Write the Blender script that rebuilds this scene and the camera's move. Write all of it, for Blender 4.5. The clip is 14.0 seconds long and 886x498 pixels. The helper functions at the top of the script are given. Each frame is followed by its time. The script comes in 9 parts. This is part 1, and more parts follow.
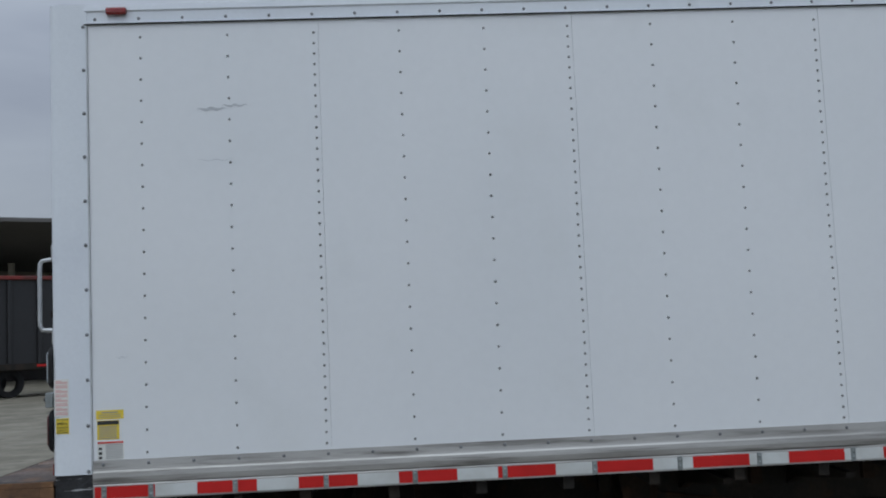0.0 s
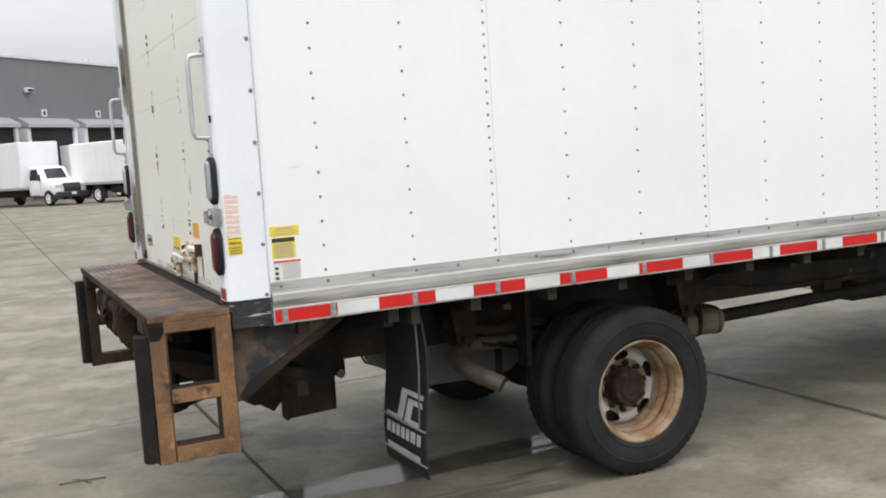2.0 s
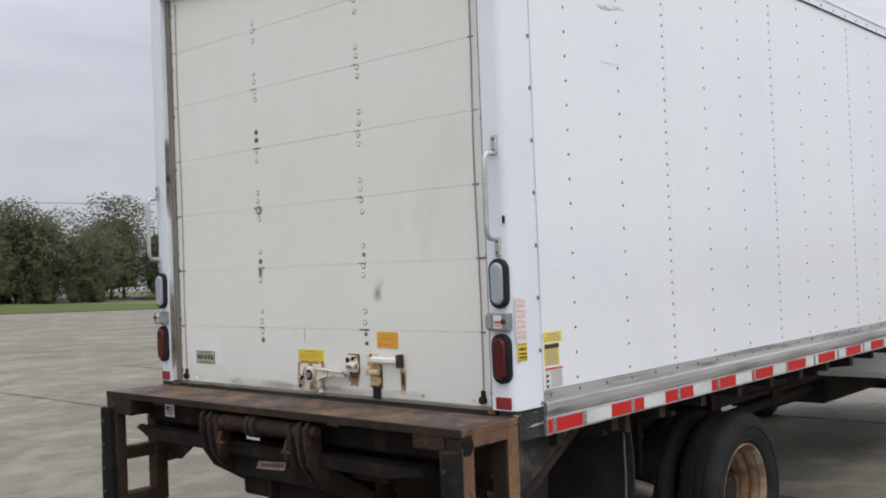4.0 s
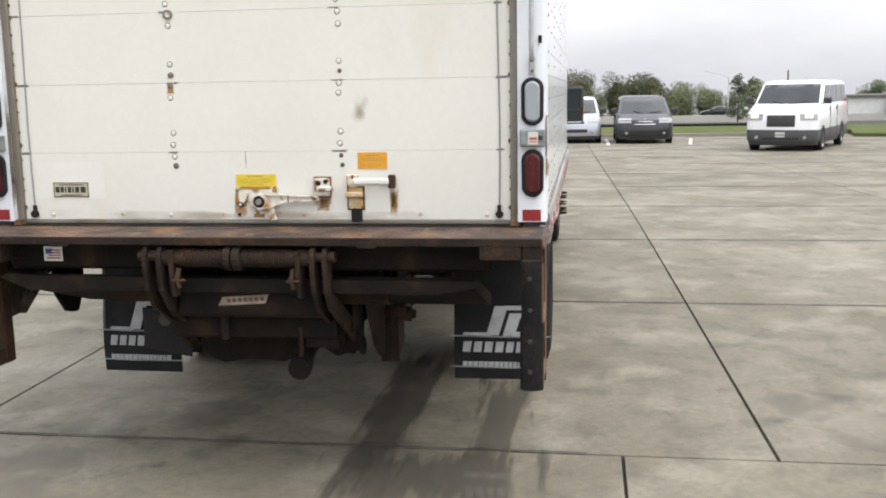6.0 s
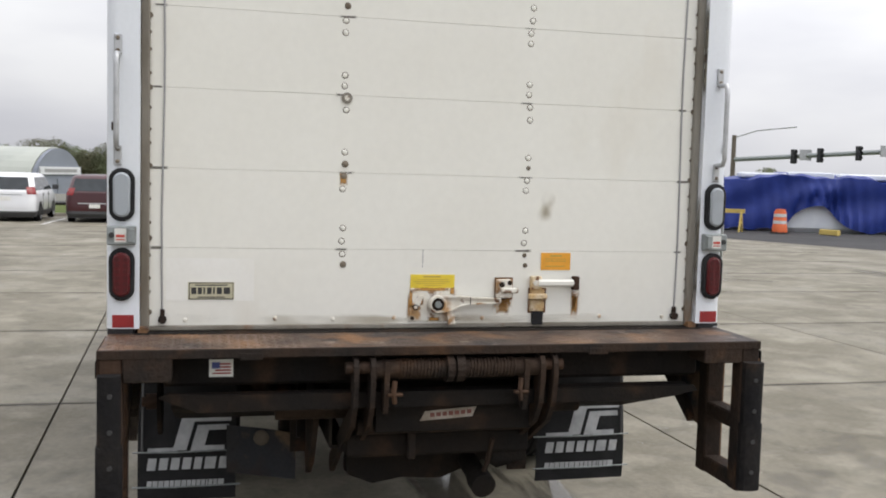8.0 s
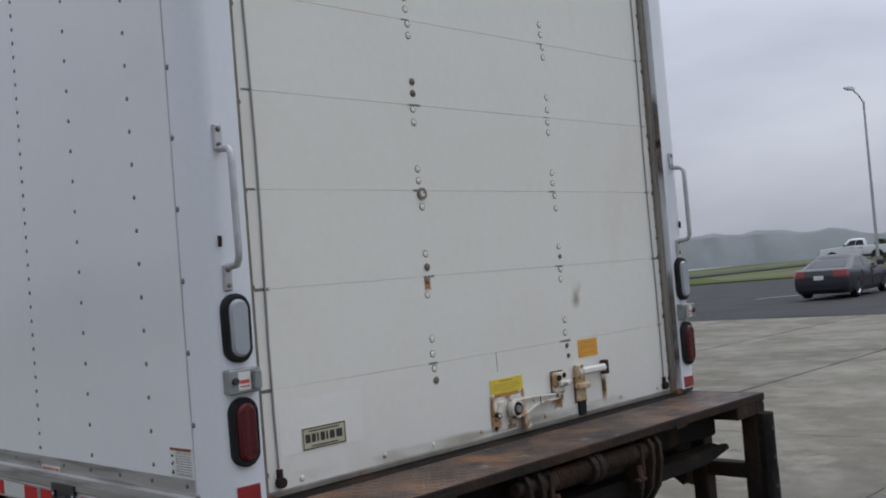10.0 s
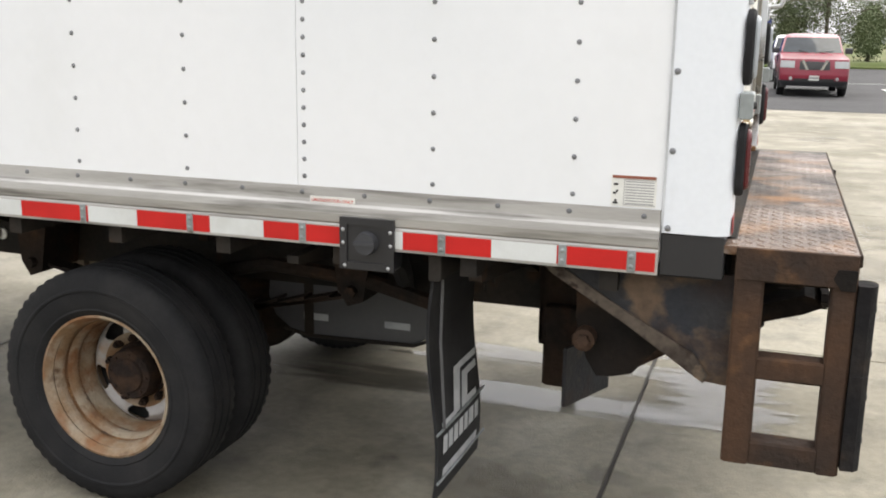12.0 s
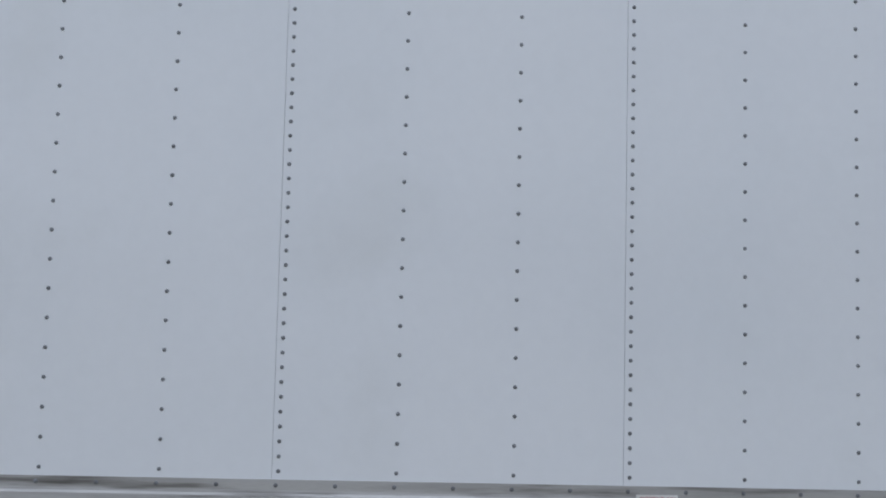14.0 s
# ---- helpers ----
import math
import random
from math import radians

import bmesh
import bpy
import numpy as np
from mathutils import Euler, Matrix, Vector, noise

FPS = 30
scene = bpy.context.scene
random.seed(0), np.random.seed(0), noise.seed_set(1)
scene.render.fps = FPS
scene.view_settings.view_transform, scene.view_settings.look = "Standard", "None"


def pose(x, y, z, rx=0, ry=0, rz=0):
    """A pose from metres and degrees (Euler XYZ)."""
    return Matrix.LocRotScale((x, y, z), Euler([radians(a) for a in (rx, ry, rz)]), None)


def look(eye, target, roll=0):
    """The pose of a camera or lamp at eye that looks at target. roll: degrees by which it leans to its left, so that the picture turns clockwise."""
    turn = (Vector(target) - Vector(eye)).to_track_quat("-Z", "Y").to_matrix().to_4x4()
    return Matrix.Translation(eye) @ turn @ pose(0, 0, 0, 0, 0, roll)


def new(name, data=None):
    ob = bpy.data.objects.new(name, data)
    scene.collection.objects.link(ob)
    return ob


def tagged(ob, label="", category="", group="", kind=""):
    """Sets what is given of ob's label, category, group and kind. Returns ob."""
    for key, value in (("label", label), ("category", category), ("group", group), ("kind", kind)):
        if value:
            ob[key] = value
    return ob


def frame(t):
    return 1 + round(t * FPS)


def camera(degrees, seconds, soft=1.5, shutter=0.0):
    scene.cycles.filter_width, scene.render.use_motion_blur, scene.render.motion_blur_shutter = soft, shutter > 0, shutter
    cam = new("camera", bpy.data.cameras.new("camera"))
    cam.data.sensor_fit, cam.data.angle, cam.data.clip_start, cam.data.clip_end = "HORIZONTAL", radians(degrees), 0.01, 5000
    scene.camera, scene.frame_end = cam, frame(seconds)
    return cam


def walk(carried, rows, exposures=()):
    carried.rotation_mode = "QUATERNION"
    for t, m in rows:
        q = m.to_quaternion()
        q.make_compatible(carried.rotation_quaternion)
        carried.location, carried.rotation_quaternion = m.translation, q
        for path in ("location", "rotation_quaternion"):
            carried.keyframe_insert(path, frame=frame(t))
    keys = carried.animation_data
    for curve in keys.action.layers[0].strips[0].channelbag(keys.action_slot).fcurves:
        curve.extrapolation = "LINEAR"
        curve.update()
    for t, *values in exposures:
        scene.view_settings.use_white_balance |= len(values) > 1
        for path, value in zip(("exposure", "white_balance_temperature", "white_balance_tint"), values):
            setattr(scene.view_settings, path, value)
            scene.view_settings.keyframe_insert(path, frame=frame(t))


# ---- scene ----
cam = camera(48.7, 14.0, soft=1.9)
PATH = [
    (0, (1.532, -5.798, 1.721), (1.645, -3.809, 1.888), -2.5),
    (0.5, (0.946, -5.676, 1.722), (1.16, -3.688, 1.775), -3.2),
    (1, (0.338, -5.549, 1.722), (0.725, -3.589, 1.63), -3.3),
    (1.5, (-0.277, -5.367, 1.72), (0.319, -3.47, 1.507), -3.9),
    (2, (-0.893, -5.11, 1.691), (-0.039, -3.312, 1.493), -3.6),
    (2.5, (-1.428, -4.815, 1.699), (-0.423, -3.098, 1.501), -4.8),
    (3, (-1.976, -4.453, 1.707), (-0.783, -2.85, 1.64), -3.9),
    (3.2, (-2.176, -4.286, 1.707), (-0.929, -2.722, 1.683), -3.7),
    (5.3, (-3.837, -2.174, 1.711), (-1.949, -1.538, 1.527), -1.9),
    (5.5, (-3.907, -1.972, 1.706), (-1.986, -1.477, 1.449), -2.2),
    (6, (-3.988, -1.383, 1.68), (-2.035, -1.096, 1.361), -1.0),
    (6.5, (-4.048, -0.83, 1.72), (-2.072, -0.944, 1.433), 0.0),
    (7, (-4.0, -0.229, 1.726), (-2.028, -0.4, 1.435), -0.7),
    (7.5, (-3.916, 0.336, 1.738), (-1.967, -0.033, 1.481), 1.3),
    (8, (-3.706, 0.878, 1.738), (-1.768, 0.407, 1.585), 1.6),
    (8.1, (-3.675, 0.984, 1.741), (-1.741, 0.48, 1.648), 1.4),
    (8.2, (-3.642, 1.094, 1.737), (-1.715, 0.561, 1.704), 0.9),
    (10.3, (-2.038, 2.895, 1.72), (-0.743, 1.371, 1.728), -3.7),
    (10.5, (-1.824, 3.011, 1.711), (-0.592, 1.435, 1.684), -2.7),
    (11, (-1.25, 3.229, 1.669), (-0.167, 1.56, 1.458), -1.0),
    (11.5, (-0.709, 3.542, 1.65), (0.206, 1.803, 1.274), 0.4),
    (12, (-0.112, 3.838, 1.653), (0.517, 1.988, 1.224), 0.9),
    (12.5, (0.454, 4.08, 1.677), (0.911, 2.158, 1.363), 1.9),
    (13, (0.95, 4.318, 1.724), (1.183, 2.335, 1.594), 2.6),
    (13.5, (1.481, 4.465, 1.744), (1.59, 2.468, 1.765), 1.7),
    (14, (2.016, 4.654, 1.757), (1.943, 2.661, 1.906), 1.4),
]
walk(cam, [(t, look(eye, target, roll)) for t, eye, target, roll in PATH],
     exposures=[(0, -0.66, 5800, 5), (0.5, -0.14, 5950, 6), (1, 0.12, 6080, 6), (1.5, 0.49, 6500, 8), (2, 0.56, 6700, 8), (2.5, 0.55, 6600, 9), (3, 0.30, 6400, 10), (3.2, 0.13, 6400, 10), (5.5, 0.45, 6600, 9), (6, 0.76, 6750, 9), (6.5, 0.76, 6850, 9), (7, 0.60, 6780, 9),
                (7.5, 0.45, 6800, 9), (8.2, 0.37, 6650, 9), (10.3, -0.58, 6050, 10), (10.5, -0.64, 6050, 10), (11, 0.15, 6500, 8), (11.2, 0.66, 6800, 8), (11.5, 0.8, 7000, 8), (12, 1.2, 7000, 8), (12.5, 1.08, 6900, 8), (13, 0.7, 6500, 9),
                (13.5, 0.46, 6250, 9), (14, 0.17, 5850, 8)])

# ---- world, sun and exposure ----
world = bpy.data.worlds.new("overcast_sky")
scene.world = world
world.use_nodes = True
wn, wl = world.node_tree.nodes, world.node_tree.links
wn.clear()
w_out = wn.new("ShaderNodeOutputWorld")
w_bg = wn.new("ShaderNodeBackground")
w_sky = wn.new("ShaderNodeTexSky")
w_sky.sky_type, w_sky.sun_disc = "NISHITA", False
w_sky.sun_elevation, w_sky.sun_rotation = radians(48), radians(200)
w_sky.air_density, w_sky.dust_density = 1.0, 4.0
w_hsv = wn.new("ShaderNodeHueSaturation")
w_hsv.inputs["Saturation"].default_value = 0.30
w_tc = wn.new("ShaderNodeTexCoord")
w_map = wn.new("ShaderNodeMapping")
w_map.inputs["Scale"].default_value = (1.0, 1.0, 3.2)
w_noise = wn.new("ShaderNodeTexNoise")
w_noise.inputs["Scale"].default_value, w_noise.inputs["Detail"].default_value = 2.2, 5.0
w_ramp = wn.new("ShaderNodeValToRGB")
w_ramp.color_ramp.elements[0].position, w_ramp.color_ramp.elements[0].color = 0.34, (5.3, 5.45, 6.25, 1)
w_ramp.color_ramp.elements[1].position, w_ramp.color_ramp.elements[1].color = 0.68, (7.8, 7.95, 8.45, 1)
w_mix = wn.new("ShaderNodeMix")
w_mix.data_type = "RGBA"
w_mix.inputs["Factor"].default_value = 0.85
w_bg.inputs["Strength"].default_value = 0.10
wl.new(w_tc.outputs["Generated"], w_map.inputs["Vector"])
wl.new(w_map.outputs["Vector"], w_noise.inputs["Vector"])
wl.new(w_noise.outputs["Fac"], w_ramp.inputs["Fac"])
wl.new(w_sky.outputs["Color"], w_hsv.inputs["Color"])
wl.new(w_hsv.outputs["Color"], w_mix.inputs["A"])
wl.new(w_ramp.outputs["Color"], w_mix.inputs["B"])
# an overcast sky is brighter overhead than along the horizon
w_sep = wn.new("ShaderNodeSeparateXYZ")
w_up = wn.new("ShaderNodeMapRange")
w_up.inputs["From Min"].default_value, w_up.inputs["From Max"].default_value = 0.0, 0.9
w_up.inputs["To Min"].default_value, w_up.inputs["To Max"].default_value = 0.60, 1.75
w_scale = wn.new("ShaderNodeVectorMath")
w_scale.operation = "SCALE"
wl.new(w_tc.outputs["Generated"], w_sep.inputs["Vector"])
wl.new(w_sep.outputs["Z"], w_up.inputs["Value"])
wl.new(w_mix.outputs["Result"], w_scale.inputs[0])
# and brighter on the side where the sun stands behind the cloud
w_side = wn.new("ShaderNodeMapRange")
w_side.inputs["From Min"].default_value, w_side.inputs["From Max"].default_value = -0.9, 0.9
w_side.inputs["To Min"].default_value, w_side.inputs["To Max"].default_value = 1.5, 1.12
w_both = wn.new("ShaderNodeMath")
w_both.operation = "MULTIPLY"
wl.new(w_sep.outputs["Y"], w_side.inputs["Value"])
wl.new(w_up.outputs["Result"], w_both.inputs[0])
wl.new(w_side.outputs["Result"], w_both.inputs[1])
wl.new(w_both.outputs["Value"], w_scale.inputs["Scale"])
wl.new(w_scale.outputs["Vector"], w_bg.inputs["Color"])
wl.new(w_bg.outputs["Background"], w_out.inputs["Surface"])

sun_data = bpy.data.lights.new("sun", "SUN")
sun_data.energy, sun_data.angle, sun_data.color = 0.8, radians(40), (1.0, 0.97, 0.92)
sun = new("sun", sun_data)
sun.matrix_world = look((-4, -9, 20), (0, 0, 0))


# ---- materials ----
def surface(name, colour, rough=0.6, metal=0.0, other=None, mix=(0.42, 0.68), scale=3.0, detail=6.0, fine=0.06, fine_scale=60.0,
            bump=0.0, bump_scale=120.0, coat=0.0, stretch=(1, 1, 1), spots=None, spot_mix=(0.6, 0.72), spot_scale=9.0, piece=0.0,
            rough_vary=0.0, island=0.0, spec=0.5, spot_stretch=None, marks=None, mark_mix=(0.6, 0.7), mark_scale=1.0, mark_stretch=(1, 1, 1)):
    """A principled material with two scales of colour variation, optional spots and relief, in real-world size."""
    m = bpy.data.materials.new(name)
    m.use_nodes = True
    n, l = m.node_tree.nodes, m.node_tree.links
    p = n["Principled BSDF"]
    p.inputs["Metallic"].default_value = metal
    p.inputs["Roughness"].default_value = rough
    p.inputs["Coat Weight"].default_value = coat
    p.inputs["Specular IOR Level"].default_value = spec
    geo = n.new("ShaderNodeNewGeometry")
    mp = n.new("ShaderNodeMapping")
    mp.inputs["Scale"].default_value = stretch
    l.new(geo.outputs["Position"], mp.inputs["Vector"])

    def noise_of(s, d, vec=None):
        t = n.new("ShaderNodeTexNoise")
        t.inputs["Scale"].default_value, t.inputs["Detail"].default_value = s, d
        l.new(vec or mp.outputs["Vector"], t.inputs["Vector"])
        return t.outputs["Fac"]

    def step(fac, lo, hi):
        r = n.new("ShaderNodeMapRange")
        r.inputs["From Min"].default_value, r.inputs["From Max"].default_value = lo, hi
        l.new(fac, r.inputs["Value"])
        return r.outputs["Result"]

    def blend(fac, a, b, kind="MIX"):
        x = n.new("ShaderNodeMix")
        x.data_type, x.blend_type = "RGBA", kind
        for key, v in (("Factor", fac), ("A", a), ("B", b)):
            if hasattr(v, "is_output"):
                l.new(v, x.inputs[key])
            elif isinstance(v, (int, float)):
                x.inputs[key].default_value = v
            else:
                x.inputs[key].default_value = (*v, 1)
        return x.outputs["Result"]

    big = noise_of(scale, detail)
    col = blend(step(big, *mix), colour, other or tuple(c * 0.88 for c in colour))
    if spots:
        vec = None
        if spot_stretch:
            mp2 = n.new("ShaderNodeMapping")
            mp2.inputs["Scale"].default_value = spot_stretch
            l.new(geo.outputs["Position"], mp2.inputs["Vector"])
            vec = mp2.outputs["Vector"]
        col = blend(step(noise_of(spot_scale, 8.0, vec), *spot_mix), col, spots)
    if marks:
        mp3 = n.new("ShaderNodeMapping")
        mp3.inputs["Scale"].default_value = mark_stretch
        l.new(geo.outputs["Position"], mp3.inputs["Vector"])
        col = blend(step(noise_of(mark_scale, 9.0, mp3.outputs["Vector"]), *mark_mix), col, marks)
    if fine:
        f = noise_of(fine_scale, 3.0)
        g = n.new("ShaderNodeMapRange")
        g.inputs["To Min"].default_value, g.inputs["To Max"].default_value = 1 - 2 * fine, 1 + 2 * fine
        l.new(f, g.inputs["Value"])
        v = n.new("ShaderNodeVectorMath")
        v.operation = "SCALE"
        l.new(col, v.inputs[0])
        l.new(g.outputs["Result"], v.inputs["Scale"])
        col = v.outputs["Vector"]
    if piece or island:
        src = n.new("ShaderNodeObjectInfo").outputs["Random"] if piece else geo.outputs["Random Per Island"]
        g = n.new("ShaderNodeMapRange")
        k = piece or island
        g.inputs["To Min"].default_value, g.inputs["To Max"].default_value = 1 - k, 1 + k
        l.new(src, g.inputs["Value"])
        v = n.new("ShaderNodeVectorMath")
        v.operation = "SCALE"
        l.new(col, v.inputs[0])
        l.new(g.outputs["Result"], v.inputs["Scale"])
        col = v.outputs["Vector"]
    l.new(col, p.inputs["Base Color"])
    if rough_vary:
        g = n.new("ShaderNodeMapRange")
        g.inputs["To Min"].default_value, g.inputs["To Max"].default_value = rough - rough_vary, rough + rough_vary
        l.new(step(big, 0.35, 0.65), g.inputs["Value"])
        l.new(g.outputs["Result"], p.inputs["Roughness"])
    if bump:
        b = n.new("ShaderNodeBump")
        b.inputs["Strength"].default_value, b.inputs["Distance"].default_value = bump, 0.01
        l.new(noise_of(bump_scale, 4.0), b.inputs["Height"])
        l.new(b.outputs["Normal"], p.inputs["Normal"])
    return m


def glass_dark(name, colour=(0.02, 0.025, 0.03)):
    m = surface(name, colour, rough=0.05, fine=0.0, other=tuple(c * 1.3 for c in colour), spec=0.35)
    return m


def lens(name, colour):
    m = surface(name, colour, rough=0.25, coat=0.25, fine=0.05, fine_scale=300, bump=0.3, bump_scale=400)
    return m


M_CONC = surface("weathered_concrete", (0.190, 0.172, 0.128), 0.68, spec=0.34, other=(0.146, 0.132, 0.099), scale=0.7, mix=(0.36, 0.62), detail=9.0, fine=0.15, fine_scale=24,
                 bump=0.35, bump_scale=90, spots=(0.112, 0.101, 0.077), spot_mix=(0.49, 0.74), spot_scale=4.6, piece=0.07, rough_vary=0.13,
                 marks=(0.236, 0.218, 0.171), mark_mix=(0.51, 0.70), mark_scale=2.1)
M_JOINT = surface("joint_filler", (0.045, 0.04, 0.035), 0.9, scale=8)
M_ASPH = surface("asphalt", (0.050, 0.049, 0.050), 0.85, spec=0.25, other=(0.036, 0.0355, 0.037), scale=0.5, fine=0.2, fine_scale=80, bump=0.4, bump_scale=150)


def stain(name, colour, rough, axes="XY", strength=0.8, scale=3.0, stretch=(1, 1, 1), edge=0.5, ragged=1.2, spec=0.5, soft_edge=0.6):
    """A thin stain that fades out unevenly towards the edge of its patch."""
    m = bpy.data.materials.new(name)
    m.use_nodes = True
    n, l = m.node_tree.nodes, m.node_tree.links
    p = n["Principled BSDF"]
    p.inputs["Base Color"].default_value = (*colour, 1)
    p.inputs["Roughness"].default_value = rough
    p.inputs["Specular IOR Level"].default_value = spec

    def maths(kind, a, b=None):
        x = n.new("ShaderNodeMath")
        x.operation = kind
        for i, v in enumerate((a, b)):
            if hasattr(v, "is_output"):
                l.new(v, x.inputs[i])
            elif v is not None:
                x.inputs[i].default_value = v
        return x.outputs["Value"]

    tc = n.new("ShaderNodeTexCoord")
    sep = n.new("ShaderNodeSeparateXYZ")
    l.new(tc.outputs["Generated"], sep.inputs["Vector"])
    inside = [maths("SUBTRACT", 1.0, maths("ABSOLUTE", maths("SUBTRACT", maths("MULTIPLY", sep.outputs[a], 2.0), 1.0))) for a in axes]
    near = maths("MINIMUM", *inside)
    geo = n.new("ShaderNodeNewGeometry")
    mp = n.new("ShaderNodeMapping")
    mp.inputs["Scale"].default_value = stretch
    l.new(geo.outputs["Position"], mp.inputs["Vector"])
    t = n.new("ShaderNodeTexNoise")
    t.inputs["Scale"].default_value, t.inputs["Detail"].default_value = scale, 6.0
    l.new(mp.outputs["Vector"], t.inputs["Vector"])
    v = maths("ADD", maths("MULTIPLY", near, 1.0 / edge), maths("MULTIPLY", maths("SUBTRACT", t.outputs["Fac"], 0.62), ragged * 2))
    r = n.new("ShaderNodeMapRange")
    r.interpolation_type = "SMOOTHSTEP"
    r.inputs["From Min"].default_value, r.inputs["From Max"].default_value = 0.0, soft_edge
    r.inputs["To Max"].default_value = strength
    l.new(v, r.inputs["Value"])
    l.new(r.outputs["Result"], p.inputs["Alpha"])
    return m


M_WETF = stain("drying_streak", (0.135, 0.124, 0.103), 0.05, scale=7.0, stretch=(0.14, 1.6, 1), edge=0.6, ragged=1.6, strength=0.62, spec=0.6)
M_WET = stain("wet_streak", (0.100, 0.092, 0.076), 0.08, scale=6.0, stretch=(0.22, 1.7, 1), edge=0.6, ragged=1.0, strength=0.62, spec=0.6)
M_DAMP = stain("damp_patch", (0.135, 0.122, 0.100), 0.55, scale=2.6, edge=0.7, ragged=2.4, strength=0.26)
M_SOOT = stain("grey_oil_stain", (0.12, 0.112, 0.098), 0.6, scale=1.6, edge=0.8, ragged=2.2, strength=0.28)
M_RUNS = stain("rust_run", (0.42, 0.215, 0.050), 0.7, axes="YZ", scale=22.0, stretch=(1, 2, 0.5), edge=0.5, ragged=1.0, strength=0.92, soft_edge=1.3)
M_EDGE = stain("joint_edge_stain", (0.062, 0.056, 0.047), 0.8, axes="XX", scale=2.5, edge=0.9, ragged=0.7, strength=0.75, soft_edge=1.2)
M_HANDMARK = stain("brown_smudge", (0.33, 0.27, 0.16), 0.6, axes="YZ", scale=14.0, edge=0.9, ragged=1.0, strength=0.6, soft_edge=1.4)
M_FOOT = stain("brown_door_grime", (0.36, 0.30, 0.20), 0.7, axes="YZ", scale=9.0, stretch=(1, 0.5, 1.5), edge=0.7, ragged=1.3, strength=0.45, soft_edge=1.3)
M_GRIME = stain("grey_grime", (0.16, 0.15, 0.13), 0.7, axes="YZ", scale=20.0, stretch=(1, 0.4, 1), edge=0.9, ragged=1.1, strength=0.8)
M_JAMB = stain("jamb_rust", (0.20, 0.105, 0.045), 0.75, axes="ZZ", scale=14.0, stretch=(1, 1, 0.4), edge=0.7, ragged=1.3, strength=0.85, soft_edge=1.2)
M_JAMBG = stain("jamb_grime", (0.22, 0.20, 0.155), 0.75, axes="ZZ", scale=9.0, stretch=(1, 1, 0.5), edge=0.6, ragged=1.6, strength=0.7, soft_edge=1.2)
M_RAILRED = surface("dull_red_rail_paint", (0.20, 0.026, 0.021), 0.6, other=(0.10, 0.022, 0.018), scale=1.5, mix=(0.4, 0.62), fine=0.06)
M_GRASS = surface("grass", (0.080, 0.108, 0.036), 0.95, spec=0.05, other=(0.112, 0.118, 0.050), scale=0.6, fine=0.22, fine_scale=20, bump=0.5, bump_scale=60)
M_FIELD = surface("distant_land", (0.10, 0.12, 0.055), 0.95, spec=0.05, other=(0.16, 0.15, 0.09), scale=0.03, fine=0.08)
M_PAINTLINE = surface("road_paint", (0.62, 0.62, 0.60), 0.7, other=(0.42, 0.42, 0.40), scale=4, mix=(0.5, 0.8), fine=0.1)
M_YELLOWLINE = surface("worn_yellow_paint", (0.45, 0.36, 0.16), 0.8, scale=3)

M_FRP = surface("white_panel", (0.75, 0.763, 0.776), 0.15, other=(0.715, 0.735, 0.752), scale=0.8, mix=(0.4, 0.7), fine=0.012, fine_scale=25, spec=0.5,
                spots=(0.69, 0.70, 0.70), spot_mix=(0.58, 0.85), spot_scale=1.6, bump=0.03, bump_scale=3)
M_CAP = surface("white_corner_cap", (0.71, 0.74, 0.775), 0.30, other=(0.67, 0.70, 0.745), scale=2.0, fine=0.02, spots=(0.58, 0.60, 0.62), spot_mix=(0.66, 0.8), spot_scale=5, spot_stretch=(1, 1, 0.4))
M_DOOR = surface("white_door_paint", (0.738, 0.732, 0.675), 0.42, other=(0.703, 0.692, 0.630), scale=1.6, mix=(0.4, 0.75), fine=0.02, fine_scale=30,
                 spots=(0.62, 0.585, 0.50), spot_mix=(0.60, 0.85), spot_scale=2.2, spot_stretch=(1, 1, 0.35))
M_SCUFF = surface("grey_scuff", (0.50, 0.52, 0.54), 0.5, scale=20, fine=0.1)
M_ALU = surface("brushed_aluminium", (0.45, 0.44, 0.42), 0.50, 0.6, other=(0.32, 0.31, 0.29), scale=2.5, stretch=(0.6, 1, 6), fine=0.05, fine_scale=50,
                spots=(0.13, 0.122, 0.110), spot_mix=(0.53, 0.70), spot_scale=4, spot_stretch=(0.45, 1, 6), bump=0.08, bump_scale=60)
M_STEEL = surface("galvanised_steel", (0.50, 0.51, 0.52), 0.45, 0.6, other=(0.40, 0.41, 0.42), scale=14, fine=0.06)
M_RIVET = surface("rivet_metal", (0.205, 0.21, 0.22), 0.45, 0.4, other=(0.14, 0.143, 0.15), scale=30, fine=0.05)
# paler copy of the rivet metal, to make the right-hand rivets fainter
M_RIVETPALE = surface("pale_rivet_metal", (0.235, 0.24, 0.238), 0.5, 0.3, other=(0.16, 0.16, 0.155), scale=30, fine=0.05)
M_DRIVET = surface("dull_screw", (0.20, 0.17, 0.13), 0.6, 0.3, other=(0.09, 0.065, 0.04), scale=9, mix=(0.4, 0.6))
M_TAPE_R = surface("red_reflective_tape", (0.50, 0.020, 0.018), 0.5, spec=0.2, other=(0.43, 0.018, 0.016), scale=6, fine=0.04, fine_scale=200)
M_TAPE_W = surface("white_reflective_tape", (0.60, 0.62, 0.61), 0.35, coat=0.3, other=(0.50, 0.51, 0.49), scale=6, fine=0.03, fine_scale=200)
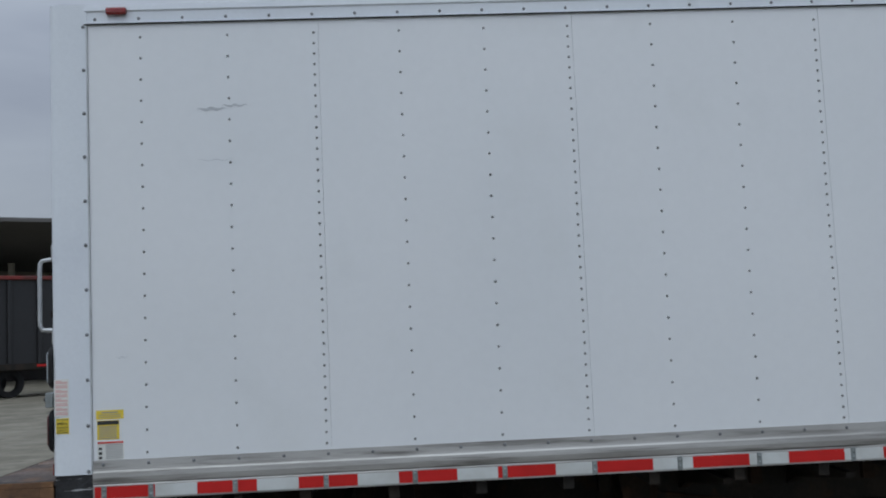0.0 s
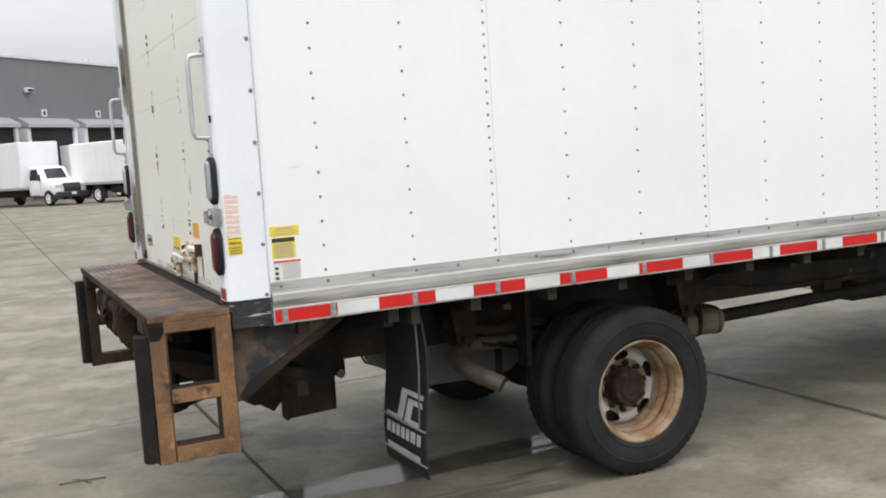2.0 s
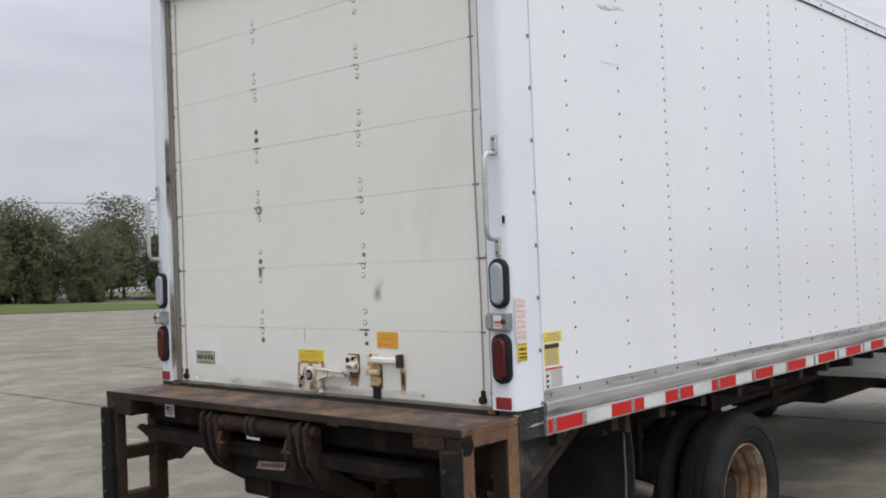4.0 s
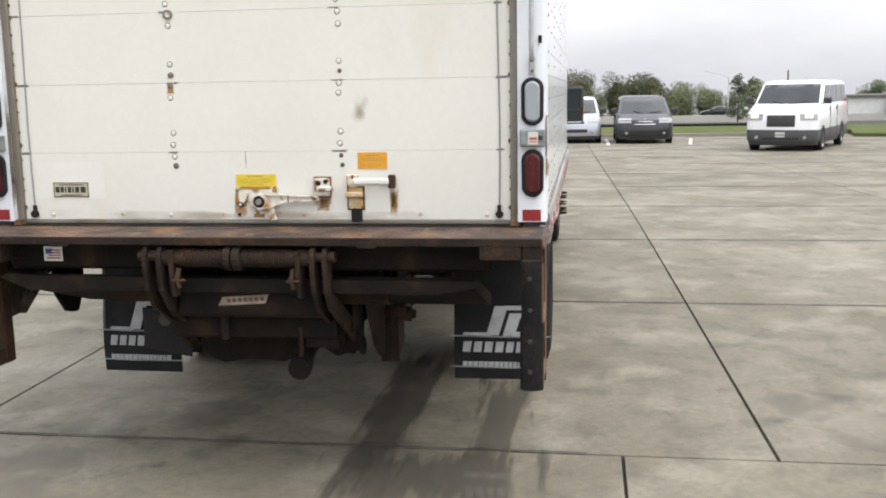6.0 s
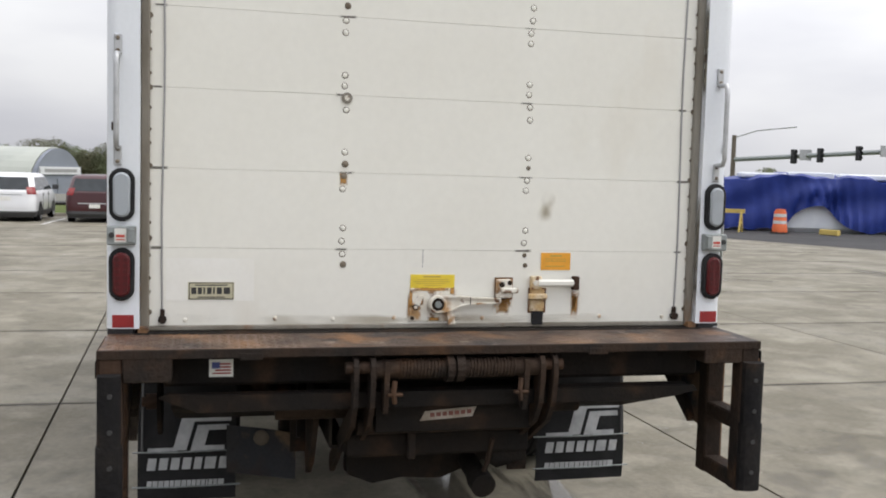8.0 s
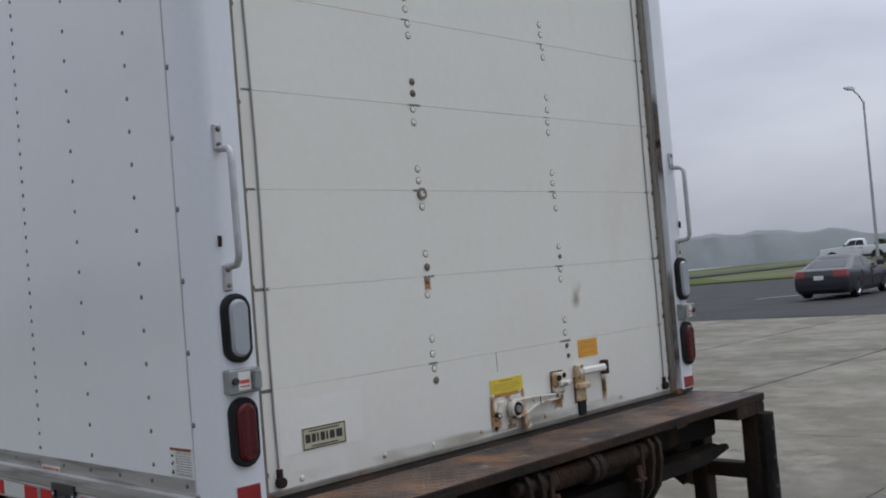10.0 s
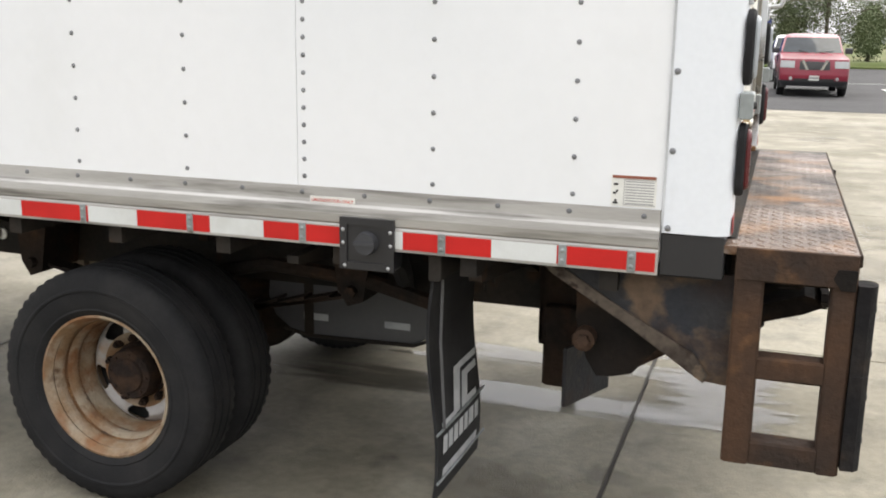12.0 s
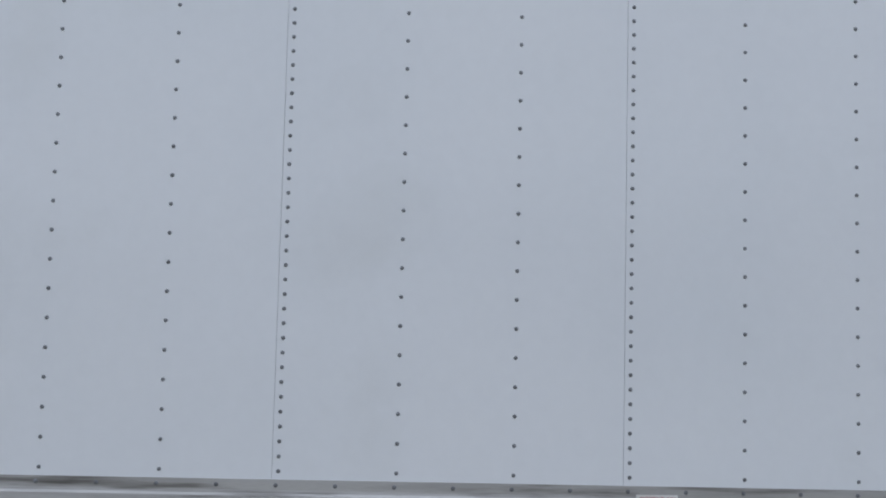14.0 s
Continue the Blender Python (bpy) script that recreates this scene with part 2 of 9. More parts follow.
M_RUST = surface("rusty_steel", (0.035, 0.0222, 0.0152), 0.85, spec=0.2, other=(0.018, 0.0145, 0.0125), scale=4.5, mix=(0.38, 0.62), fine=0.18, fine_scale=45,
                 spots=(0.070, 0.036, 0.018), spot_mix=(0.57, 0.74), spot_scale=6, bump=0.5, bump_scale=70)
M_RUSTTAN = surface("tan_rusty_steel", (0.195, 0.100, 0.042), 0.82, other=(0.115, 0.060, 0.030), scale=3.5, mix=(0.38, 0.66), fine=0.15, fine_scale=50,
                    spots=(0.048, 0.029, 0.020), spot_mix=(0.54, 0.64), spot_scale=9, marks=(0.29, 0.150, 0.055), mark_mix=(0.58, 0.72), mark_scale=17, bump=0.5, bump_scale=80)
M_RUSTBROWN = surface("brown_rusty_steel", (0.060, 0.032, 0.018), 0.8, other=(0.028, 0.019, 0.0145), scale=4.5, mix=(0.38, 0.64), fine=0.16, fine_scale=45, spec=0.25,
                      spots=(0.15, 0.075, 0.032), spot_mix=(0.60, 0.74), spot_scale=5, bump=0.5, bump_scale=70)
# darkest of the steel tones, mostly for parts under the step
M_BLACKRUST = surface("near_black_steel", (0.0095, 0.0082, 0.0074), 0.8, other=(0.017, 0.0122, 0.0092), scale=5, mix=(0.4, 0.66), fine=0.15, fine_scale=60, spec=0.15,
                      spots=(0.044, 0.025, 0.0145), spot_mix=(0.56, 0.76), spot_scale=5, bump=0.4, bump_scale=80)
M_DECK = surface("rusty_tread_plate", (0.088, 0.048, 0.028), 0.52, other=(0.030, 0.024, 0.022), scale=3.1, mix=(0.40, 0.60), fine=0.14, fine_scale=50,
                 spots=(0.185, 0.094, 0.042), spot_mix=(0.50, 0.68), spot_scale=4.5, marks=(0.24, 0.20, 0.165), mark_mix=(0.66, 0.76), mark_scale=11, bump=0.5, bump_scale=110, rough_vary=0.24)
M_CHASSIS = surface("black_chassis_paint", (0.022, 0.020, 0.018), 0.75, spec=0.15, other=(0.036, 0.029, 0.023), scale=4, fine=0.15, spots=(0.05, 0.029, 0.017), spot_mix=(0.6, 0.75), spot_scale=6)
M_TYRE = surface("tyre_rubber", (0.0155, 0.0157, 0.0165), 0.85, spec=0.15, other=(0.024, 0.0235, 0.0235), scale=6, fine=0.1, fine_scale=90, bump=0.25, bump_scale=140)
M_RIM = surface("rust_streaked_white_wheel", (0.40, 0.39, 0.385), 0.6, other=(0.30, 0.285, 0.27), scale=4, fine=0.05,
                spots=(0.34, 0.22, 0.12), spot_mix=(0.57, 0.76), spot_scale=9, marks=(0.24, 0.20, 0.16), mark_mix=(0.60, 0.80), mark_scale=7, bump=0.25, bump_scale=90)
M_RIMLIP = surface("rust_wheel_lip", (0.205, 0.128, 0.068), 0.75, other=(0.300, 0.250, 0.185), scale=7, mix=(0.42, 0.60), fine=0.12, fine_scale=70,
                   spots=(0.190, 0.090, 0.038), spot_mix=(0.50, 0.64), spot_scale=11, bump=0.3, bump_scale=90, marks=(0.105, 0.058, 0.030), mark_mix=(0.60, 0.74), mark_scale=15)
M_HUB = surface("rusted_hub", (0.019, 0.0135, 0.0115), 0.9, spec=0.2, other=(0.046, 0.027, 0.017), scale=18, fine=0.2, bump=0.5, bump_scale=120)
M_BUMPER = surface("weathered_dock_rubber", (0.0125, 0.012, 0.0125), 0.88, spec=0.12, other=(0.022, 0.0195, 0.018), scale=7, fine=0.2, fine_scale=60, spots=(0.040, 0.026, 0.018), spot_mix=(0.60, 0.76), spot_scale=7, bump=0.6, bump_scale=45)
M_GUSSET = surface("rusting_dark_paint", (0.022, 0.024, 0.029), 0.7, spec=0.25, other=(0.034, 0.032, 0.031), scale=5, fine=0.15, fine_scale=60,
                   spots=(0.105, 0.072, 0.048), spot_mix=(0.52, 0.60), spot_scale=5.5, marks=(0.030, 0.018, 0.014), mark_mix=(0.56, 0.70), mark_scale=4, bump=0.4, bump_scale=70)
M_FLANGE = surface("weathered_grey_brown_steel", (0.082, 0.066, 0.052), 0.8, spec=0.25, other=(0.034, 0.026, 0.021), scale=9, mix=(0.44, 0.60), fine=0.2, fine_scale=55, spots=(0.030, 0.021, 0.016), spot_mix=(0.54, 0.62), spot_scale=17, marks=(0.135, 0.100, 0.070), mark_mix=(0.58, 0.68), mark_scale=11, bump=0.5, bump_scale=70)
M_RUBBER = surface("black_rubber", (0.013, 0.013, 0.014), 0.75, spec=0.2, other=(0.024, 0.024, 0.025), scale=6, fine=0.1, fine_scale=70)
M_PLASTIC = surface("black_plastic", (0.018, 0.018, 0.02), 0.4, scale=8, fine=0.05)
M_FLAPPRINT = surface("grey_flap_print", (0.42, 0.43, 0.44), 0.7, scale=10, fine=0.08, other=(0.30, 0.31, 0.32))
M_WRAP = surface("black_tape_wrap", (0.014, 0.014, 0.016), 0.35, scale=12, other=(0.03, 0.03, 0.033), fine=0.1, spots=(0.34, 0.34, 0.34), spot_mix=(0.605, 0.635), spot_scale=16, spot_stretch=(0.45, 1, 3.5), bump=0.5, bump_scale=50)
M_TANK = surface("grey_plastic_tank", (0.080, 0.081, 0.084), 0.55, other=(0.075, 0.075, 0.078), scale=4, fine=0.06)
M_PIPE = surface("dull_exhaust_pipe", (0.115, 0.096, 0.074), 0.6, 0.3, other=(0.07, 0.052, 0.038), scale=7, fine=0.1)
M_SILENCER = surface("tan_stained_steel", (0.185, 0.150, 0.098), 0.6, 0.15, other=(0.105, 0.076, 0.048), scale=5, mix=(0.40, 0.64), fine=0.1, fine_scale=50, spots=(0.075, 0.050, 0.034), spot_mix=(0.56, 0.7), spot_scale=7)
M_YELLOW = surface("yellow_label", (0.75, 0.57, 0.045), 0.5, scale=12, fine=0.03)
M_ORANGE = surface("orange_label", (0.72, 0.33, 0.03), 0.5, scale=12, fine=0.04)
M_MAROONBAND = surface("faded_maroon_print", (0.24, 0.075, 0.045), 0.5, scale=12, fine=0.04)
M_INKFADE = surface("sun_faded_print", (0.42, 0.30, 0.06), 0.6, scale=10, fine=0.05)
M_WHITELBL = surface("white_label", (0.70, 0.70, 0.66), 0.5, scale=10, fine=0.03)
M_DIRTYLBL = surface("dirty_white_tag", (0.30, 0.265, 0.225), 0.7, other=(0.20, 0.165, 0.13), scale=14, fine=0.1)
M_GOLDLBL = surface("brass_plate", (0.50, 0.47, 0.33), 0.5, scale=10, fine=0.05)
M_INK = surface("dark_print", (0.03, 0.03, 0.03), 0.6, scale=10, fine=0.05)
M_INKGREY = surface("grey_print", (0.30, 0.30, 0.30), 0.6, scale=10, fine=0.05)
M_INKDULL = surface("grimy_red_print", (0.15, 0.050, 0.038), 0.7, scale=10, fine=0.08)
M_INKRED = surface("red_print", (0.55, 0.08, 0.06), 0.6, scale=10, fine=0.05)
M_SEAL = surface("pale_edge_sealant", (0.50, 0.515, 0.53), 0.6, other=(0.36, 0.37, 0.38), scale=6, mix=(0.45, 0.7), fine=0.06)
M_GALV = surface("weathered_galvanising", (0.27, 0.295, 0.295), 0.55, 0.35, other=(0.20, 0.215, 0.21), scale=16, fine=0.08, spots=(0.13, 0.085, 0.05), spot_mix=(0.64, 0.74), spot_scale=22)
M_INKPINK = surface("faded_red_print", (0.66, 0.45, 0.42), 0.6, scale=10, fine=0.05)
M_INKBLUE = surface("blue_print", (0.06, 0.08, 0.25), 0.6, scale=10, fine=0.05)
M_LATCHRUST = surface("rust_stained_cream_paint", (0.62, 0.52, 0.36), 0.55, other=(0.50, 0.34, 0.16), scale=16, mix=(0.40, 0.62), fine=0.08, spots=(0.16, 0.072, 0.028), spot_mix=(0.54, 0.62), spot_scale=30, bump=0.3, bump_scale=90)
M_LATCH = surface("worn_white_latch", (0.70, 0.68, 0.61), 0.5, other=(0.58, 0.53, 0.44), scale=14, fine=0.05, spots=(0.14, 0.065, 0.027), spot_mix=(0.545, 0.63), spot_scale=26, marks=(0.42, 0.25, 0.11), mark_mix=(0.52, 0.66), mark_scale=13)
M_GASKET = surface("grey_weather_strip", (0.22, 0.205, 0.175), 0.8, other=(0.15, 0.13, 0.10), scale=4, stretch=(1, 1, 0.4), fine=0.1,
                   spots=(0.17, 0.085, 0.035), spot_mix=(0.60, 0.72), spot_scale=9)
M_LENSW = lens("grey_clear_lens", (0.33, 0.36, 0.385))
M_LENSR = surface("red_tail_lens", (0.085, 0.004, 0.006), 0.28, spec=0.35, coat=0.1, fine=0.05, fine_scale=300, bump=0.3, bump_scale=400)
M_LED = surface("dark_red_diode_cell", (0.058, 0.0035, 0.005), 0.3, spec=0.4, fine=0.05, scale=40)
M_PATCH = surface("crimson_reflector", (0.27, 0.014, 0.016), 0.4, coat=0.2, other=(0.22, 0.012, 0.014), scale=12, fine=0.05, fine_scale=200)
M_REPAIR = surface("fresher_white_paint", (0.765, 0.76, 0.72), 0.42, other=(0.745, 0.738, 0.69), scale=5, fine=0.02)
M_LENSRM = lens("red_marker_lens", (0.22, 0.010, 0.010))

M_WHITEP = surface("white_vehicle_paint", (0.78, 0.79, 0.80), 0.25, coat=0.5, fine=0.01, scale=1, other=(0.74, 0.75, 0.77))
M_SILVERP = surface("silver_vehicle_paint", (0.46, 0.48, 0.54), 0.3, 0.4, coat=0.6, fine=0.01, scale=1)
M_GREYP = surface("dark_grey_vehicle_paint", (0.031, 0.032, 0.038), 0.32, 0.2, coat=0.3, fine=0.01, scale=1)
M_BLACKP = surface("black_vehicle_paint", (0.010, 0.0105, 0.012), 0.25, spec=0.3, coat=0.35, fine=0.01, scale=1)
M_REDP = surface("red_vehicle_paint", (0.21, 0.011, 0.030), 0.32, coat=0.35, fine=0.01, scale=1)
M_MAROONP = surface("maroon_vehicle_paint", (0.048, 0.007, 0.010), 0.35, coat=0.3, fine=0.01, scale=1)
M_CLAD = surface("grey_cladding", (0.075, 0.076, 0.08), 0.65, scale=2, fine=0.04)
M_TRIM = surface("dark_plastic_trim", (0.035, 0.036, 0.04), 0.6, fine=0.04)
M_GLASS = glass_dark("dark_vehicle_glass", (0.026, 0.031, 0.034))
M_CHROME = surface("bright_metal", (0.70, 0.71, 0.72), 0.18, 1.0, fine=0.02)
M_HEADL = lens("headlamp_lens", (0.33, 0.34, 0.34))
M_LAMPON = surface("lit_headlamp", (0.7, 0.65, 0.55), 0.2, scale=3)
M_LAMPON.node_tree.nodes["Principled BSDF"].inputs["Emission Color"].default_value = (1.0, 0.80, 0.52, 1)
M_LAMPON.node_tree.nodes["Principled BSDF"].inputs["Emission Strength"].default_value = 0.9
M_AMBER = lens("amber_lens", (0.7, 0.25, 0.02))

M_WARE = surface("grey_warehouse_cladding", (0.165, 0.165, 0.178), 0.75, other=(0.15, 0.15, 0.163), scale=0.15, fine=0.03, fine_scale=4)
M_TAN = surface("tan_warehouse_cladding", (0.36, 0.345, 0.29), 0.8, other=(0.32, 0.305, 0.255), scale=0.2, fine=0.03)
M_PLINTH = surface("concrete_plinth", (0.30, 0.275, 0.235), 0.85, other=(0.22, 0.20, 0.17), scale=0.5, fine=0.08)
M_COPING = surface("white_coping", (0.65, 0.66, 0.68), 0.5, scale=1)
M_DARKIN = surface("dark_interior", (0.02, 0.018, 0.017), 0.9, scale=1, fine=0.1)
M_CREAM = surface("cream_sheet_metal", (0.42, 0.40, 0.34), 0.7, other=(0.36, 0.34, 0.28), scale=0.5, fine=0.04)
M_BRICK = surface("red_brick_far", (0.22, 0.065, 0.05), 0.85, other=(0.18, 0.055, 0.045), scale=0.8, fine=0.08)
M_ROOFD = surface("dark_roof", (0.12, 0.115, 0.11), 0.85, scale=0.3)
M_QUON = surface("pale_curved_sheet", (0.40, 0.42, 0.38), 0.6, other=(0.33, 0.35, 0.32), scale=0.4)
M_QUONEND = surface("grey_end_wall", (0.20, 0.22, 0.26), 0.8, scale=0.3)
M_TARP = surface("blue_tarpaulin", (0.010, 0.026, 0.165), 0.5, spec=0.3, other=(0.016, 0.036, 0.21), scale=1.2, mix=(0.4, 0.66), fine=0.08, fine_scale=12, bump=0.9, bump_scale=3)
M_TARPW = surface("white_sheeting", (0.72, 0.75, 0.78), 0.4, other=(0.64, 0.67, 0.72), scale=1.5, bump=0.4, bump_scale=5)
M_BARREL = surface("orange_plastic", (0.62, 0.12, 0.03), 0.5, scale=3, fine=0.04)
M_SAW = surface("yellow_barricade", (0.55, 0.42, 0.12), 0.7, scale=3)
M_POLE = surface("galvanised_pole", (0.48, 0.49, 0.50), 0.5, 0.3, scale=1.0, fine=0.03)
M_WOODPOLE = surface("weathered_wood_pole", (0.15, 0.125, 0.10), 0.9, scale=2, stretch=(1, 1, 0.1))
M_BARK = surface("bark", (0.085, 0.070, 0.056), 0.95, scale=8, stretch=(1, 1, 0.3), bump=0.6, bump_scale=30)
M_LEAF = surface("green_leaves", (0.118, 0.145, 0.076), 0.75, other=(0.145, 0.155, 0.080), scale=0.25, fine=0.12, island=0.22)
M_LEAFW = surface("dull_dark_leaves", (0.062, 0.072, 0.036), 0.8, spec=0.2, other=(0.095, 0.088, 0.046), scale=0.16, mix=(0.4, 0.65), fine=0.12, island=0.22)
M_LEAFY = surface("yellowing_leaves", (0.185, 0.165, 0.062), 0.75, other=(0.125, 0.135, 0.055), scale=0.25, fine=0.12, island=0.22)
M_LEAFD = surface("dark_needles", (0.100, 0.118, 0.078), 0.8, other=(0.092, 0.102, 0.066), scale=0.25, fine=0.12, island=0.22)
M_SPRUCE = surface("blue_green_needles", (0.055, 0.085, 0.080), 0.8, other=(0.04, 0.065, 0.06), scale=0.8, fine=0.1, island=0.3)
# distance haze is painted in as a pale grey base colour
M_HAZE = surface("haze_tinted_far_hills", (0.205, 0.222, 0.225), 0.95, other=(0.17, 0.185, 0.185), scale=0.03, fine=0.03, fine_scale=0.2)
M_SIGNRED = surface("red_sign_face", (0.45, 0.03, 0.035), 0.5, scale=2)
M_ROADWALL = surface("pale_road_barrier", (0.44, 0.43, 0.41), 0.8, other=(0.38, 0.37, 0.35), scale=0.2, fine=0.05)


# ---- shape helpers ----
class Shape:
    """Collects simple solids into one mesh."""

    def __init__(self):
        self.v, self.f = [], []

    def add(self, verts, faces, m=None):
        k = len(self.v)
        self.v += [tuple(m @ Vector(p)) if m else tuple(p) for p in verts]
        self.f += [tuple(i + k for i in f) for f in faces]
        return self

    def box(self, x0, x1, y0, y1, z0, z1, c=0.0, m=None):
        """A box; c chamfers the four edges that run along its longest side and the corners of the ends."""
        if c <= 0:
            vs = [(x, y, z) for x in (x0, x1) for y in (y0, y1) for z in (z0, z1)]
            return self.add(vs, [(0, 1, 3, 2), (4, 6, 7, 5), (0, 4, 5, 1), (2, 3, 7, 6), (0, 2, 6, 4), (1, 5, 7, 3)], m)
        size = (x1 - x0, y1 - y0, z1 - z0)
        c = min(c, 0.45 * min(size))
        a = max(range(3), key=lambda i: size[i])
        b, d = [i for i in range(3) if i != a]
        lo, hi = (x0, y0, z0), (x1, y1, z1)

        def ring(t, inset):
            i0, i1, j0, j1 = lo[b] + inset, hi[b] - inset, lo[d] + inset, hi[d] - inset
            out = []
            for p, q in ((i0 + c, j0), (i1 - c, j0), (i1, j0 + c), (i1, j1 - c), (i1 - c, j1), (i0 + c, j1), (i0, j1 - c), (i0, j0 + c)):
                w = [0, 0, 0]
                w[a], w[b], w[d] = t, p, q
                out.append(tuple(w))
            return out
        return self.loft([ring(lo[a], c * 0.6), ring(lo[a] + c * 0.6, 0), ring(hi[a] - c * 0.6, 0), ring(hi[a], c * 0.6)], m=m)

    def loft(self, rings, caps=True, m=None, closed=True):
        n = len(rings[0])
        vs = [p for r in rings for p in r]
        fs = []
        for i in range(len(rings) - 1):
            for j in range(n if closed else n - 1):
                k = (j + 1) % n
                fs.append((i * n + j, i * n + k, (i + 1) * n + k, (i + 1) * n + j))
        if caps:
            fs += [tuple(reversed(range(n))), tuple(range((len(rings) - 1) * n, len(rings) * n))]
        return self.add(vs, fs, m)

    def cyl(self, a, b, r, r2=None, n=16, caps=True):
        a, b = Vector(a), Vector(b)
        r2 = r if r2 is None else r2
        q = (b - a).to_track_quat("Z", "Y").to_matrix()
        ring = lambda c, k: [tuple(c + q @ Vector((k * math.cos(t), k * math.sin(t), 0))) for t in (2 * math.pi * i / n for i in range(n))]
        return self.loft([ring(a, r), ring(b, r2)], caps)

    def tube(self, path, r, n=10, caps=True):
        pts = [Vector(p) for p in path]
        rings, ref = [], None
        for i, p in enumerate(pts):
            d = (pts[min(i + 1, len(pts) - 1)] - pts[max(i - 1, 0)]).normalized()
            if ref is None:
                ref = d.orthogonal().normalized()
            ref = (ref - d * ref.dot(d)).normalized()
            s = d.cross(ref)
            rings.append([tuple(p + r * (math.cos(t) * ref + math.sin(t) * s)) for t in (2 * math.pi * k / n for k in range(n))])
        return self.loft(rings, caps)

    def prism(self, poly, axis, a, b, m=None):
        """A polygon in the two other axes, pushed along the axis from a to b."""
        def at(p, t):
            w = list(p)
            w.insert({"x": 0, "y": 1, "z": 2}[axis], t)
            return tuple(w)
        return self.loft([[at(p, a) for p in poly], [at(p, b) for p in poly]], m=m)

    def lathe(self, prof, c, axis="y", n=32, closed=False):
        """Turns a profile of (radius, offset) round an axis through c."""
        rings = []
        for k in range(n):
            t = 2 * math.pi * k / n
            r = []
            for rad, off in prof:
                p = (rad * math.cos(t), off, rad * math.sin(t)) if axis == "y" else (rad * math.cos(t), rad * math.sin(t), off)
                r.append((p[0] + c[0], p[1] + c[1], p[2] + c[2]))
            rings.append(r)
        m = len(prof)
        fs = []
        for k in range(n):
            k2 = (k + 1) % n
            for j in range(m if closed else m - 1):
                j2 = (j + 1) % m
                fs.append((k * m + j, k * m + j2, k2 * m + j2, k2 * m + j))
        return self.add([p for r in rings for p in r], fs)

    def quad(self, a, b, c, d):
        return self.add([a, b, c, d], [(0, 1, 2, 3)])

    def mesh(self, name, material, smooth=False):
        me = bpy.data.meshes.new(name)
        me.from_pydata(self.v, [], self.f)
        bm = bmesh.new()
        bm.from_mesh(me)
        bmesh.ops.recalc_face_normals(bm, faces=bm.faces)
        bm.to_mesh(me)
        bm.free()
        if smooth:
            me.shade_smooth()
            me.set_sharp_from_angle(angle=radians(38))
        me.materials.append(material)
        return me


def part(name, shape, material, parent, label="", smooth=False, kind=""):
    ob = new(name, shape.mesh(name, material, smooth))
    ob.parent = parent
    return tagged(ob, label, kind=kind)


def thing(name, label, category, at=(0, 0, 0), turn=0.0, group="", kind=""):
    ob = new(name)
    ob.empty_display_size = 0.2
    ob.matrix_basis = pose(*at, 0, 0, turn)
    return tagged(ob, label, category, group, kind)


def setting(name, shape, material, label="", category="", smooth=False):
    return tagged(new(name, shape.mesh(name, material, smooth)), label, category, kind="structure")


def ground_z(x, y=0.0):
    """The lot falls gently away in front of the truck."""
    return -0.0143 * max(0.0, x - 9.0) - 0.0115 * max(0.0, x - 76.0)


def oval(cx, cz, w, h, n=20):
    """Points of a stadium outline, upright."""
    r, pts = w / 2, []
    for i in range(n):
        t = 2 * math.pi * i / n
        z = r * math.sin(t)
        pts.append((cx + r * math.cos(t), cz + z + (h / 2 - r if math.sin(t) >= 0 else r - h / 2)))
    return pts


def words(name, text, size, material, m, parent, depth=0.0006):
    c = bpy.data.curves.new(name, "FONT")
    c.body, c.size, c.extrude, c.align_x, c.align_y = text, size, depth, "CENTER", "CENTER"
    c.materials.append(material)
    tmp = new(name, c)
    me = bpy.data.meshes.new_from_object(tmp.evaluated_get(bpy.context.evaluated_depsgraph_get()))
    bpy.data.objects.remove(tmp)
    me.materials.clear()
    me.materials.append(material)
    ob = new(name, me)
    ob.matrix_basis = m
    ob.parent = parent
    return ob


# ---- the setting: ground ----
def sheet(name, xs, ys, material, lift, label, category):
    s = Shape()
    n = len(ys)
    vs = [(x, y, ground_z(x, y) + lift) for x in xs for y in ys]
    fs = [(i * n + j, (i + 1) * n + j, (i + 1) * n + j + 1, i * n + j + 1) for i in range(len(xs) - 1) for j in range(n - 1)]
    s.add(vs, fs)
    return setting(name, s, material, label, category)


ground = sheet("ground", [-1500, -300, -60, 9, 20, 35, 60, 76, 120, 300, 1500], [-1500, -300, -60, 0, 60, 300, 1500], M_FIELD, -0.10,
               "flat dull green land reaching to the horizon", "ground")
subgrade = sheet("joint_bed", [-16, 0, 9, 20, 37], [-21.4, -10, 0, 10, 30, 60, 84], M_JOINT, -0.022, "dark filler in the joints between concrete slabs", "joint")

# ---- the truck ----
truck = thing("box_truck", "white box truck with rusty rear step, parked on concrete", "truck")
HALF, CAPX, FRONT = 1.219, 0.160, 4.80
TOPZ, PANELB = 3.230, 1.198
COL0, PITCH = 0.407, 0.4064


def rivet(s, p, out, r=0.0075, h=0.004):
    """A low domed rivet head at p, facing along out."""
    o, c = Vector(out), Vector(p)
    q = o.to_track_quat("Z", "Y").to_matrix()
    ring = lambda k, d: [tuple(c + q @ Vector((k * math.cos(t), k * math.sin(t), d))) for t in (math.pi / 4 * i for i in range(8))]
    s.loft([ring(r, 0), ring(r * 0.85, h * 0.6), ring(r * 0.4, h)])


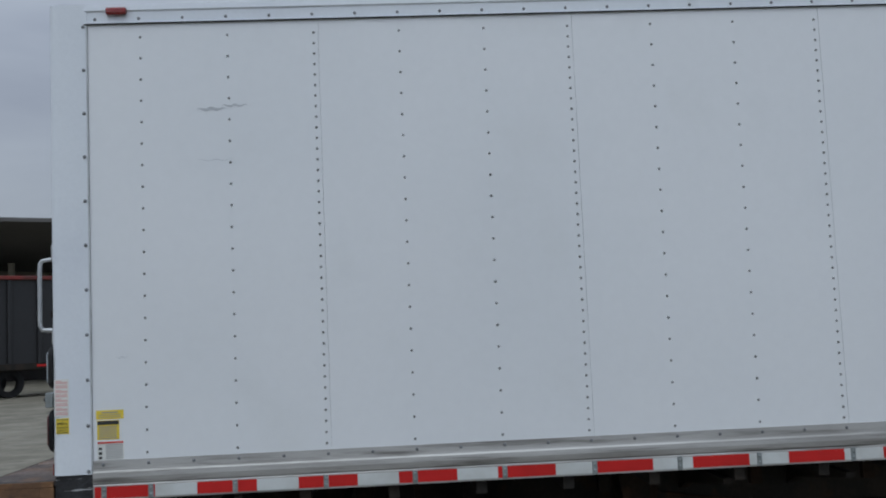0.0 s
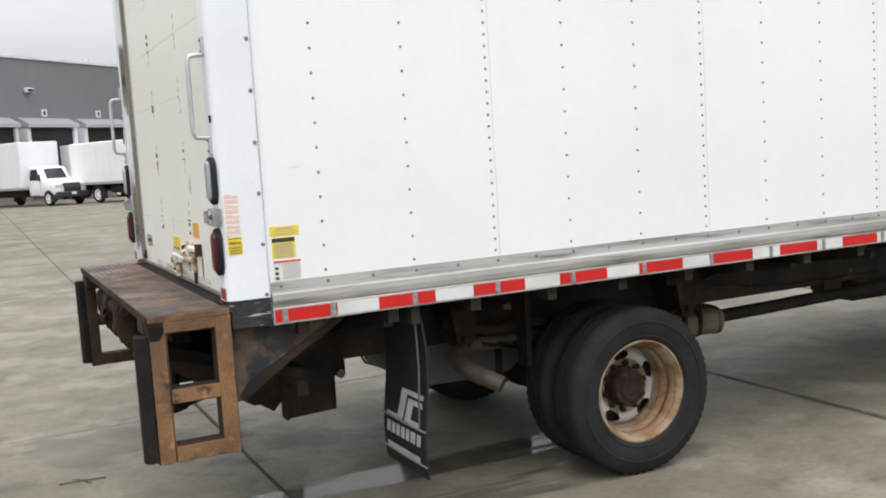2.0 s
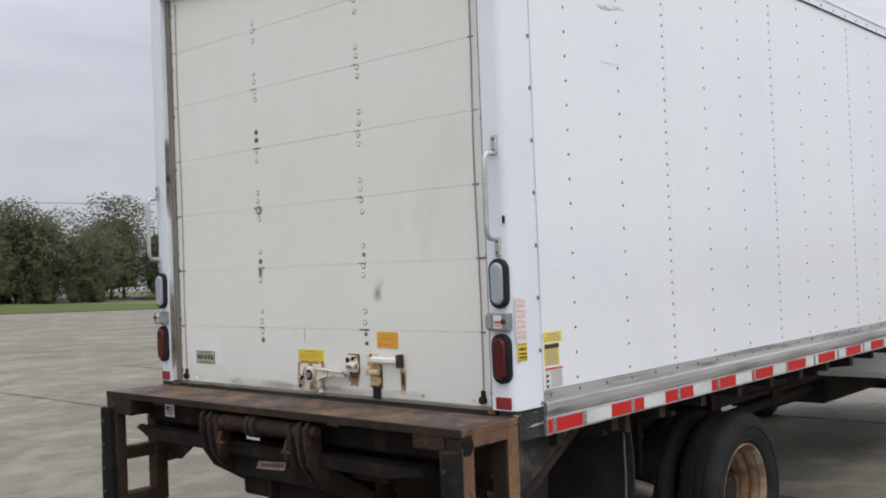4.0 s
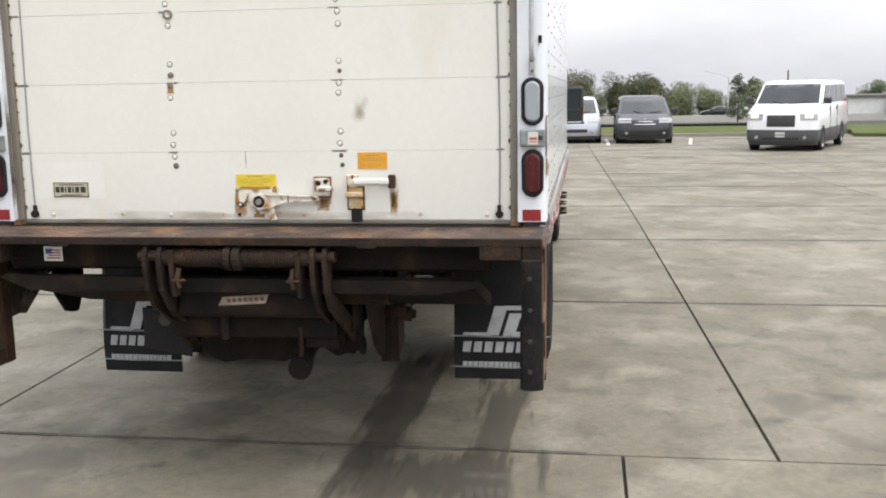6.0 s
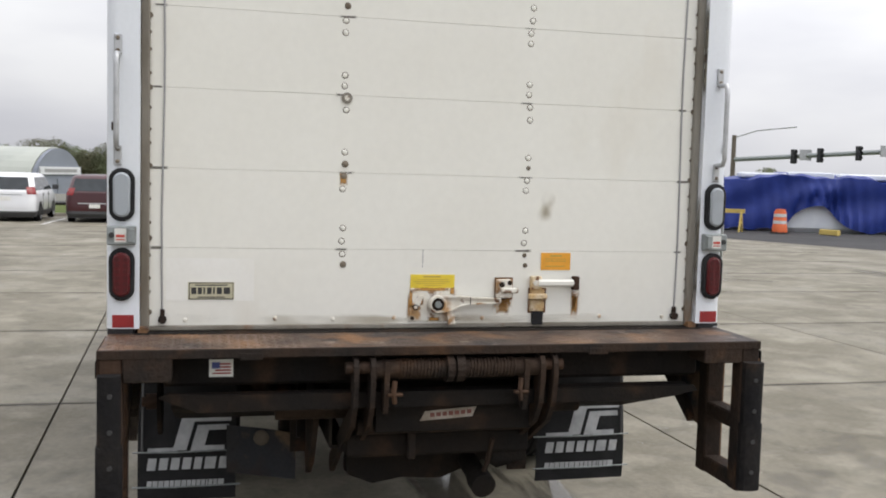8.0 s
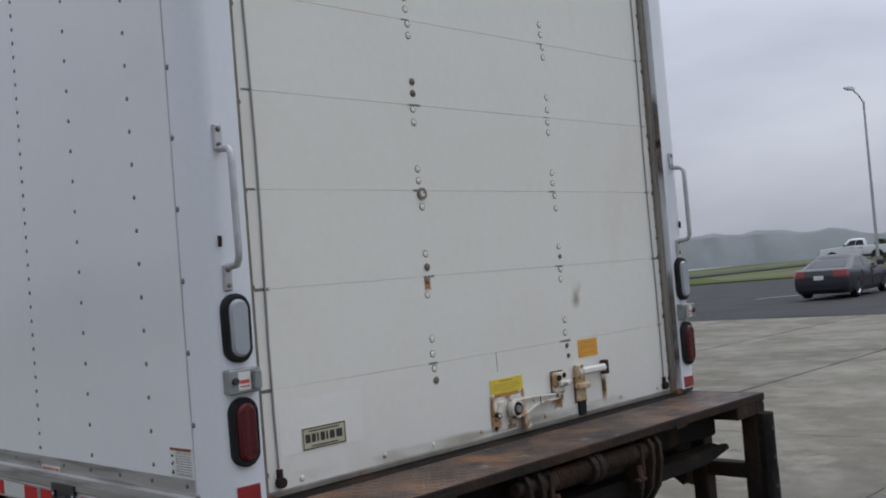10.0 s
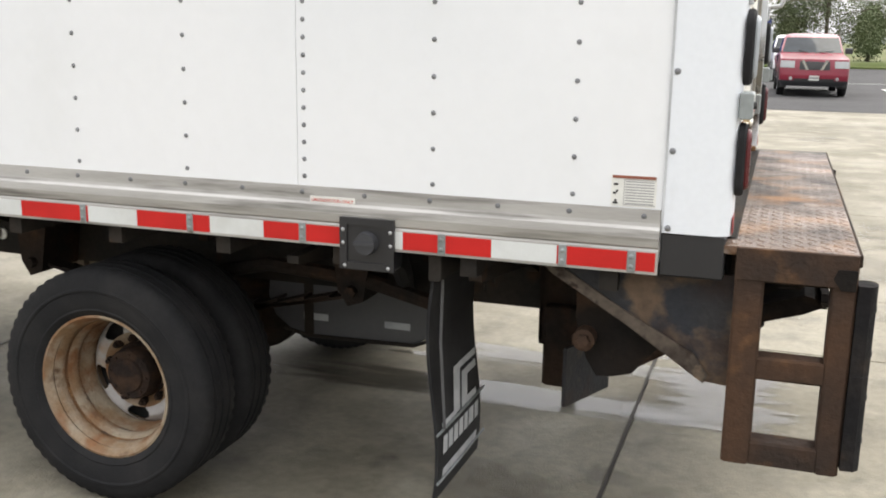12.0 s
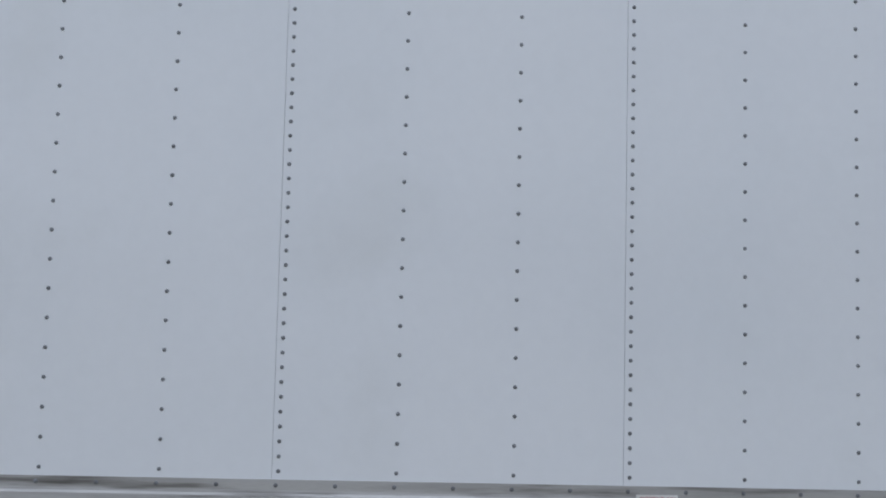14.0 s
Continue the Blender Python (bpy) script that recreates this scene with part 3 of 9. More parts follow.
def side_wall(sy, name):
    """One side of the box: panels, rivets, rails, tape."""
    y = sy * HALF
    core = Shape().box(CAPX, FRONT, *sorted((sy * (HALF - 0.045), sy * (HALF - 0.006))), 1.06, 3.30)
    wall = part(name, core, M_FRP, truck, "white riveted side wall of the box")
    edges = [CAPX + 0.004, COL0 + 2 * PITCH + 0.022, COL0 + 5 * PITCH + 0.022, COL0 + 8 * PITCH + 0.022, FRONT]
    for a, b in zip(edges, edges[1:]):
        s = Shape().box(a + 0.0006, b - 0.0006, *sorted((sy * (HALF - 0.006), y)), PANELB - 0.02, TOPZ, c=0.0008)
        part("side_panel", s, M_FRP, wall)
    for i in range(11):
        x = COL0 + PITCH * i
        seam = i % 3 == 2
        s = Shape()
        for k in range(39 if seam else 20):
            z = 1.232 + (0.0508 if seam else 0.1016) * k
            if z < TOPZ - 0.015:
                rivet(s, (x, y, z), (0, sy, 0), 0.0075 if sy > 0 else 0.0066)
        part("rivet_row", s, M_RIVET if sy > 0 else M_RIVETPALE, wall, kind="stuff", smooth=True)
    # bottom rail: riveted flange, rolled groove and lower lip
    prof = [(HALF - 0.01, 1.028), (HALF + 0.013, 1.028), (HALF + 0.013, 1.092), (HALF + 0.010, 1.098), (HALF + 0.016, 1.104), (HALF + 0.018, 1.128), (HALF + 0.015, 1.150),
            (HALF + 0.009, 1.158), (HALF + 0.007, 1.168), (HALF + 0.004, 1.204), (HALF - 0.01, 1.204)]
    rail = part("bottom_rail", Shape().prism([(sy * a, b) for a, b in prof], "x", CAPX + 0.006, FRONT), M_ALU, truck, "dull aluminium bottom rail")
    s = Shape()
    for i in range(23):
        x = 0.21 + PITCH / 2 * i
        if x < FRONT:
            rivet(s, (x, sy * (HALF + 0.006), 1.185), (0, sy, 0), 0.008, 0.004)
    part("rail_rivet_row", s, M_RIVET, rail, kind="stuff", smooth=True)
    yt = sorted((sy * (HALF + 0.013), sy * (HALF + 0.0145)))
    shifts = (0.016, -0.013, -0.008, -0.008, 0.0, 0.013, 0.008, -0.020, 0.024, 0.004, -0.006) if sy < 0 else (0.018, -0.035, 0.003, -0.010, -0.012, 0.006, 0.012, -0.008, 0.004, 0.0, 0.008)
    for x in [0.214 if sy < 0 else 0.236] + [COL0 + PITCH * i + d for i, d in enumerate(shifts)]:
        brackets = Shape().box(x - 0.012, x + 0.012, *sorted((sy * (HALF + 0.010), sy * (HALF + 0.018))), 1.030, 1.092, c=0.003)
        rivet(brackets, (x, sy * (HALF + 0.018), 1.075), (0, sy, 0), 0.007, 0.004)
        rivet(brackets, (x, sy * (HALF + 0.018), 1.047), (0, sy, 0), 0.007, 0.004)
        part("rail_clip", brackets, M_GALV, rail)
    for k in range(11):
        x = 0.173 + 0.457 * k
        for nm, x0, x1 in (("red", max(x, CAPX + 0.008), x + 0.268), ("white", x + 0.2685, x + 0.4565)):
            if x0 < FRONT - 0.02:
                s = Shape().box(x0, min(x1, FRONT), *yt, 1.036, 1.088)
                part("reflective_strip", s, M_TAPE_R if nm == "red" else M_TAPE_W, rail, nm + " reflective strip")
    # top rail
    prof = [(HALF - 0.02, TOPZ), (HALF + 0.008, TOPZ), (HALF + 0.008, TOPZ + 0.006), (HALF + 0.003, TOPZ + 0.008), (HALF + 0.003, TOPZ + 0.055),
            (HALF + 0.009, TOPZ + 0.062), (HALF + 0.006, TOPZ + 0.092), (HALF - 0.02, TOPZ + 0.096)]
    top = part("top_rail", Shape().prism([(sy * a, b) for a, b in prof], "x", CAPX - 0.01, FRONT), M_CAP, truck, "white top rail with a dark seam")
    part("seam_line", Shape().box(CAPX - 0.01, FRONT, *sorted((sy * (HALF + 0.004), sy * (HALF + 0.0095))), TOPZ - 0.006, TOPZ - 0.0004), M_RUBBER, top)
    s = Shape()
    for i in range(23):
        x = 0.20 + PITCH / 2 * i
        if x < FRONT:
            rivet(s, (x, sy * (HALF + 0.003), TOPZ + 0.022), (0, sy, 0), 0.008, 0.004)
    part("top_rail_rivet_row", s, M_RIVET, top, kind="stuff", smooth=True)
    # rear corner cap, wrapped round to the door opening
    pts = [(CAPX, HALF - 0.004), (CAPX, HALF + 0.006), (CAPX - 0.02, HALF + 0.009), (0.030, HALF + 0.009), (0.004, HALF + 0.003), (-0.012, HALF - 0.012),
           (-0.016, HALF - 0.035), (-0.016, HALF - 0.108), (0.024, HALF - 0.108), (0.024, HALF - 0.03), (0.05, HALF - 0.004)]
    cap = part("corner_cap", Shape().prism([(a, sy * b) for a, b in pts], "z", 1.145, 3.325), M_CAP, truck, "white rounded rear corner post", smooth=True)
    s = Shape()
    for i in range(11):
        rivet(s, (0.146, sy * (HALF + 0.0085), 1.158 + 0.2056 * i), (0, sy, 0), 0.009, 0.005)
    part("cap_rivet_row", s, M_RIVET, cap, kind="stuff", smooth=True)
    part("edge_seal", Shape().box(CAPX - 0.002, CAPX + 0.004, *sorted((sy * (HALF - 0.002), sy * (HALF + 0.0075))), 1.16, TOPZ), M_SEAL, cap)
    wrap = Shape().box(-0.004, CAPX + 0.003, *sorted((sy * (HALF - 0.09), sy * (HALF + 0.004))), 1.025, 1.147, c=0.006)
    part("corner_wrap", wrap, M_WRAP if sy < 0 else M_PLASTIC, truck, "black taped lower corner")
    mk = part("marker_lamp", Shape().box(0.255, 0.350, *sorted((sy * (HALF + 0.002), sy * (HALF + 0.030))), TOPZ + 0.038, TOPZ + 0.072, c=0.008), M_LENSRM, truck, "small red marker lamp")
    return wall


wall_r = side_wall(-1, "side_wall")
wall_l = side_wall(1, "side_wall")
part("box_roof", Shape().box(-0.016, FRONT, -HALF + 0.03, HALF - 0.03, 3.30, 3.332, c=0.01), M_CAP, truck, "white roof of the box")
part("box_floor", Shape().box(0.02, FRONT, -HALF + 0.05, HALF - 0.05, 1.035, 1.125), M_CHASSIS, truck, "dark underside of the box floor")
part("front_wall", Shape().box(FRONT - 0.03, FRONT + 0.012, -HALF + 0.01, HALF - 0.01, 1.03, 3.32, c=0.01), M_FRP, truck, "white front wall of the box")
for i in range(12):
    x = 0.30 + 0.4064 * i
    part("floor_joist", Shape().box(x - 0.025, x + 0.025, -HALF + 0.02, HALF - 0.02, 0.965, 1.036), M_CHASSIS, truck)

# scuffs on the side panels
for x0, x1, z, h in ((0.66, 0.80, 2.808, 0.016), (0.78, 0.90, 2.822, 0.010), (0.66, 0.83, 2.565, 0.003), (0.27, 0.33, 1.665, 0.004)):
    s = Shape()
    n = 9
    s.loft([[(x0 + (x1 - x0) * i / n, -HALF - 0.0012, z + 0.004 * math.sin(i * 1.7) - h * 0.5 * math.sin(math.pi * (i + 0.2) / (n + 0.4))),
             (x0 + (x1 - x0) * i / n, -HALF - 0.0012, z + 0.004 * math.sin(i * 1.7) + h * 0.5 * math.sin(math.pi * (i + 0.2) / (n + 0.4)))] for i in range(n + 1)], caps=False, closed=False)
    part("scuff_mark", s, M_SCUFF, wall_r, "grey scuff mark")

# ---- roll-up door ----
DX, DZ0, DSTEP = 0.030, 1.145, 0.2935
door = part("roll_up_door", Shape().box(DX + 0.006, DX + 0.03, -1.10, 1.10, 1.13, 3.24), M_DOOR, truck, "off-white roll-up door with rust-stained hinges")
for k in range(7):
    z0, z1 = DZ0 + DSTEP * k, DZ0 + DSTEP * (k + 1)
    part("door_panel", Shape().box(DX, DX + 0.02, -1.085, 1.085, z0 + 0.0004, z1 - 0.0004, c=0.0008), M_DOOR, door)
    if k:
        for cy, w in ((0.365, 0.09), (-0.365, 0.10), (1.045, 0.07), (-1.045, 0.07)):
            s = Shape().box(DX - 0.0012, DX + 0.002, cy - w / 2 + 0.02 * (k % 2), cy + w / 2, z0 - 0.006, z0 + 0.006)
            part("seam_grime", s, M_GRIME, door, "grey grime along the panel seam")
for cy, rows in ((0.368, ((1.38, 1), (1.42, 0), (1.47, 0), (1.52, 0), (1.67, 0), (1.72, 1), (1.765, 2), (1.81, 0), (1.97, 0), (2.015, 1), (2.06, 0), (2.10, 0), (2.26, 0), (2.305, 0), (2.36, 1), (2.40, 1),
                          (2.56, 0), (2.60, 0), (2.65, 0), (2.69, 0), (2.85, 0), (2.90, 0), (2.94, 0))),
                 (-0.368, ((1.38, 3), (1.42, 3), (1.47, 0), (1.52, 0), (1.68, 0), (1.72, 0), (1.77, 3), (1.81, 0), (1.96, 0), (2.01, 0), (2.06, 0), (2.10, 0), (2.26, 0), (2.30, 0), (2.35, 0), (2.40, 0),
                           (2.56, 0), (2.60, 0), (2.65, 0), (2.69, 0), (2.85, 0), (2.90, 0), (2.94, 0)))):
    s, r, h = Shape(), Shape(), Shape()
    for z, style in rows:
        d = cy + 0.004 * math.sin(31 * z)
        if style in (0, 2):
            rivet(s, (DX - 0.0008, d, z), (-1, 0, 0), 0.0105, 0.0022)
            rivet(h, (DX, d, z), (-1, 0, 0), 0.0135, 0.0016)
        if style in (1, 3):
            rivet(r, (DX, d, z), (-1, 0, 0), 0.0135 if style == 1 else 0.010, 0.006)
        if style == 2:
            rivet(r, (DX - 0.001, d, z), (-1, 0, 0), 0.014, 0.006)
    part("hinge_bolts", s, M_DOOR, door, "painted hinge bolts", smooth=True, kind="stuff")
    part("bolt_ring", h, M_DRIVET, door, kind="stuff")
    part("bare_bolts", r, M_DRIVET, door, "bare rusted bolts", smooth=True, kind="stuff")
ringed = part("grommet", Shape().cyl((DX - 0.006, 0.362, 2.015), (DX + 0.003, 0.362, 2.015), 0.021, n=18), M_GASKET, door, "dark rubber grommet", smooth=True)
part("grommet_hole", Shape().cyl((DX - 0.0075, 0.362, 2.015), (DX, 0.362, 2.015), 0.010, n=14), M_LATCH, ringed)
s = Shape()
for i, y in enumerate((-0.98, -0.70, -0.20, 0.16, 0.40, 0.62, 0.95)):
    rivet(s, (DX, y, 1.168 + 0.004 * (i % 2)), (-1, 0, 0), 0.009, 0.005)
part("bottom_bolts", s, M_LATCH, door, smooth=True, kind="stuff")
part("bottom_seal", Shape().box(DX - 0.004, DX + 0.02, -1.085, 1.085, 1.128, 1.150, c=0.005), M_GASKET, door, "grey rubber bottom seal")
for sy in (-1, 1):
    ys = lambda a, b: sorted((sy * a, sy * b))
    strip = part("weather_strip", Shape().box(0.012, DX + 0.012, *ys(1.079, 1.112), 1.135, 3.24, c=0.005), M_GASKET, truck, "grey-brown weather strip beside the door")
    for z0, z1, m_st in ((1.15, 1.42, M_JAMB), (1.13, 1.80, M_JAMBG), (1.9, 2.6, M_JAMBG), (2.2, 2.28, M_JAMB)):
        part("jamb_stain", Shape().box(-0.0145, 0.0115, *ys(1.1098, 1.1108), z0, z1), m_st, strip, "brown grime on the door jamb")
    s, rr = Shape(), Shape()
    for k in range(30):
        z = 1.20 + 0.068 * k + 0.01 * math.sin(k * 2.3)
        rr.cyl((DX - 0.006, sy * 1.080, z), (DX + 0.002, sy * 1.080, z), 0.007 + 0.004 * (k % 4 == 0), n=8)
    part("guide_rollers", rr, M_DRIVET, door, "rusty guide rollers", kind="stuff")
    part("lift_cable", Shape().tube([(DX - 0.003, sy * (1.032 + 0.004 * math.sin(k)), 1.17 + 0.2 * k) for k in range(11)], 0.0035, 6), M_INKGREY, door, "thin steel lift cable")
    fit_ = Shape().cyl((DX - 0.018, sy * 1.032, 1.172), (DX, sy * 1.032, 1.172), 0.016, n=10).box(DX - 0.01, DX, *ys(1.024, 1.040), 1.16, 1.21)
    part("cable_anchor", fit_, M_RUST, door, "rusty cable anchor")
    part("post_foot", Shape().box(-0.013, DX + 0.01, *ys(1.080, 1.118), 1.125, 1.150, c=0.004), M_RUSTTAN, truck, "rusty foot of the door post")
part("header", Shape().box(-0.016, 0.05, -1.112, 1.112, 3.20, 3.325, c=0.008), M_CAP, truck, "white header above the door")

# latch, staple, pull handle, labels
latch = part("latch_plate", Shape().box(DX - 0.004, DX, -0.075, 0.10, 1.158, 1.288, c=0.003), M_LATCH, door, "worn white latch plate")
head = [(-0.009 + 0.037 * math.cos(radians(a)), 1.227 + 0.037 * math.sin(radians(a))) for a in range(120, -121, -20)]
arm_ = [(-0.062, 1.200), (-0.100, 1.217), (-0.135, 1.225), (-0.262, 1.229), (-0.270, 1.238), (-0.266, 1.250), (-0.140, 1.256), (-0.100, 1.260)]
lever = part("latch_lever", Shape().prism(head + arm_, "x", DX - 0.026, DX - 0.014), M_LATCH, door, "white latch lever")
part("lever_rib", Shape().prism([(-0.020, 1.260), (-0.100, 1.2595), (-0.140, 1.2555), (-0.266, 1.2495), (-0.266, 1.2445), (-0.140, 1.250), (-0.100, 1.2535), (-0.020, 1.254)], "x", DX - 0.034, DX - 0.025), M_LATCH, lever)
part("lever_rib", Shape().prism([(-0.030, 1.1955), (-0.062, 1.2005), (-0.100, 1.2175), (-0.135, 1.2255), (-0.262, 1.2295), (-0.262, 1.2345), (-0.135, 1.231), (-0.100, 1.223), (-0.062, 1.206), (-0.030, 1.2015)], "x", DX - 0.034, DX - 0.025), M_LATCH, lever)
part("lever_joint", Shape().box(DX - 0.0348, DX - 0.033, -0.1405, -0.1375, 1.224, 1.256), M_RUST, lever)
part("pivot_ring", Shape().lathe([(0.036, 0.014), (0.036, 0.030), (0.032, 0.035), (0.026, 0.035), (0.025, 0.029), (0.018, 0.029)], (0, 0, 0), "z", 24), M_LATCH, lever, "worn white pivot ring", smooth=True).matrix_basis = Matrix.Translation((DX, -0.009, 1.227)) @ pose(0, 0, 0, 0, -90, 0)
part("pivot_washer", Shape().cyl((DX - 0.0300, -0.009, 1.227), (DX - 0.012, -0.009, 1.227), 0.0255, n=20), M_RUST, lever, "rusty washer")
part("pivot_bolt", Shape().cyl((DX - 0.040, -0.009, 1.227), (DX, -0.009, 1.227), 0.0135, 0.015, n=8), M_GALV, lever, "dull pivot bolt", smooth=True)
for y0, y1, z0, z1 in ((-0.078, 0.103, 1.276, 1.292), (0.086, 0.103, 1.20, 1.292), (-0.080, -0.060, 1.262, 1.292), (-0.03, 0.03, 1.156, 1.176), (0.04, 0.075, 1.215, 1.262)):
    part("rust_edge", Shape().box(DX - 0.0052, DX - 0.0042, y0, y1, z0, z1), M_RUNS, latch, "rust along the plate's edge")
part("plate_bolt", Shape().cyl((DX - 0.010, 0.088, 1.170), (DX, 0.088, 1.170), 0.008, n=8), M_RUST, latch)
part("plate_ring", Shape().cyl((DX - 0.0185, 0.078, 1.214), (DX, 0.078, 1.214), 0.0115, n=14), M_RUST, latch, "rusty ring")
part("ring_core", Shape().cyl((DX - 0.0200, 0.078, 1.214), (DX, 0.078, 1.214), 0.0070, n=12), M_LATCH, latch)
part("latch_tongue", Shape().prism([(-0.045, 1.205), (-0.075, 1.205), (-0.082, 1.150), (-0.055, 1.146)], "x", DX - 0.028, DX - 0.010), M_LATCH, door)
part("latch_pawl", Shape().prism([(0.085, 1.195), (0.060, 1.225), (0.045, 1.262), (0.065, 1.258), (0.090, 1.205)], "x", DX - 0.016, DX - 0.004), M_LATCH, door)
part("keeper_base", Shape().box(DX - 0.005, DX, -0.322, -0.246, 1.242, 1.331, c=0.002), M_RUSTTAN, door, "rusted keeper base")
part("keeper", Shape().box(DX - 0.024, DX, -0.315, -0.250, 1.250, 1.325, c=0.006).box(DX - 0.04, DX - 0.018, -0.335, -0.265, 1.272, 1.292, c=0.004), M_LATCH, door, "rust-edged latch keeper")
part("keeper_bolt", Shape().cyl((DX - 0.03, -0.27, 1.305), (DX, -0.27, 1.305), 0.011, n=10).cyl((DX - 0.028, -0.302, 1.312), (DX, -0.302, 1.312), 0.010, n=10), M_RUST, door)
part("strike_base", Shape().box(DX - 0.004, DX, -0.464, -0.388, 1.188, 1.290, c=0.002), M_RUSTTAN, door, "rusted strike base")
part("strike_plate", Shape().box(DX - 0.012, DX, -0.455, -0.395, 1.195, 1.285, c=0.004).box(DX - 0.034, DX - 0.008, -0.460, -0.385, 1.245, 1.268, c=0.005), M_LATCHRUST, door, "rusty strike plate")
part("pull_strap", Shape().box(DX - 0.010, DX, -0.452, -0.405, 1.140, 1.196, c=0.003), M_RUBBER, door, "short black strap")
part("handle_post", Shape().box(DX - 0.026, DX, -0.438, -0.392, 1.286, 1.338, c=0.005), M_LATCHRUST, door)
part("post_bolt", Shape().cyl((DX - 0.032, -0.412, 1.312), (DX, -0.412, 1.312), 0.012, n=10), M_LATCH, door)
part("handle_post", Shape().box(DX - 0.03, DX, -0.598, -0.570, 1.282, 1.338, c=0.005), M_RUSTBROWN, door)
part("pull_handle", Shape().box(DX - 0.034, DX - 0.016, -0.575, -0.42, 1.296, 1.326, c=0.008), M_DOOR, door, "white pull handle")
for y0, y1, z0, z1 in ((-0.600, -0.575, 1.175, 1.295), (-0.462, -0.392, 1.20, 1.215), (0.075, 0.105, 1.160, 1.275), (-0.32, -0.25, 1.18, 1.25), (-0.10, 0.11, 1.150, 1.29), (-0.47, -0.38, 1.185, 1.30), (0.350, 0.388, 1.680, 1.740), (-0.612, -0.568, 1.16, 1.285), (-0.618, -0.562, 1.18, 1.30), (-0.33, -0.235, 1.195, 1.34), (0.07, 0.115, 1.15, 1.28)):
    part("rust_streak", Shape().box(DX - 0.0012, DX + 0.001, y0, y1, z0, z1), M_RUNS, door, "orange rust streak")
part("door_grime", Shape().box(DX - 0.0010, DX + 0.001, -1.08, 1.08, 1.135, 1.195), M_FOOT, door, "brown grime along the door's foot")
smudge = Shape()
ring = lambda k: [(DX - 0.0011, -0.455 + k * 0.034 * math.cos(t) + 0.006 * math.sin(3 * t), 1.605 + k * 0.055 * math.sin(t)) for t in (2 * math.pi * i / 18 for i in range(18))]
smudge.add(ring(1.5), [tuple(range(18))])
part("smudge", smudge, M_HANDMARK, door, "brown hand smudge")
s = Shape()
for z0, z1 in ((1.385, 1.44), (1.37, 1.378)):
    s.box(DX - 0.001, DX + 0.001, 0.049, 0.052, z0, z1)
part("scratch", s, M_INKGREY, door)


def label_plate(name, face, edge, lines, parent, cy, cz, w, h, text):
    """A rear-facing label with bars for its unreadable print."""
    p = part(name, Shape().box(DX - 0.0022, DX, cy - w / 2, cy + w / 2, cz - h / 2, cz + h / 2), face, parent, text)
    for y0, y1, z0, z1 in lines:
        s = Shape().box(DX - 0.003, DX - 0.002, cy + w * (0.5 - y1), cy + w * (0.5 - y0), cz - h / 2 + h * z0, cz - h / 2 + h * z1)
        part("print_bar", s, edge, p)
    return p


label_plate("warning_label", M_YELLOW, M_INKFADE, [(0.28, 0.68, 0.80, 0.90), (0.15, 0.85, 0.62, 0.66), (0.08, 0.9, 0.48, 0.52), (0.12, 0.8, 0.34, 0.38), (0.3, 0.7, 0.2, 0.24)], door, 0.009, 1.314, 0.178, 0.056, "yellow warning label above the latch")
label_plate("caution_label", M_ORANGE, M_INKFADE, [(0.3, 0.7, 0.78, 0.86), (0.15, 0.85, 0.62, 0.66), (0.15, 0.85, 0.5, 0.54), (0.15, 0.8, 0.2, 0.24)], door, -0.501, 1.397, 0.126, 0.070, "orange caution label")
label_plate("maker_plate", M_GOLDLBL, M_INK, [(0.02, 0.98, 0.93, 0.98), (0.02, 0.98, 0.02, 0.07), (0.02, 0.035, 0.05, 0.95), (0.965, 0.98, 0.05, 0.95), (0.15, 0.85, 0.80, 0.86), (0.2, 0.8, 0.12, 0.18),
                                               (0.07, 0.18, 0.32, 0.70), (0.21, 0.30, 0.32, 0.70), (0.33, 0.37, 0.32, 0.70), (0.41, 0.51, 0.32, 0.70), (0.54, 0.58, 0.32, 0.70), (0.62, 0.73, 0.32, 0.70), (0.77, 0.91, 0.32, 0.70)],
            door, 0.857, 1.278, 0.168, 0.066, "small brass-coloured plate with dark print")
part("clean_patch", Shape().box(DX - 0.0008, DX + 0.001, 0.70, 1.02, 1.24, 1.40), M_REPAIR, door, "brighter white repaired patch")

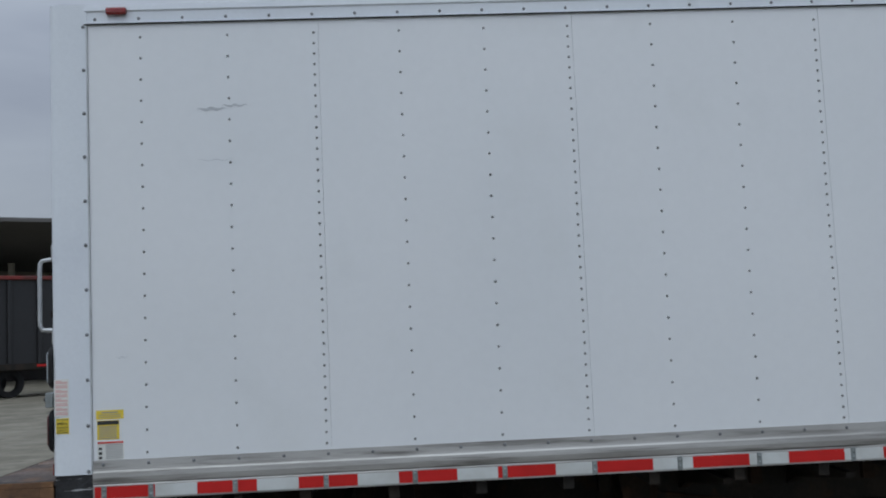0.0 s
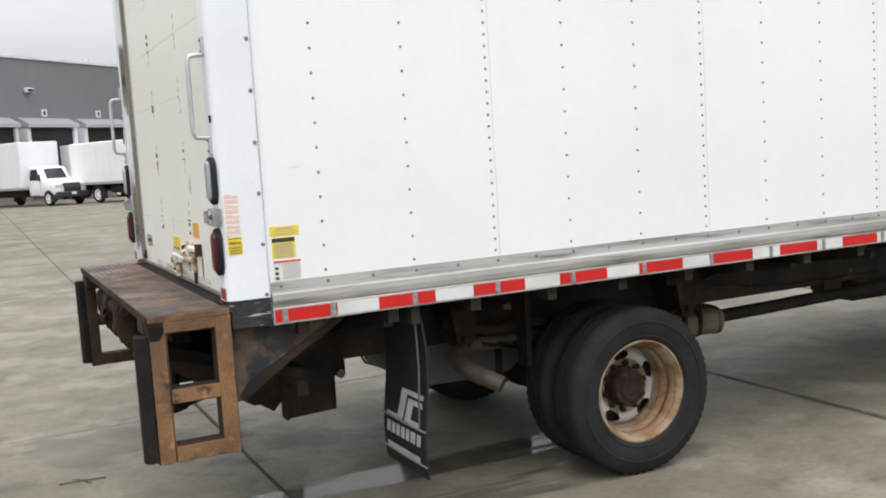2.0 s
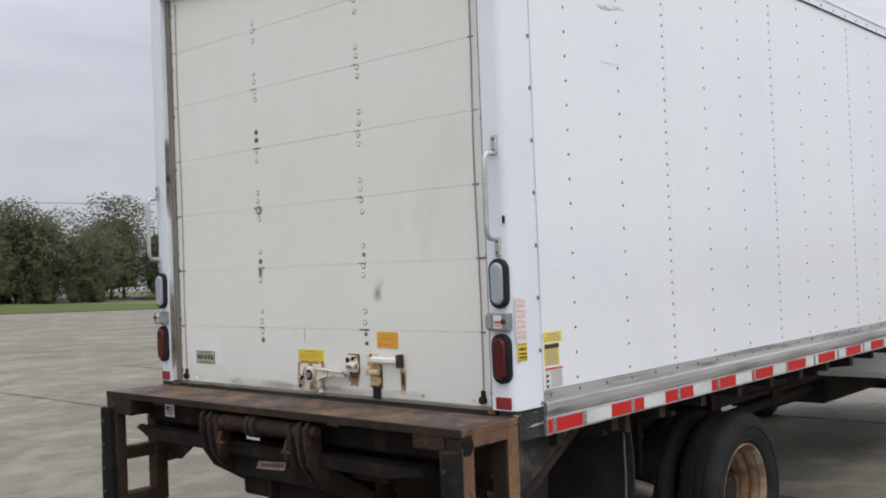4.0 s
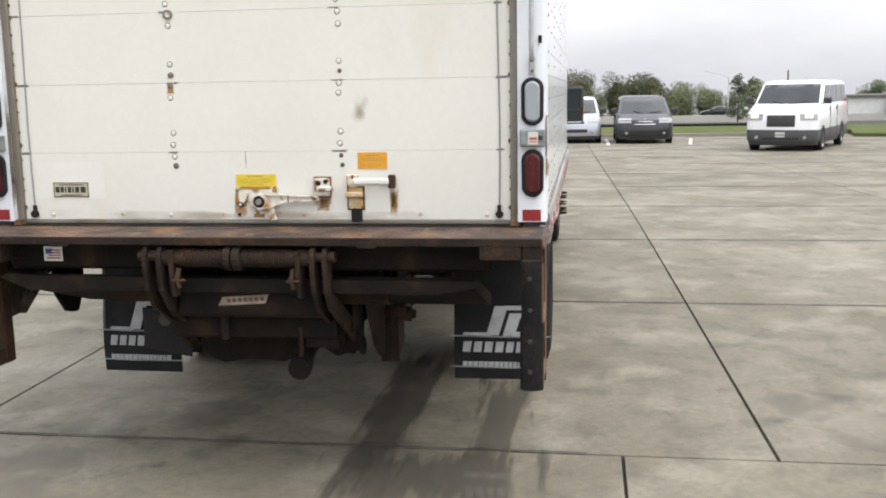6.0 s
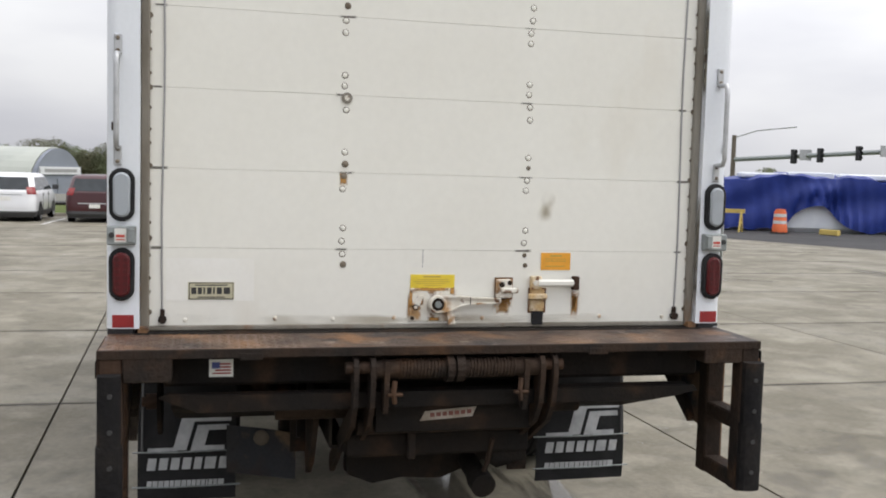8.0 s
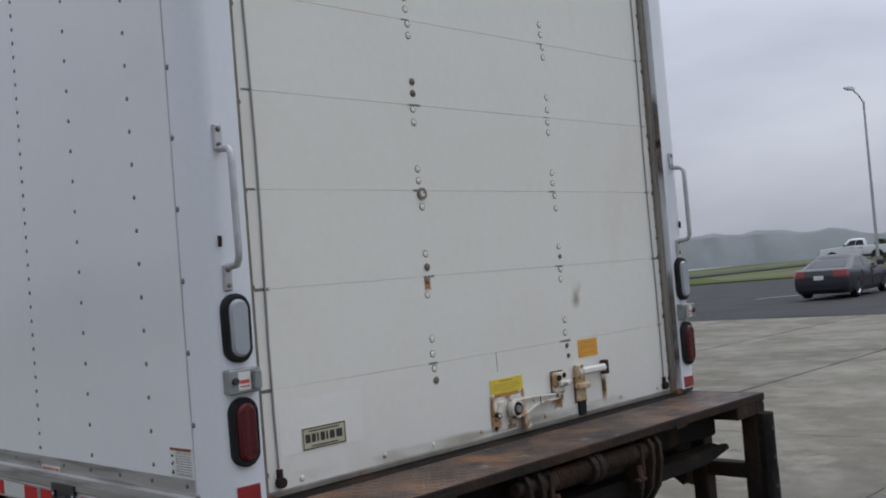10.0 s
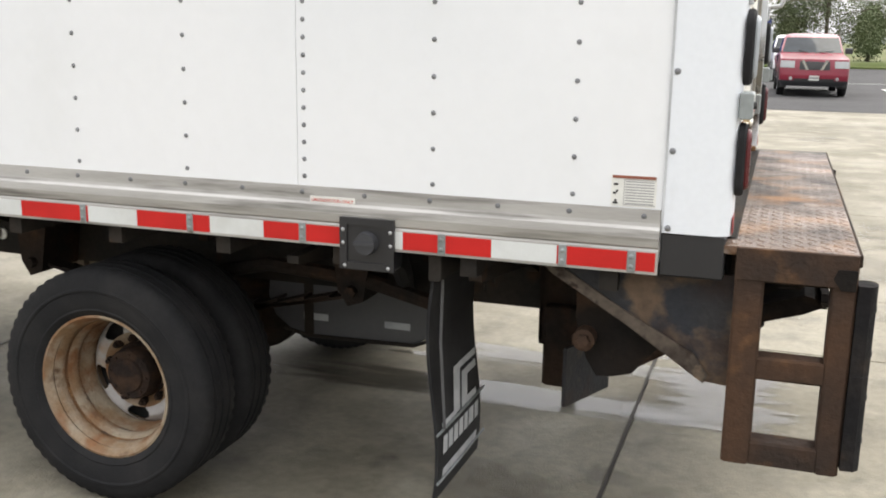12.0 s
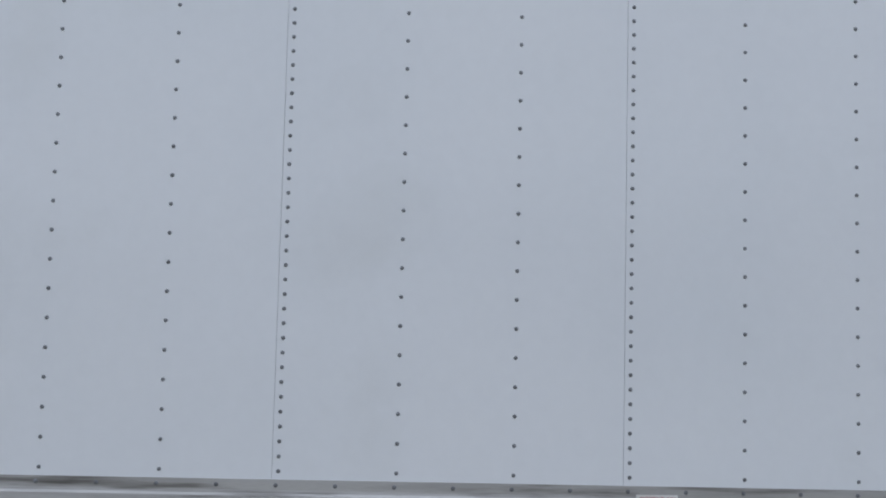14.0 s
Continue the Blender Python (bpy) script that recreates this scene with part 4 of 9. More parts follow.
# tail lamps, lock brackets, reflectors and grab handles on the corner posts
for sy in (-1, 1):
    cy, xf = sy * 1.172, -0.016
    for nm, zc, zh, lens_m, text in (("reverse_lamp", 1.632, 0.192, M_LENSW, "oval clear reversing lamp in a black rubber ring"), ("tail_lamp", 1.345, 0.192, M_LENSR, "oval red tail lamp in a black rubber ring")):
        base = Shape().loft([[(x, a, b) for a, b in oval(cy, zc, 0.090 - k, zh - k, 24)] for x, k in ((xf + 0.002, 0), (xf - 0.014, 0), (xf - 0.020, 0.012))])
        lamp = part(nm, base, M_RUBBER, truck, text, smooth=True)
        lens_s = Shape().loft([[(x, a, b) for a, b in oval(cy, zc, 0.062 - k, zh - 0.030 - k, 24)] for x, k in ((xf - 0.012, 0), (xf - 0.024, 0.002), (xf - 0.031, 0.016))])
        lens_part = part("lens", lens_s, lens_m, lamp, smooth=True)
        if nm == "tail_lamp":
            for k in range(6):
                for dy in (-0.0135, 0.0135):
                    part("diode_cell", Shape().cyl((xf - 0.0318, cy + dy, zc - 0.055 + 0.022 * k), (xf - 0.030, cy + dy, zc - 0.055 + 0.022 * k), 0.0088, n=10), M_LED, lens_part)
    b = part("lock_bracket", Shape().box(xf - 0.030, xf + 0.004, *sorted((sy * 1.122, sy * 1.222)), 1.452, 1.520, c=0.004).box(xf - 0.045, xf - 0.028, *sorted((sy * 1.126, sy * 1.15)), 1.462, 1.512, c=0.003), M_GALV, truck, "galvanised lock bracket with a small label")
    part("bolt", Shape().cyl((xf - 0.038, sy * 1.205, 1.488), (xf - 0.02, sy * 1.205, 1.488), 0.010, n=10), M_INK, b)
    part("bracket_label", Shape().box(xf - 0.0312, xf - 0.0298, *sorted((sy * 1.155, sy * 1.195)), 1.462, 1.512), M_WHITELBL, b)
    part("print", Shape().box(xf - 0.032, xf - 0.031, *sorted((sy * 1.160, sy * 1.190)), 1.480, 1.490).box(xf - 0.032, xf - 0.031, *sorted((sy * 1.160, sy * 1.190)), 1.470, 1.474), M_INKRED, b)
    part("reflector_patch", Shape().box(xf - 0.002, xf, *sorted((sy * 1.130, sy * 1.205)), 1.150, 1.196), M_PATCH, truck, "crimson reflective patch")
    # bent grab handle
    hy, d = (1.187 if sy > 0 else -1.171), Vector((-0.058, 0, 0))
    p0, p1 = Vector((xf - 0.008, hy, 2.130)), Vector((xf - 0.008, hy, 1.803))
    path = [p0, p0 + d * 0.25, p0 + d * 0.80 + Vector((0, 0, -0.004)), p0 + d * 0.97 + Vector((0, 0, -0.018)), p0 + d + Vector((0, 0, -0.045)),
            p1 + d * 1.02 + Vector((0, 0, 0.05)), p1 + d + Vector((0, 0, 0.022)), p1 + d * 0.82 + Vector((0, 0, 0.003)), p1 + d * 0.25, p1]
    grab = part("grab_handle", Shape().tube(path, 0.010, 10), M_STEEL, truck, "bent steel grab handle", smooth=True)
    for zc in (2.164, 1.773):
        pad = Shape().box(xf - 0.010, xf + 0.002, hy - 0.014, hy + 0.014, zc - 0.036, zc + 0.036, c=0.004)
        part("mounting_foot", pad, M_STEEL, grab)
        for dz in (-0.022, 0.022):
            bolt = Shape()
            rivet(bolt, (xf - 0.010, hy, zc + dz), (-1, 0, 0), 0.008, 0.005)
            part("bolt", bolt, M_DRIVET, grab)
    part("old_bolt", Shape().box(xf - 0.007, xf, *sorted((sy * 1.196, sy * 1.209)), 1.86, 1.89, c=0.003), M_RUST, truck)


# stickers on the sides
def side_sticker(sy, name, x0, x1, z0, z1, face, text, bars=(), ink=None, lift=0.0016, y=None):
    """A label on a side wall; bars are (from, to, low, high) as parts of its size, read from the rear end on the right-hand side."""
    yy = (HALF if y is None else y)
    p = part(name, Shape().box(x0, x1, *sorted((sy * yy, sy * (yy + lift))), z0, z1), face, truck, text)
    if bars:
        for a, b, c, d in bars:
            if sy > 0:
                a, b = 1 - b, 1 - a
            s = Shape().box(x0 + (x1 - x0) * a, x0 + (x1 - x0) * b, *sorted((sy * (yy + lift), sy * (yy + lift + 0.0008))), z0 + (z1 - z0) * c, z0 + (z1 - z0) * d)
            part("print_bar", s, ink or M_INKGREY, p)
    return p


lines = [(0.32, 0.95, 0.08 + 0.088 * i, 0.115 + 0.088 * i) for i in range(9)]
icons = [(0.06, 0.22, 0.06 + 0.2 * i, 0.15 + 0.2 * i) for i in range(4)]
side_sticker(-1, "notice_sticker", 0.180, 0.303, 1.389, 1.429, M_YELLOW, "yellow notice sticker", [(0.2, 0.8, 0.66, 0.80), (0.1, 0.9, 0.42, 0.50), (0.1, 0.9, 0.18, 0.26)])
p = side_sticker(-1, "warning_sticker", 0.184, 0.283, 1.297, 1.383, M_YELLOW, "yellow and black warning sticker", [(0.1, 0.9, 0.05 + 0.1 * i, 0.10 + 0.1 * i) for i in range(7)])
part("black_band", Shape().box(0.186, 0.281, -HALF - 0.003, -HALF - 0.0015, 1.364, 1.381), M_INK, p)
p = side_sticker(-1, "instruction_sticker", 0.184, 0.303, 1.205, 1.289, M_WHITELBL, "white instruction sticker with small print", lines)
part("icons", Shape().box(0.19, 0.205, -HALF - 0.003, -HALF - 0.0015, 1.21, 1.222).box(0.19, 0.205, -HALF - 0.003, -HALF - 0.0015, 1.23, 1.242).box(0.19, 0.205, -HALF - 0.003, -HALF - 0.0015, 1.252, 1.262), M_INK, p)
part("red_band", Shape().box(0.186, 0.301, -HALF - 0.003, -HALF - 0.0015, 1.279, 1.288), M_INKRED, p)
p = side_sticker(1, "instruction_sticker", 0.182, 0.302, 1.208, 1.292, M_WHITELBL, "white instruction sticker with small print and orange edge", lines)
part("icons", Shape().box(0.283, 0.297, HALF + 0.0015, HALF + 0.003, 1.214, 1.219).box(0.286, 0.292, HALF + 0.0015, HALF + 0.003, 1.219, 1.226).box(0.288, 0.297, HALF + 0.0015, HALF + 0.003, 1.240, 1.246).box(0.283, 0.289, HALF + 0.0015, HALF + 0.003, 1.246, 1.252).box(0.284, 0.296, HALF + 0.0015, HALF + 0.003, 1.264, 1.270), M_INK, p)
part("header_band", Shape().box(0.184, 0.300, HALF + 0.0015, HALF + 0.003, 1.2835, 1.2915), M_MAROONBAND, p)
part("border", Shape().box(0.184, 0.268, HALF + 0.0015, HALF + 0.0025, 1.2120, 1.2135).box(0.184, 0.268, HALF + 0.0015, HALF + 0.0025, 1.2800, 1.2815).box(0.2665, 0.268, HALF + 0.0015, HALF + 0.0025, 1.2135, 1.2800), M_INKGREY, p)
p = side_sticker(-1, "rules_sticker", -0.002, 0.062, 1.410, 1.578, M_WHITELBL, "white sticker with red print", [(0.08, 0.92, 0.04 + 0.12 * i, 0.09 + 0.12 * i) for i in range(8)] + [(0.08, 0.5, 0.10 + 0.12 * i, 0.125 + 0.12 * i) for i in range(8)] + [(0.56, 0.9, 0.105 + 0.12 * i, 0.135 + 0.12 * i) for i in range(0, 8, 2)], M_INKPINK, y=HALF + 0.009)
p = side_sticker(-1, "capacity_sticker", 0.004, 0.062, 1.332, 1.402, M_YELLOW, "yellow load capacity sticker", [(0.05, 0.95, 0.06, 0.10), (0.05, 0.95, 0.90, 0.94)], M_INK, y=HALF + 0.009)
for text, z, size in (("3000 lb.", 1.378, 0.0155), ("MAXIMUM", 1.360, 0.0105), ("CAPACITY", 1.347, 0.0105)):
    words("print", text, size, M_INK, pose(0.033, -HALF - 0.0118, z, 90, 0, 0), p)
p = side_sticker(1, "fuel_sticker", 1.052, 1.198, 1.152, 1.176, M_WHITELBL, "white fuel sticker with red print", (), M_INKRED, lift=0.0018, y=HALF + 0.0075)
words("print", "UNLEADED FUEL ONLY", 0.0128, M_INKRED, pose(1.125, HALF + 0.0098, 1.164, 90, 0, 180), p)

# ---- rear step and side guards ----
SX = -0.335
step_deck = part("step_deck", Shape().box(SX, 0.026, -1.222, 1.222, 1.100, 1.124, c=0.003), M_DECK, truck, "rusty tread-plate step deck")
tread = Shape()
rnd = random.Random(12)
for i in range(11):
    for j in range(76):
        x, y = SX + 0.018 + 0.0320 * i, -1.204 + 0.0320 * j
        wear = 0.5 + 0.5 * math.sin(1.9 * y + 0.8) + 0.25 * math.sin(7.0 * x + 5.0 * y)
        if y < 0.55 and wear < rnd.uniform(-0.2, 0.55):
            continue
        d = 1 if (i + j) % 2 else -1
        u, v = Vector((0.0105, 0.0105 * d, 0)), Vector((-0.0036 * d, 0.0036, 0))
        c = Vector((x + rnd.uniform(-0.0006, 0.0006), y, 1.1238))
        up = Vector((0, 0, (0.0018 if y > 0.55 else 0.0010) + 0.0006 * rnd.random()))
        tread.add([tuple(c - u - v), tuple(c + u - v), tuple(c + u + v), tuple(c - u + v), tuple(c - u * 0.8 + up), tuple(c + u * 0.8 + up)],
                  [(0, 1, 5, 4), (2, 3, 4, 5), (1, 2, 5), (3, 0, 4)])
part("tread_pattern", tread, M_DECK, step_deck, kind="stuff")
part("deck_lip", Shape().box(SX - 0.006, SX + 0.004, -1.222, 1.222, 1.092, 1.1245, c=0.003), M_RUST, truck, "worn edge of the step")
for y in (-0.55, 0.72):
    part("lip_patch", Shape().box(SX - 0.0075, SX - 0.003, y - 0.035, y + 0.04, 1.084, 1.110, c=0.002), M_RUST, truck)
part("rear_beam", Shape().box(-0.215, -0.13, -1.02, 1.02, 0.970, 1.098, c=0.012), M_BLACKRUST, truck, "near-black rear cross beam")
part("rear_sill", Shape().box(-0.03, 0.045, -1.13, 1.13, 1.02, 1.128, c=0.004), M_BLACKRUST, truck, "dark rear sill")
flag = part("flag_decal", Shape().box(-0.2195, -0.2175, 0.780, 0.863, 1.004, 1.066), M_WHITELBL, truck, "small faded flag decal")
for i in range(4):
    part("stripe", Shape().box(-0.2202, -0.2193, 0.789, 0.842 if i else 0.852, 1.014 + 0.011 * i, 1.0195 + 0.011 * i), M_PATCH, flag)
part("canton", Shape().box(-0.2205, -0.2193, 0.826, 0.854, 1.034, 1.056), M_INKBLUE, flag)

for sy in (-1, 1):
    ys = lambda a, b: sorted((sy * a, sy * b))
    m_g = M_RUST if sy < 0 else M_RUSTBROWN
    gx0, gx1, gz = (-0.078, -0.006, 0.530) if sy < 0 else (-0.110, -0.034, 0.520)
    rx = SX + (0.068 if sy < 0 else 0.062)
    block = part("step_end", Shape().box(SX - 0.004, -0.02, *ys(0.985, 1.144), 1.012 if sy > 0 else 1.040, 1.101, c=0.006), M_RUST, truck, "heavy end of the step")
    guard = part("side_guard", Shape().box(SX, rx, *ys(1.145, 1.222), gz, 1.10, c=0.007), m_g, truck, "rusty welded side guard frame")
    part("upright", Shape().box(gx0, gx1, *ys(1.145, 1.222), gz, 1.10, c=0.007), m_g, guard)
    part("upper_bar", Shape().box(rx - 0.005, gx0 + 0.005, *ys(1.150, 1.220), 1.046 if sy < 0 else 1.034, 1.100, c=0.005), m_g, guard)
    part("rung", Shape().box(rx - 0.005, gx0 + 0.005, *ys(1.150, 1.220), 0.765, 0.828, c=0.006), m_g, guard)
    part("rung", Shape().box(rx - 0.005, gx0 + 0.005, *ys(1.146, 1.221), gz + 0.002, gz + 0.070, c=0.006), m_g, guard)
    if sy < 0:
        for x0, x1, z0, z1 in ((SX + 0.004, rx - 0.003, 0.534, 1.055), (-0.074, -0.010, 0.534, 1.095), (SX + 0.071, -0.074, 0.769, 0.826), (SX + 0.071, -0.074, 0.536, 0.596), (SX + 0.060, -0.074, 1.052, 1.096), (SX + 0.002, -0.012, 1.0965, 1.1225)):
            part("rusty_face", Shape().box(x0, x1, -1.2262, -1.2200, z0, z1, c=0.002), M_RUSTTAN, guard, "tan rusty outer face")
        part("rusty_face", Shape().box(rx + 0.0003, rx + 0.003, -1.219, -1.148, 0.60, 0.765), M_RUSTTAN, guard)
        part("rusty_face", Shape().box(rx + 0.0003, rx + 0.003, -1.219, -1.148, 0.83, 1.050), M_RUSTTAN, guard)
    part("end_lip", Shape().box(SX + 0.003, gx1, 1.2225, 1.2275, 1.036, 1.1225, c=0.002), M_RUSTBROWN, guard, "brown folded end of the step") if sy > 0 else None
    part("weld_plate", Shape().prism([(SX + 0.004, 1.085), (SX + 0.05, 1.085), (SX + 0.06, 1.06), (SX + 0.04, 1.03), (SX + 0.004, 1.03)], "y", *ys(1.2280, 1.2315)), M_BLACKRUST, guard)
    # a folded rubber bumper: two overlapping lengths with a rounded back
    rib = lambda z0, z1, d: Shape().loft([[(SX + x, sy * y, z) for x, y in ((0.0, 1.150 - d), (-0.030, 1.146 - d), (-0.046, 1.158 - d), (-0.052, 1.180), (-0.048, 1.206 + d), (-0.034, 1.222 + d), (-0.002, 1.224 + d))] for z in (z0, z0 + 0.012, (z0 + z1) / 2, z1 - 0.012, z1)])
    bump = part("dock_bumper", rib(0.790, 1.045, 0.0), M_BUMPER, truck, "black rubber dock bumper", smooth=True)
    part("lower_bumper", rib(0.545, 0.806, 0.005), M_BUMPER, bump, smooth=True)
    for z in (0.62, 0.74, 0.86, 0.98):
        part("bolt", Shape().cyl((SX - 0.0535, sy * 1.18, z), (SX - 0.04, sy * 1.18, z), 0.009, n=8), M_INK, bump)
    # triangular gusset under the corner, with a rusty flange along its sloping edge
    part("gusset", Shape().prism([(gx1 + 0.002, 1.03), (0.50, 1.03), (0.47, 0.995), (0.25, 0.866), (0.10, 0.778), (0.03, 0.722), (gx1 + 0.002, 0.716)], "y", *ys(1.148, 1.160)), M_GUSSET, truck, "dark painted gusset plate flaking to rust")
    part("gusset_flange", Shape().prism([(0.500, 1.028), (0.470, 0.994), (0.25, 0.864), (0.030, 0.718), (0.018, 0.742), (0.06, 0.800), (0.25, 0.900), (0.425, 1.005), (0.445, 1.028)], "y", *ys(1.120, 1.168)), M_RUST if sy < 0 else M_FLANGE, truck)
    bx_, bz_ = 0.425, 0.650
    part("hanger_slot", Shape().box(0.455, 0.510, *ys(0.4995, 0.502), 0.535, 0.640), M_INK, truck) if sy < 0 else None
    part("bracket_plate", Shape().prism([(0.36, 0.985), (0.64, 0.985), (0.65, 0.56 if sy > 0 else 0.44), (0.40, 0.55 if sy > 0 else 0.43), (0.40, 0.60), (0.36, 0.62)], "y", *ys(0.485, 0.500)), M_RUST, truck, "rusty hanger plate")
    part("bracket_flange", Shape().box(0.385, 0.400, *ys(0.44, 0.525), 0.55 if sy > 0 else 0.43, 0.98), M_RUST, truck)
    part("bracket_flange", Shape().box(0.64, 0.652, *ys(0.43, 0.50), 0.57 if sy > 0 else 0.47, 0.98), M_RUST, truck)
    part("pivot_boss", Shape().cyl((bx_, sy * 0.48, bz_), (bx_, sy * 0.58, bz_), 0.036, n=16).cyl((bx_, sy * 0.57, bz_), (bx_, sy * 0.60, bz_), 0.022, n=6).box(bx_ - 0.05, bx_ + 0.03, *ys(0.50, 0.555), bz_ - 0.005, bz_ + 0.045, c=0.01) if sy < 0 else Shape().cyl((0.379, 1.050, 0.783), (0.379, 1.108, 0.783), 0.033, n=16).cyl((0.379, 1.10, 0.783), (0.379, 1.124, 0.783), 0.021, n=6), M_RUSTBROWN, truck, "rusty pivot boss", smooth=True)
    part("arm_plate", Shape().prism([(0.06, 0.90), (0.46, 0.86), (0.50, 0.70), (0.44, 0.58), (0.34, 0.47), (0.22, 0.55), (0.05, 0.80)], "y", *ys(0.44, 0.462)), M_RUST, truck, "rusty lift arm plate")
    if sy > 0:
        skid = part("skid_plate", Shape().loft([[(0.488 + d, 0.785, 0.442), (0.434 + d, 0.640, 0.436), (0.390 + d, 0.500, 0.428), (0.390 + d, 0.500, 0.625), (0.434 + d, 0.640, 0.640), (0.488 + d, 0.785, 0.645)] for d in (0.0, 0.012)]), M_GUSSET, truck, "scraped grey skid plate set askew")
        part("cap", Shape().lathe([(0.034, 0.0), (0.032, 0.012), (0.020, 0.018), (0.0, 0.019)], (0, 0, 0), "z", 16), M_PIPE, skid, smooth=True).matrix_basis = Matrix.Translation((0.434, 0.642, 0.602)) @ pose(0, 0, 0, 0, -90, 0)
        part("hanger_block", Shape().box(0.480, 0.622, 0.502, 0.56, 0.425, 0.72, c=0.01), M_RUST, truck, "rusty hanger block")
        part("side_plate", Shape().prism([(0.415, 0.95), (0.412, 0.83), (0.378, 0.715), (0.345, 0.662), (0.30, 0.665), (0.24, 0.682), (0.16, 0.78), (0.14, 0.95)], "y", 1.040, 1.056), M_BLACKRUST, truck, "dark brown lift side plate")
    # mud flap with print and wire stays
    fy0, fy1 = (0.727, 1.192) if sy < 0 else (0.735, 1.168)
    fx = 0.82 if sy < 0 else 0.804
    n = 10
    rings = []
    for i in range(n + 1):
        z = 1.0 - 0.775 * i / n
        dx = fx + 0.022 * math.sin(i * 0.55) + (0.015 * i / n)
        rings.append([(dx, sy * fy0, z), (dx + 0.010, sy * fy0, z), (dx + 0.016, sy * fy1, z), (dx + 0.006, sy * fy1, z)])
    flap = part("mud_flap", Shape().loft(rings), M_RUBBER, truck, "black rubber mud flap with grey print", smooth=False)

    def on_flap(y, z):
        i = (1.0 - z) / 0.775 * n
        k = (y - fy0) / (fy1 - fy0) if sy > 0 else (y - fy0) / (fy1 - fy0)
        return fx + 0.022 * math.sin(i * 0.55) + 0.015 * i / n + 0.006 * k - 0.002

    def print_bar(quad):
        """A flat printed shape: (distance from the reader's left edge, height) corners."""
        pts = []
        for u, z in quad:
            y = sy * fy0 + (fy1 - fy0) * (1 - u) if sy > 0 else -fy0 - (fy1 - fy0) * u
            pts.append((on_flap(abs(y), z) - 0.0005, y, z))
        pts2 = [(x - 0.0012, y, z) for x, y, z in pts]
        k = len(pts)
        return pts2, pts

    for quad in ([(0.10, 0.452), (0.10, 0.468), (0.40, 0.468), (0.40, 0.452)],
                 [(0.35, 0.455), (0.49, 0.455), (0.585, 0.602), (0.445, 0.602)], [(0.56, 0.604), (0.56, 0.582), (0.95, 0.582), (0.95, 0.604)],
                 [(0.53, 0.452), (0.66, 0.452), (0.735, 0.566), (0.605, 0.566)], [(0.70, 0.567), (0.70, 0.543), (0.93, 0.543), (0.93, 0.567)], [(0.64, 0.450), (0.64, 0.474), (0.88, 0.474), (0.88, 0.450)]):
        a, b = print_bar(quad)
        part("emblem_stroke", Shape().loft([a, b]), M_FLAPPRINT, flap)
    u = 0.09
    for w in (0.10, 0.10, 0.10, 0.10, 0.09, 0.13, 0.10):
        a, b = print_bar([(u, 0.368), (u + w * 0.86, 0.368), (u + w * 0.86 + 0.018, 0.422), (u + 0.018, 0.422)])
        part("print_bar", Shape().loft([a, b]), M_FLAPPRINT, flap)
        u += w + 0.018
    u = 0.09
    for w in (0.05, 0.05, 0.05, 0.05, 0.04, 0.06, 0.05, 0.04, 0.04, 0.04, 0.04, 0.02, 0.04, 0.04, 0.06):
        a, b = print_bar([(u, 0.288), (u + w, 0.288), (u + w + 0.006, 0.318), (u + 0.006, 0.318)])
        part("print_bar", Shape().loft([a, b]), M_FLAPPRINT, flap)
        u += w + 0.008
    for z in (0.452, 0.292):
        part("wire_stay", Shape().tube([(0.828 + on_flap(fy0, z) - 0.82 - 0.014, sy * (fy0 - 0.02), z), (on_flap(1.0, z) - 0.006, sy * 1.0, z - 0.004), (on_flap(fy1, z) - 0.006, sy * (fy1 + 0.022), z)], 0.0042, 6), M_GALV, flap, "thin wire stay")
    part("flap_rod", Shape().tube([(fx - 0.002, sy * (fy1 - 0.024), 0.98), (fx + 0.002, sy * (fy1 - 0.022), 0.74), (fx - 0.016, sy * (fy1 - 0.020), 0.46)], 0.005, 6), M_TANK, flap)
    part("flap_hanger", Shape().box(0.79, 0.83, *ys(0.70, 1.20), 0.94, 1.02, c=0.004), M_CHASSIS, truck, "dark flap hanger")

# ---- folding tail-lift under the step ----
lift = part("torsion_tube", Shape().cyl((-0.305, -0.32, 1.038), (-0.305, 0.31, 1.038), 0.034, n=18), M_RUST, truck, "rust-brown torsion tube", smooth=True)
for y0, y1 in ((-0.23, -0.05), (0.03, 0.21)):
    coil = Shape()
    path = []
    for i in range(150):
        t = i / 149
        path.append((-0.305 + 0.0345 * math.cos(t * 90), y0 + (y1 - y0) * t, 1.038 + 0.0345 * math.sin(t * 90)))
    part("spring_coil", Shape().tube(path, 0.0048, 5), M_RUST, lift, smooth=True)
part("centre_clamp", Shape().cyl((-0.305, -0.035, 1.038), (-0.305, -0.005, 1.038), 0.052, n=14).cyl((-0.305, 0.005, 1.038), (-0.305, 0.03, 1.038), 0.052, n=14), M_RUST, lift)
for y in (0.36, 0.30, 0.25, -0.27, -0.33, -0.38):
    big = abs(y) > 0.27
    pts = [(-0.332, 1.082), (-0.288, 1.082), (-0.268, 1.05), (-0.264, 0.95), (-0.236, 0.88), (-0.09, 0.80), (0.10, 0.685), (0.29, 0.565), (0.31, 0.53), (0.295, 0.50), (0.265, 0.495), (0.06, 0.625), (-0.13, 0.735), (-0.28, 0.825), (-0.335, 0.905), (-0.352, 1.0), (-0.350, 1.055)]
    if not big:
        pts = [(-0.345, 1.07), (-0.275, 1.07), (-0.265, 0.96), (-0.285, 0.88), (-0.325, 0.88), (-0.345, 0.97)]
    part("lift_arm", Shape().prism(pts, "y", y - 0.009, y + 0.009), M_RUST, truck, "rusty lift arm")
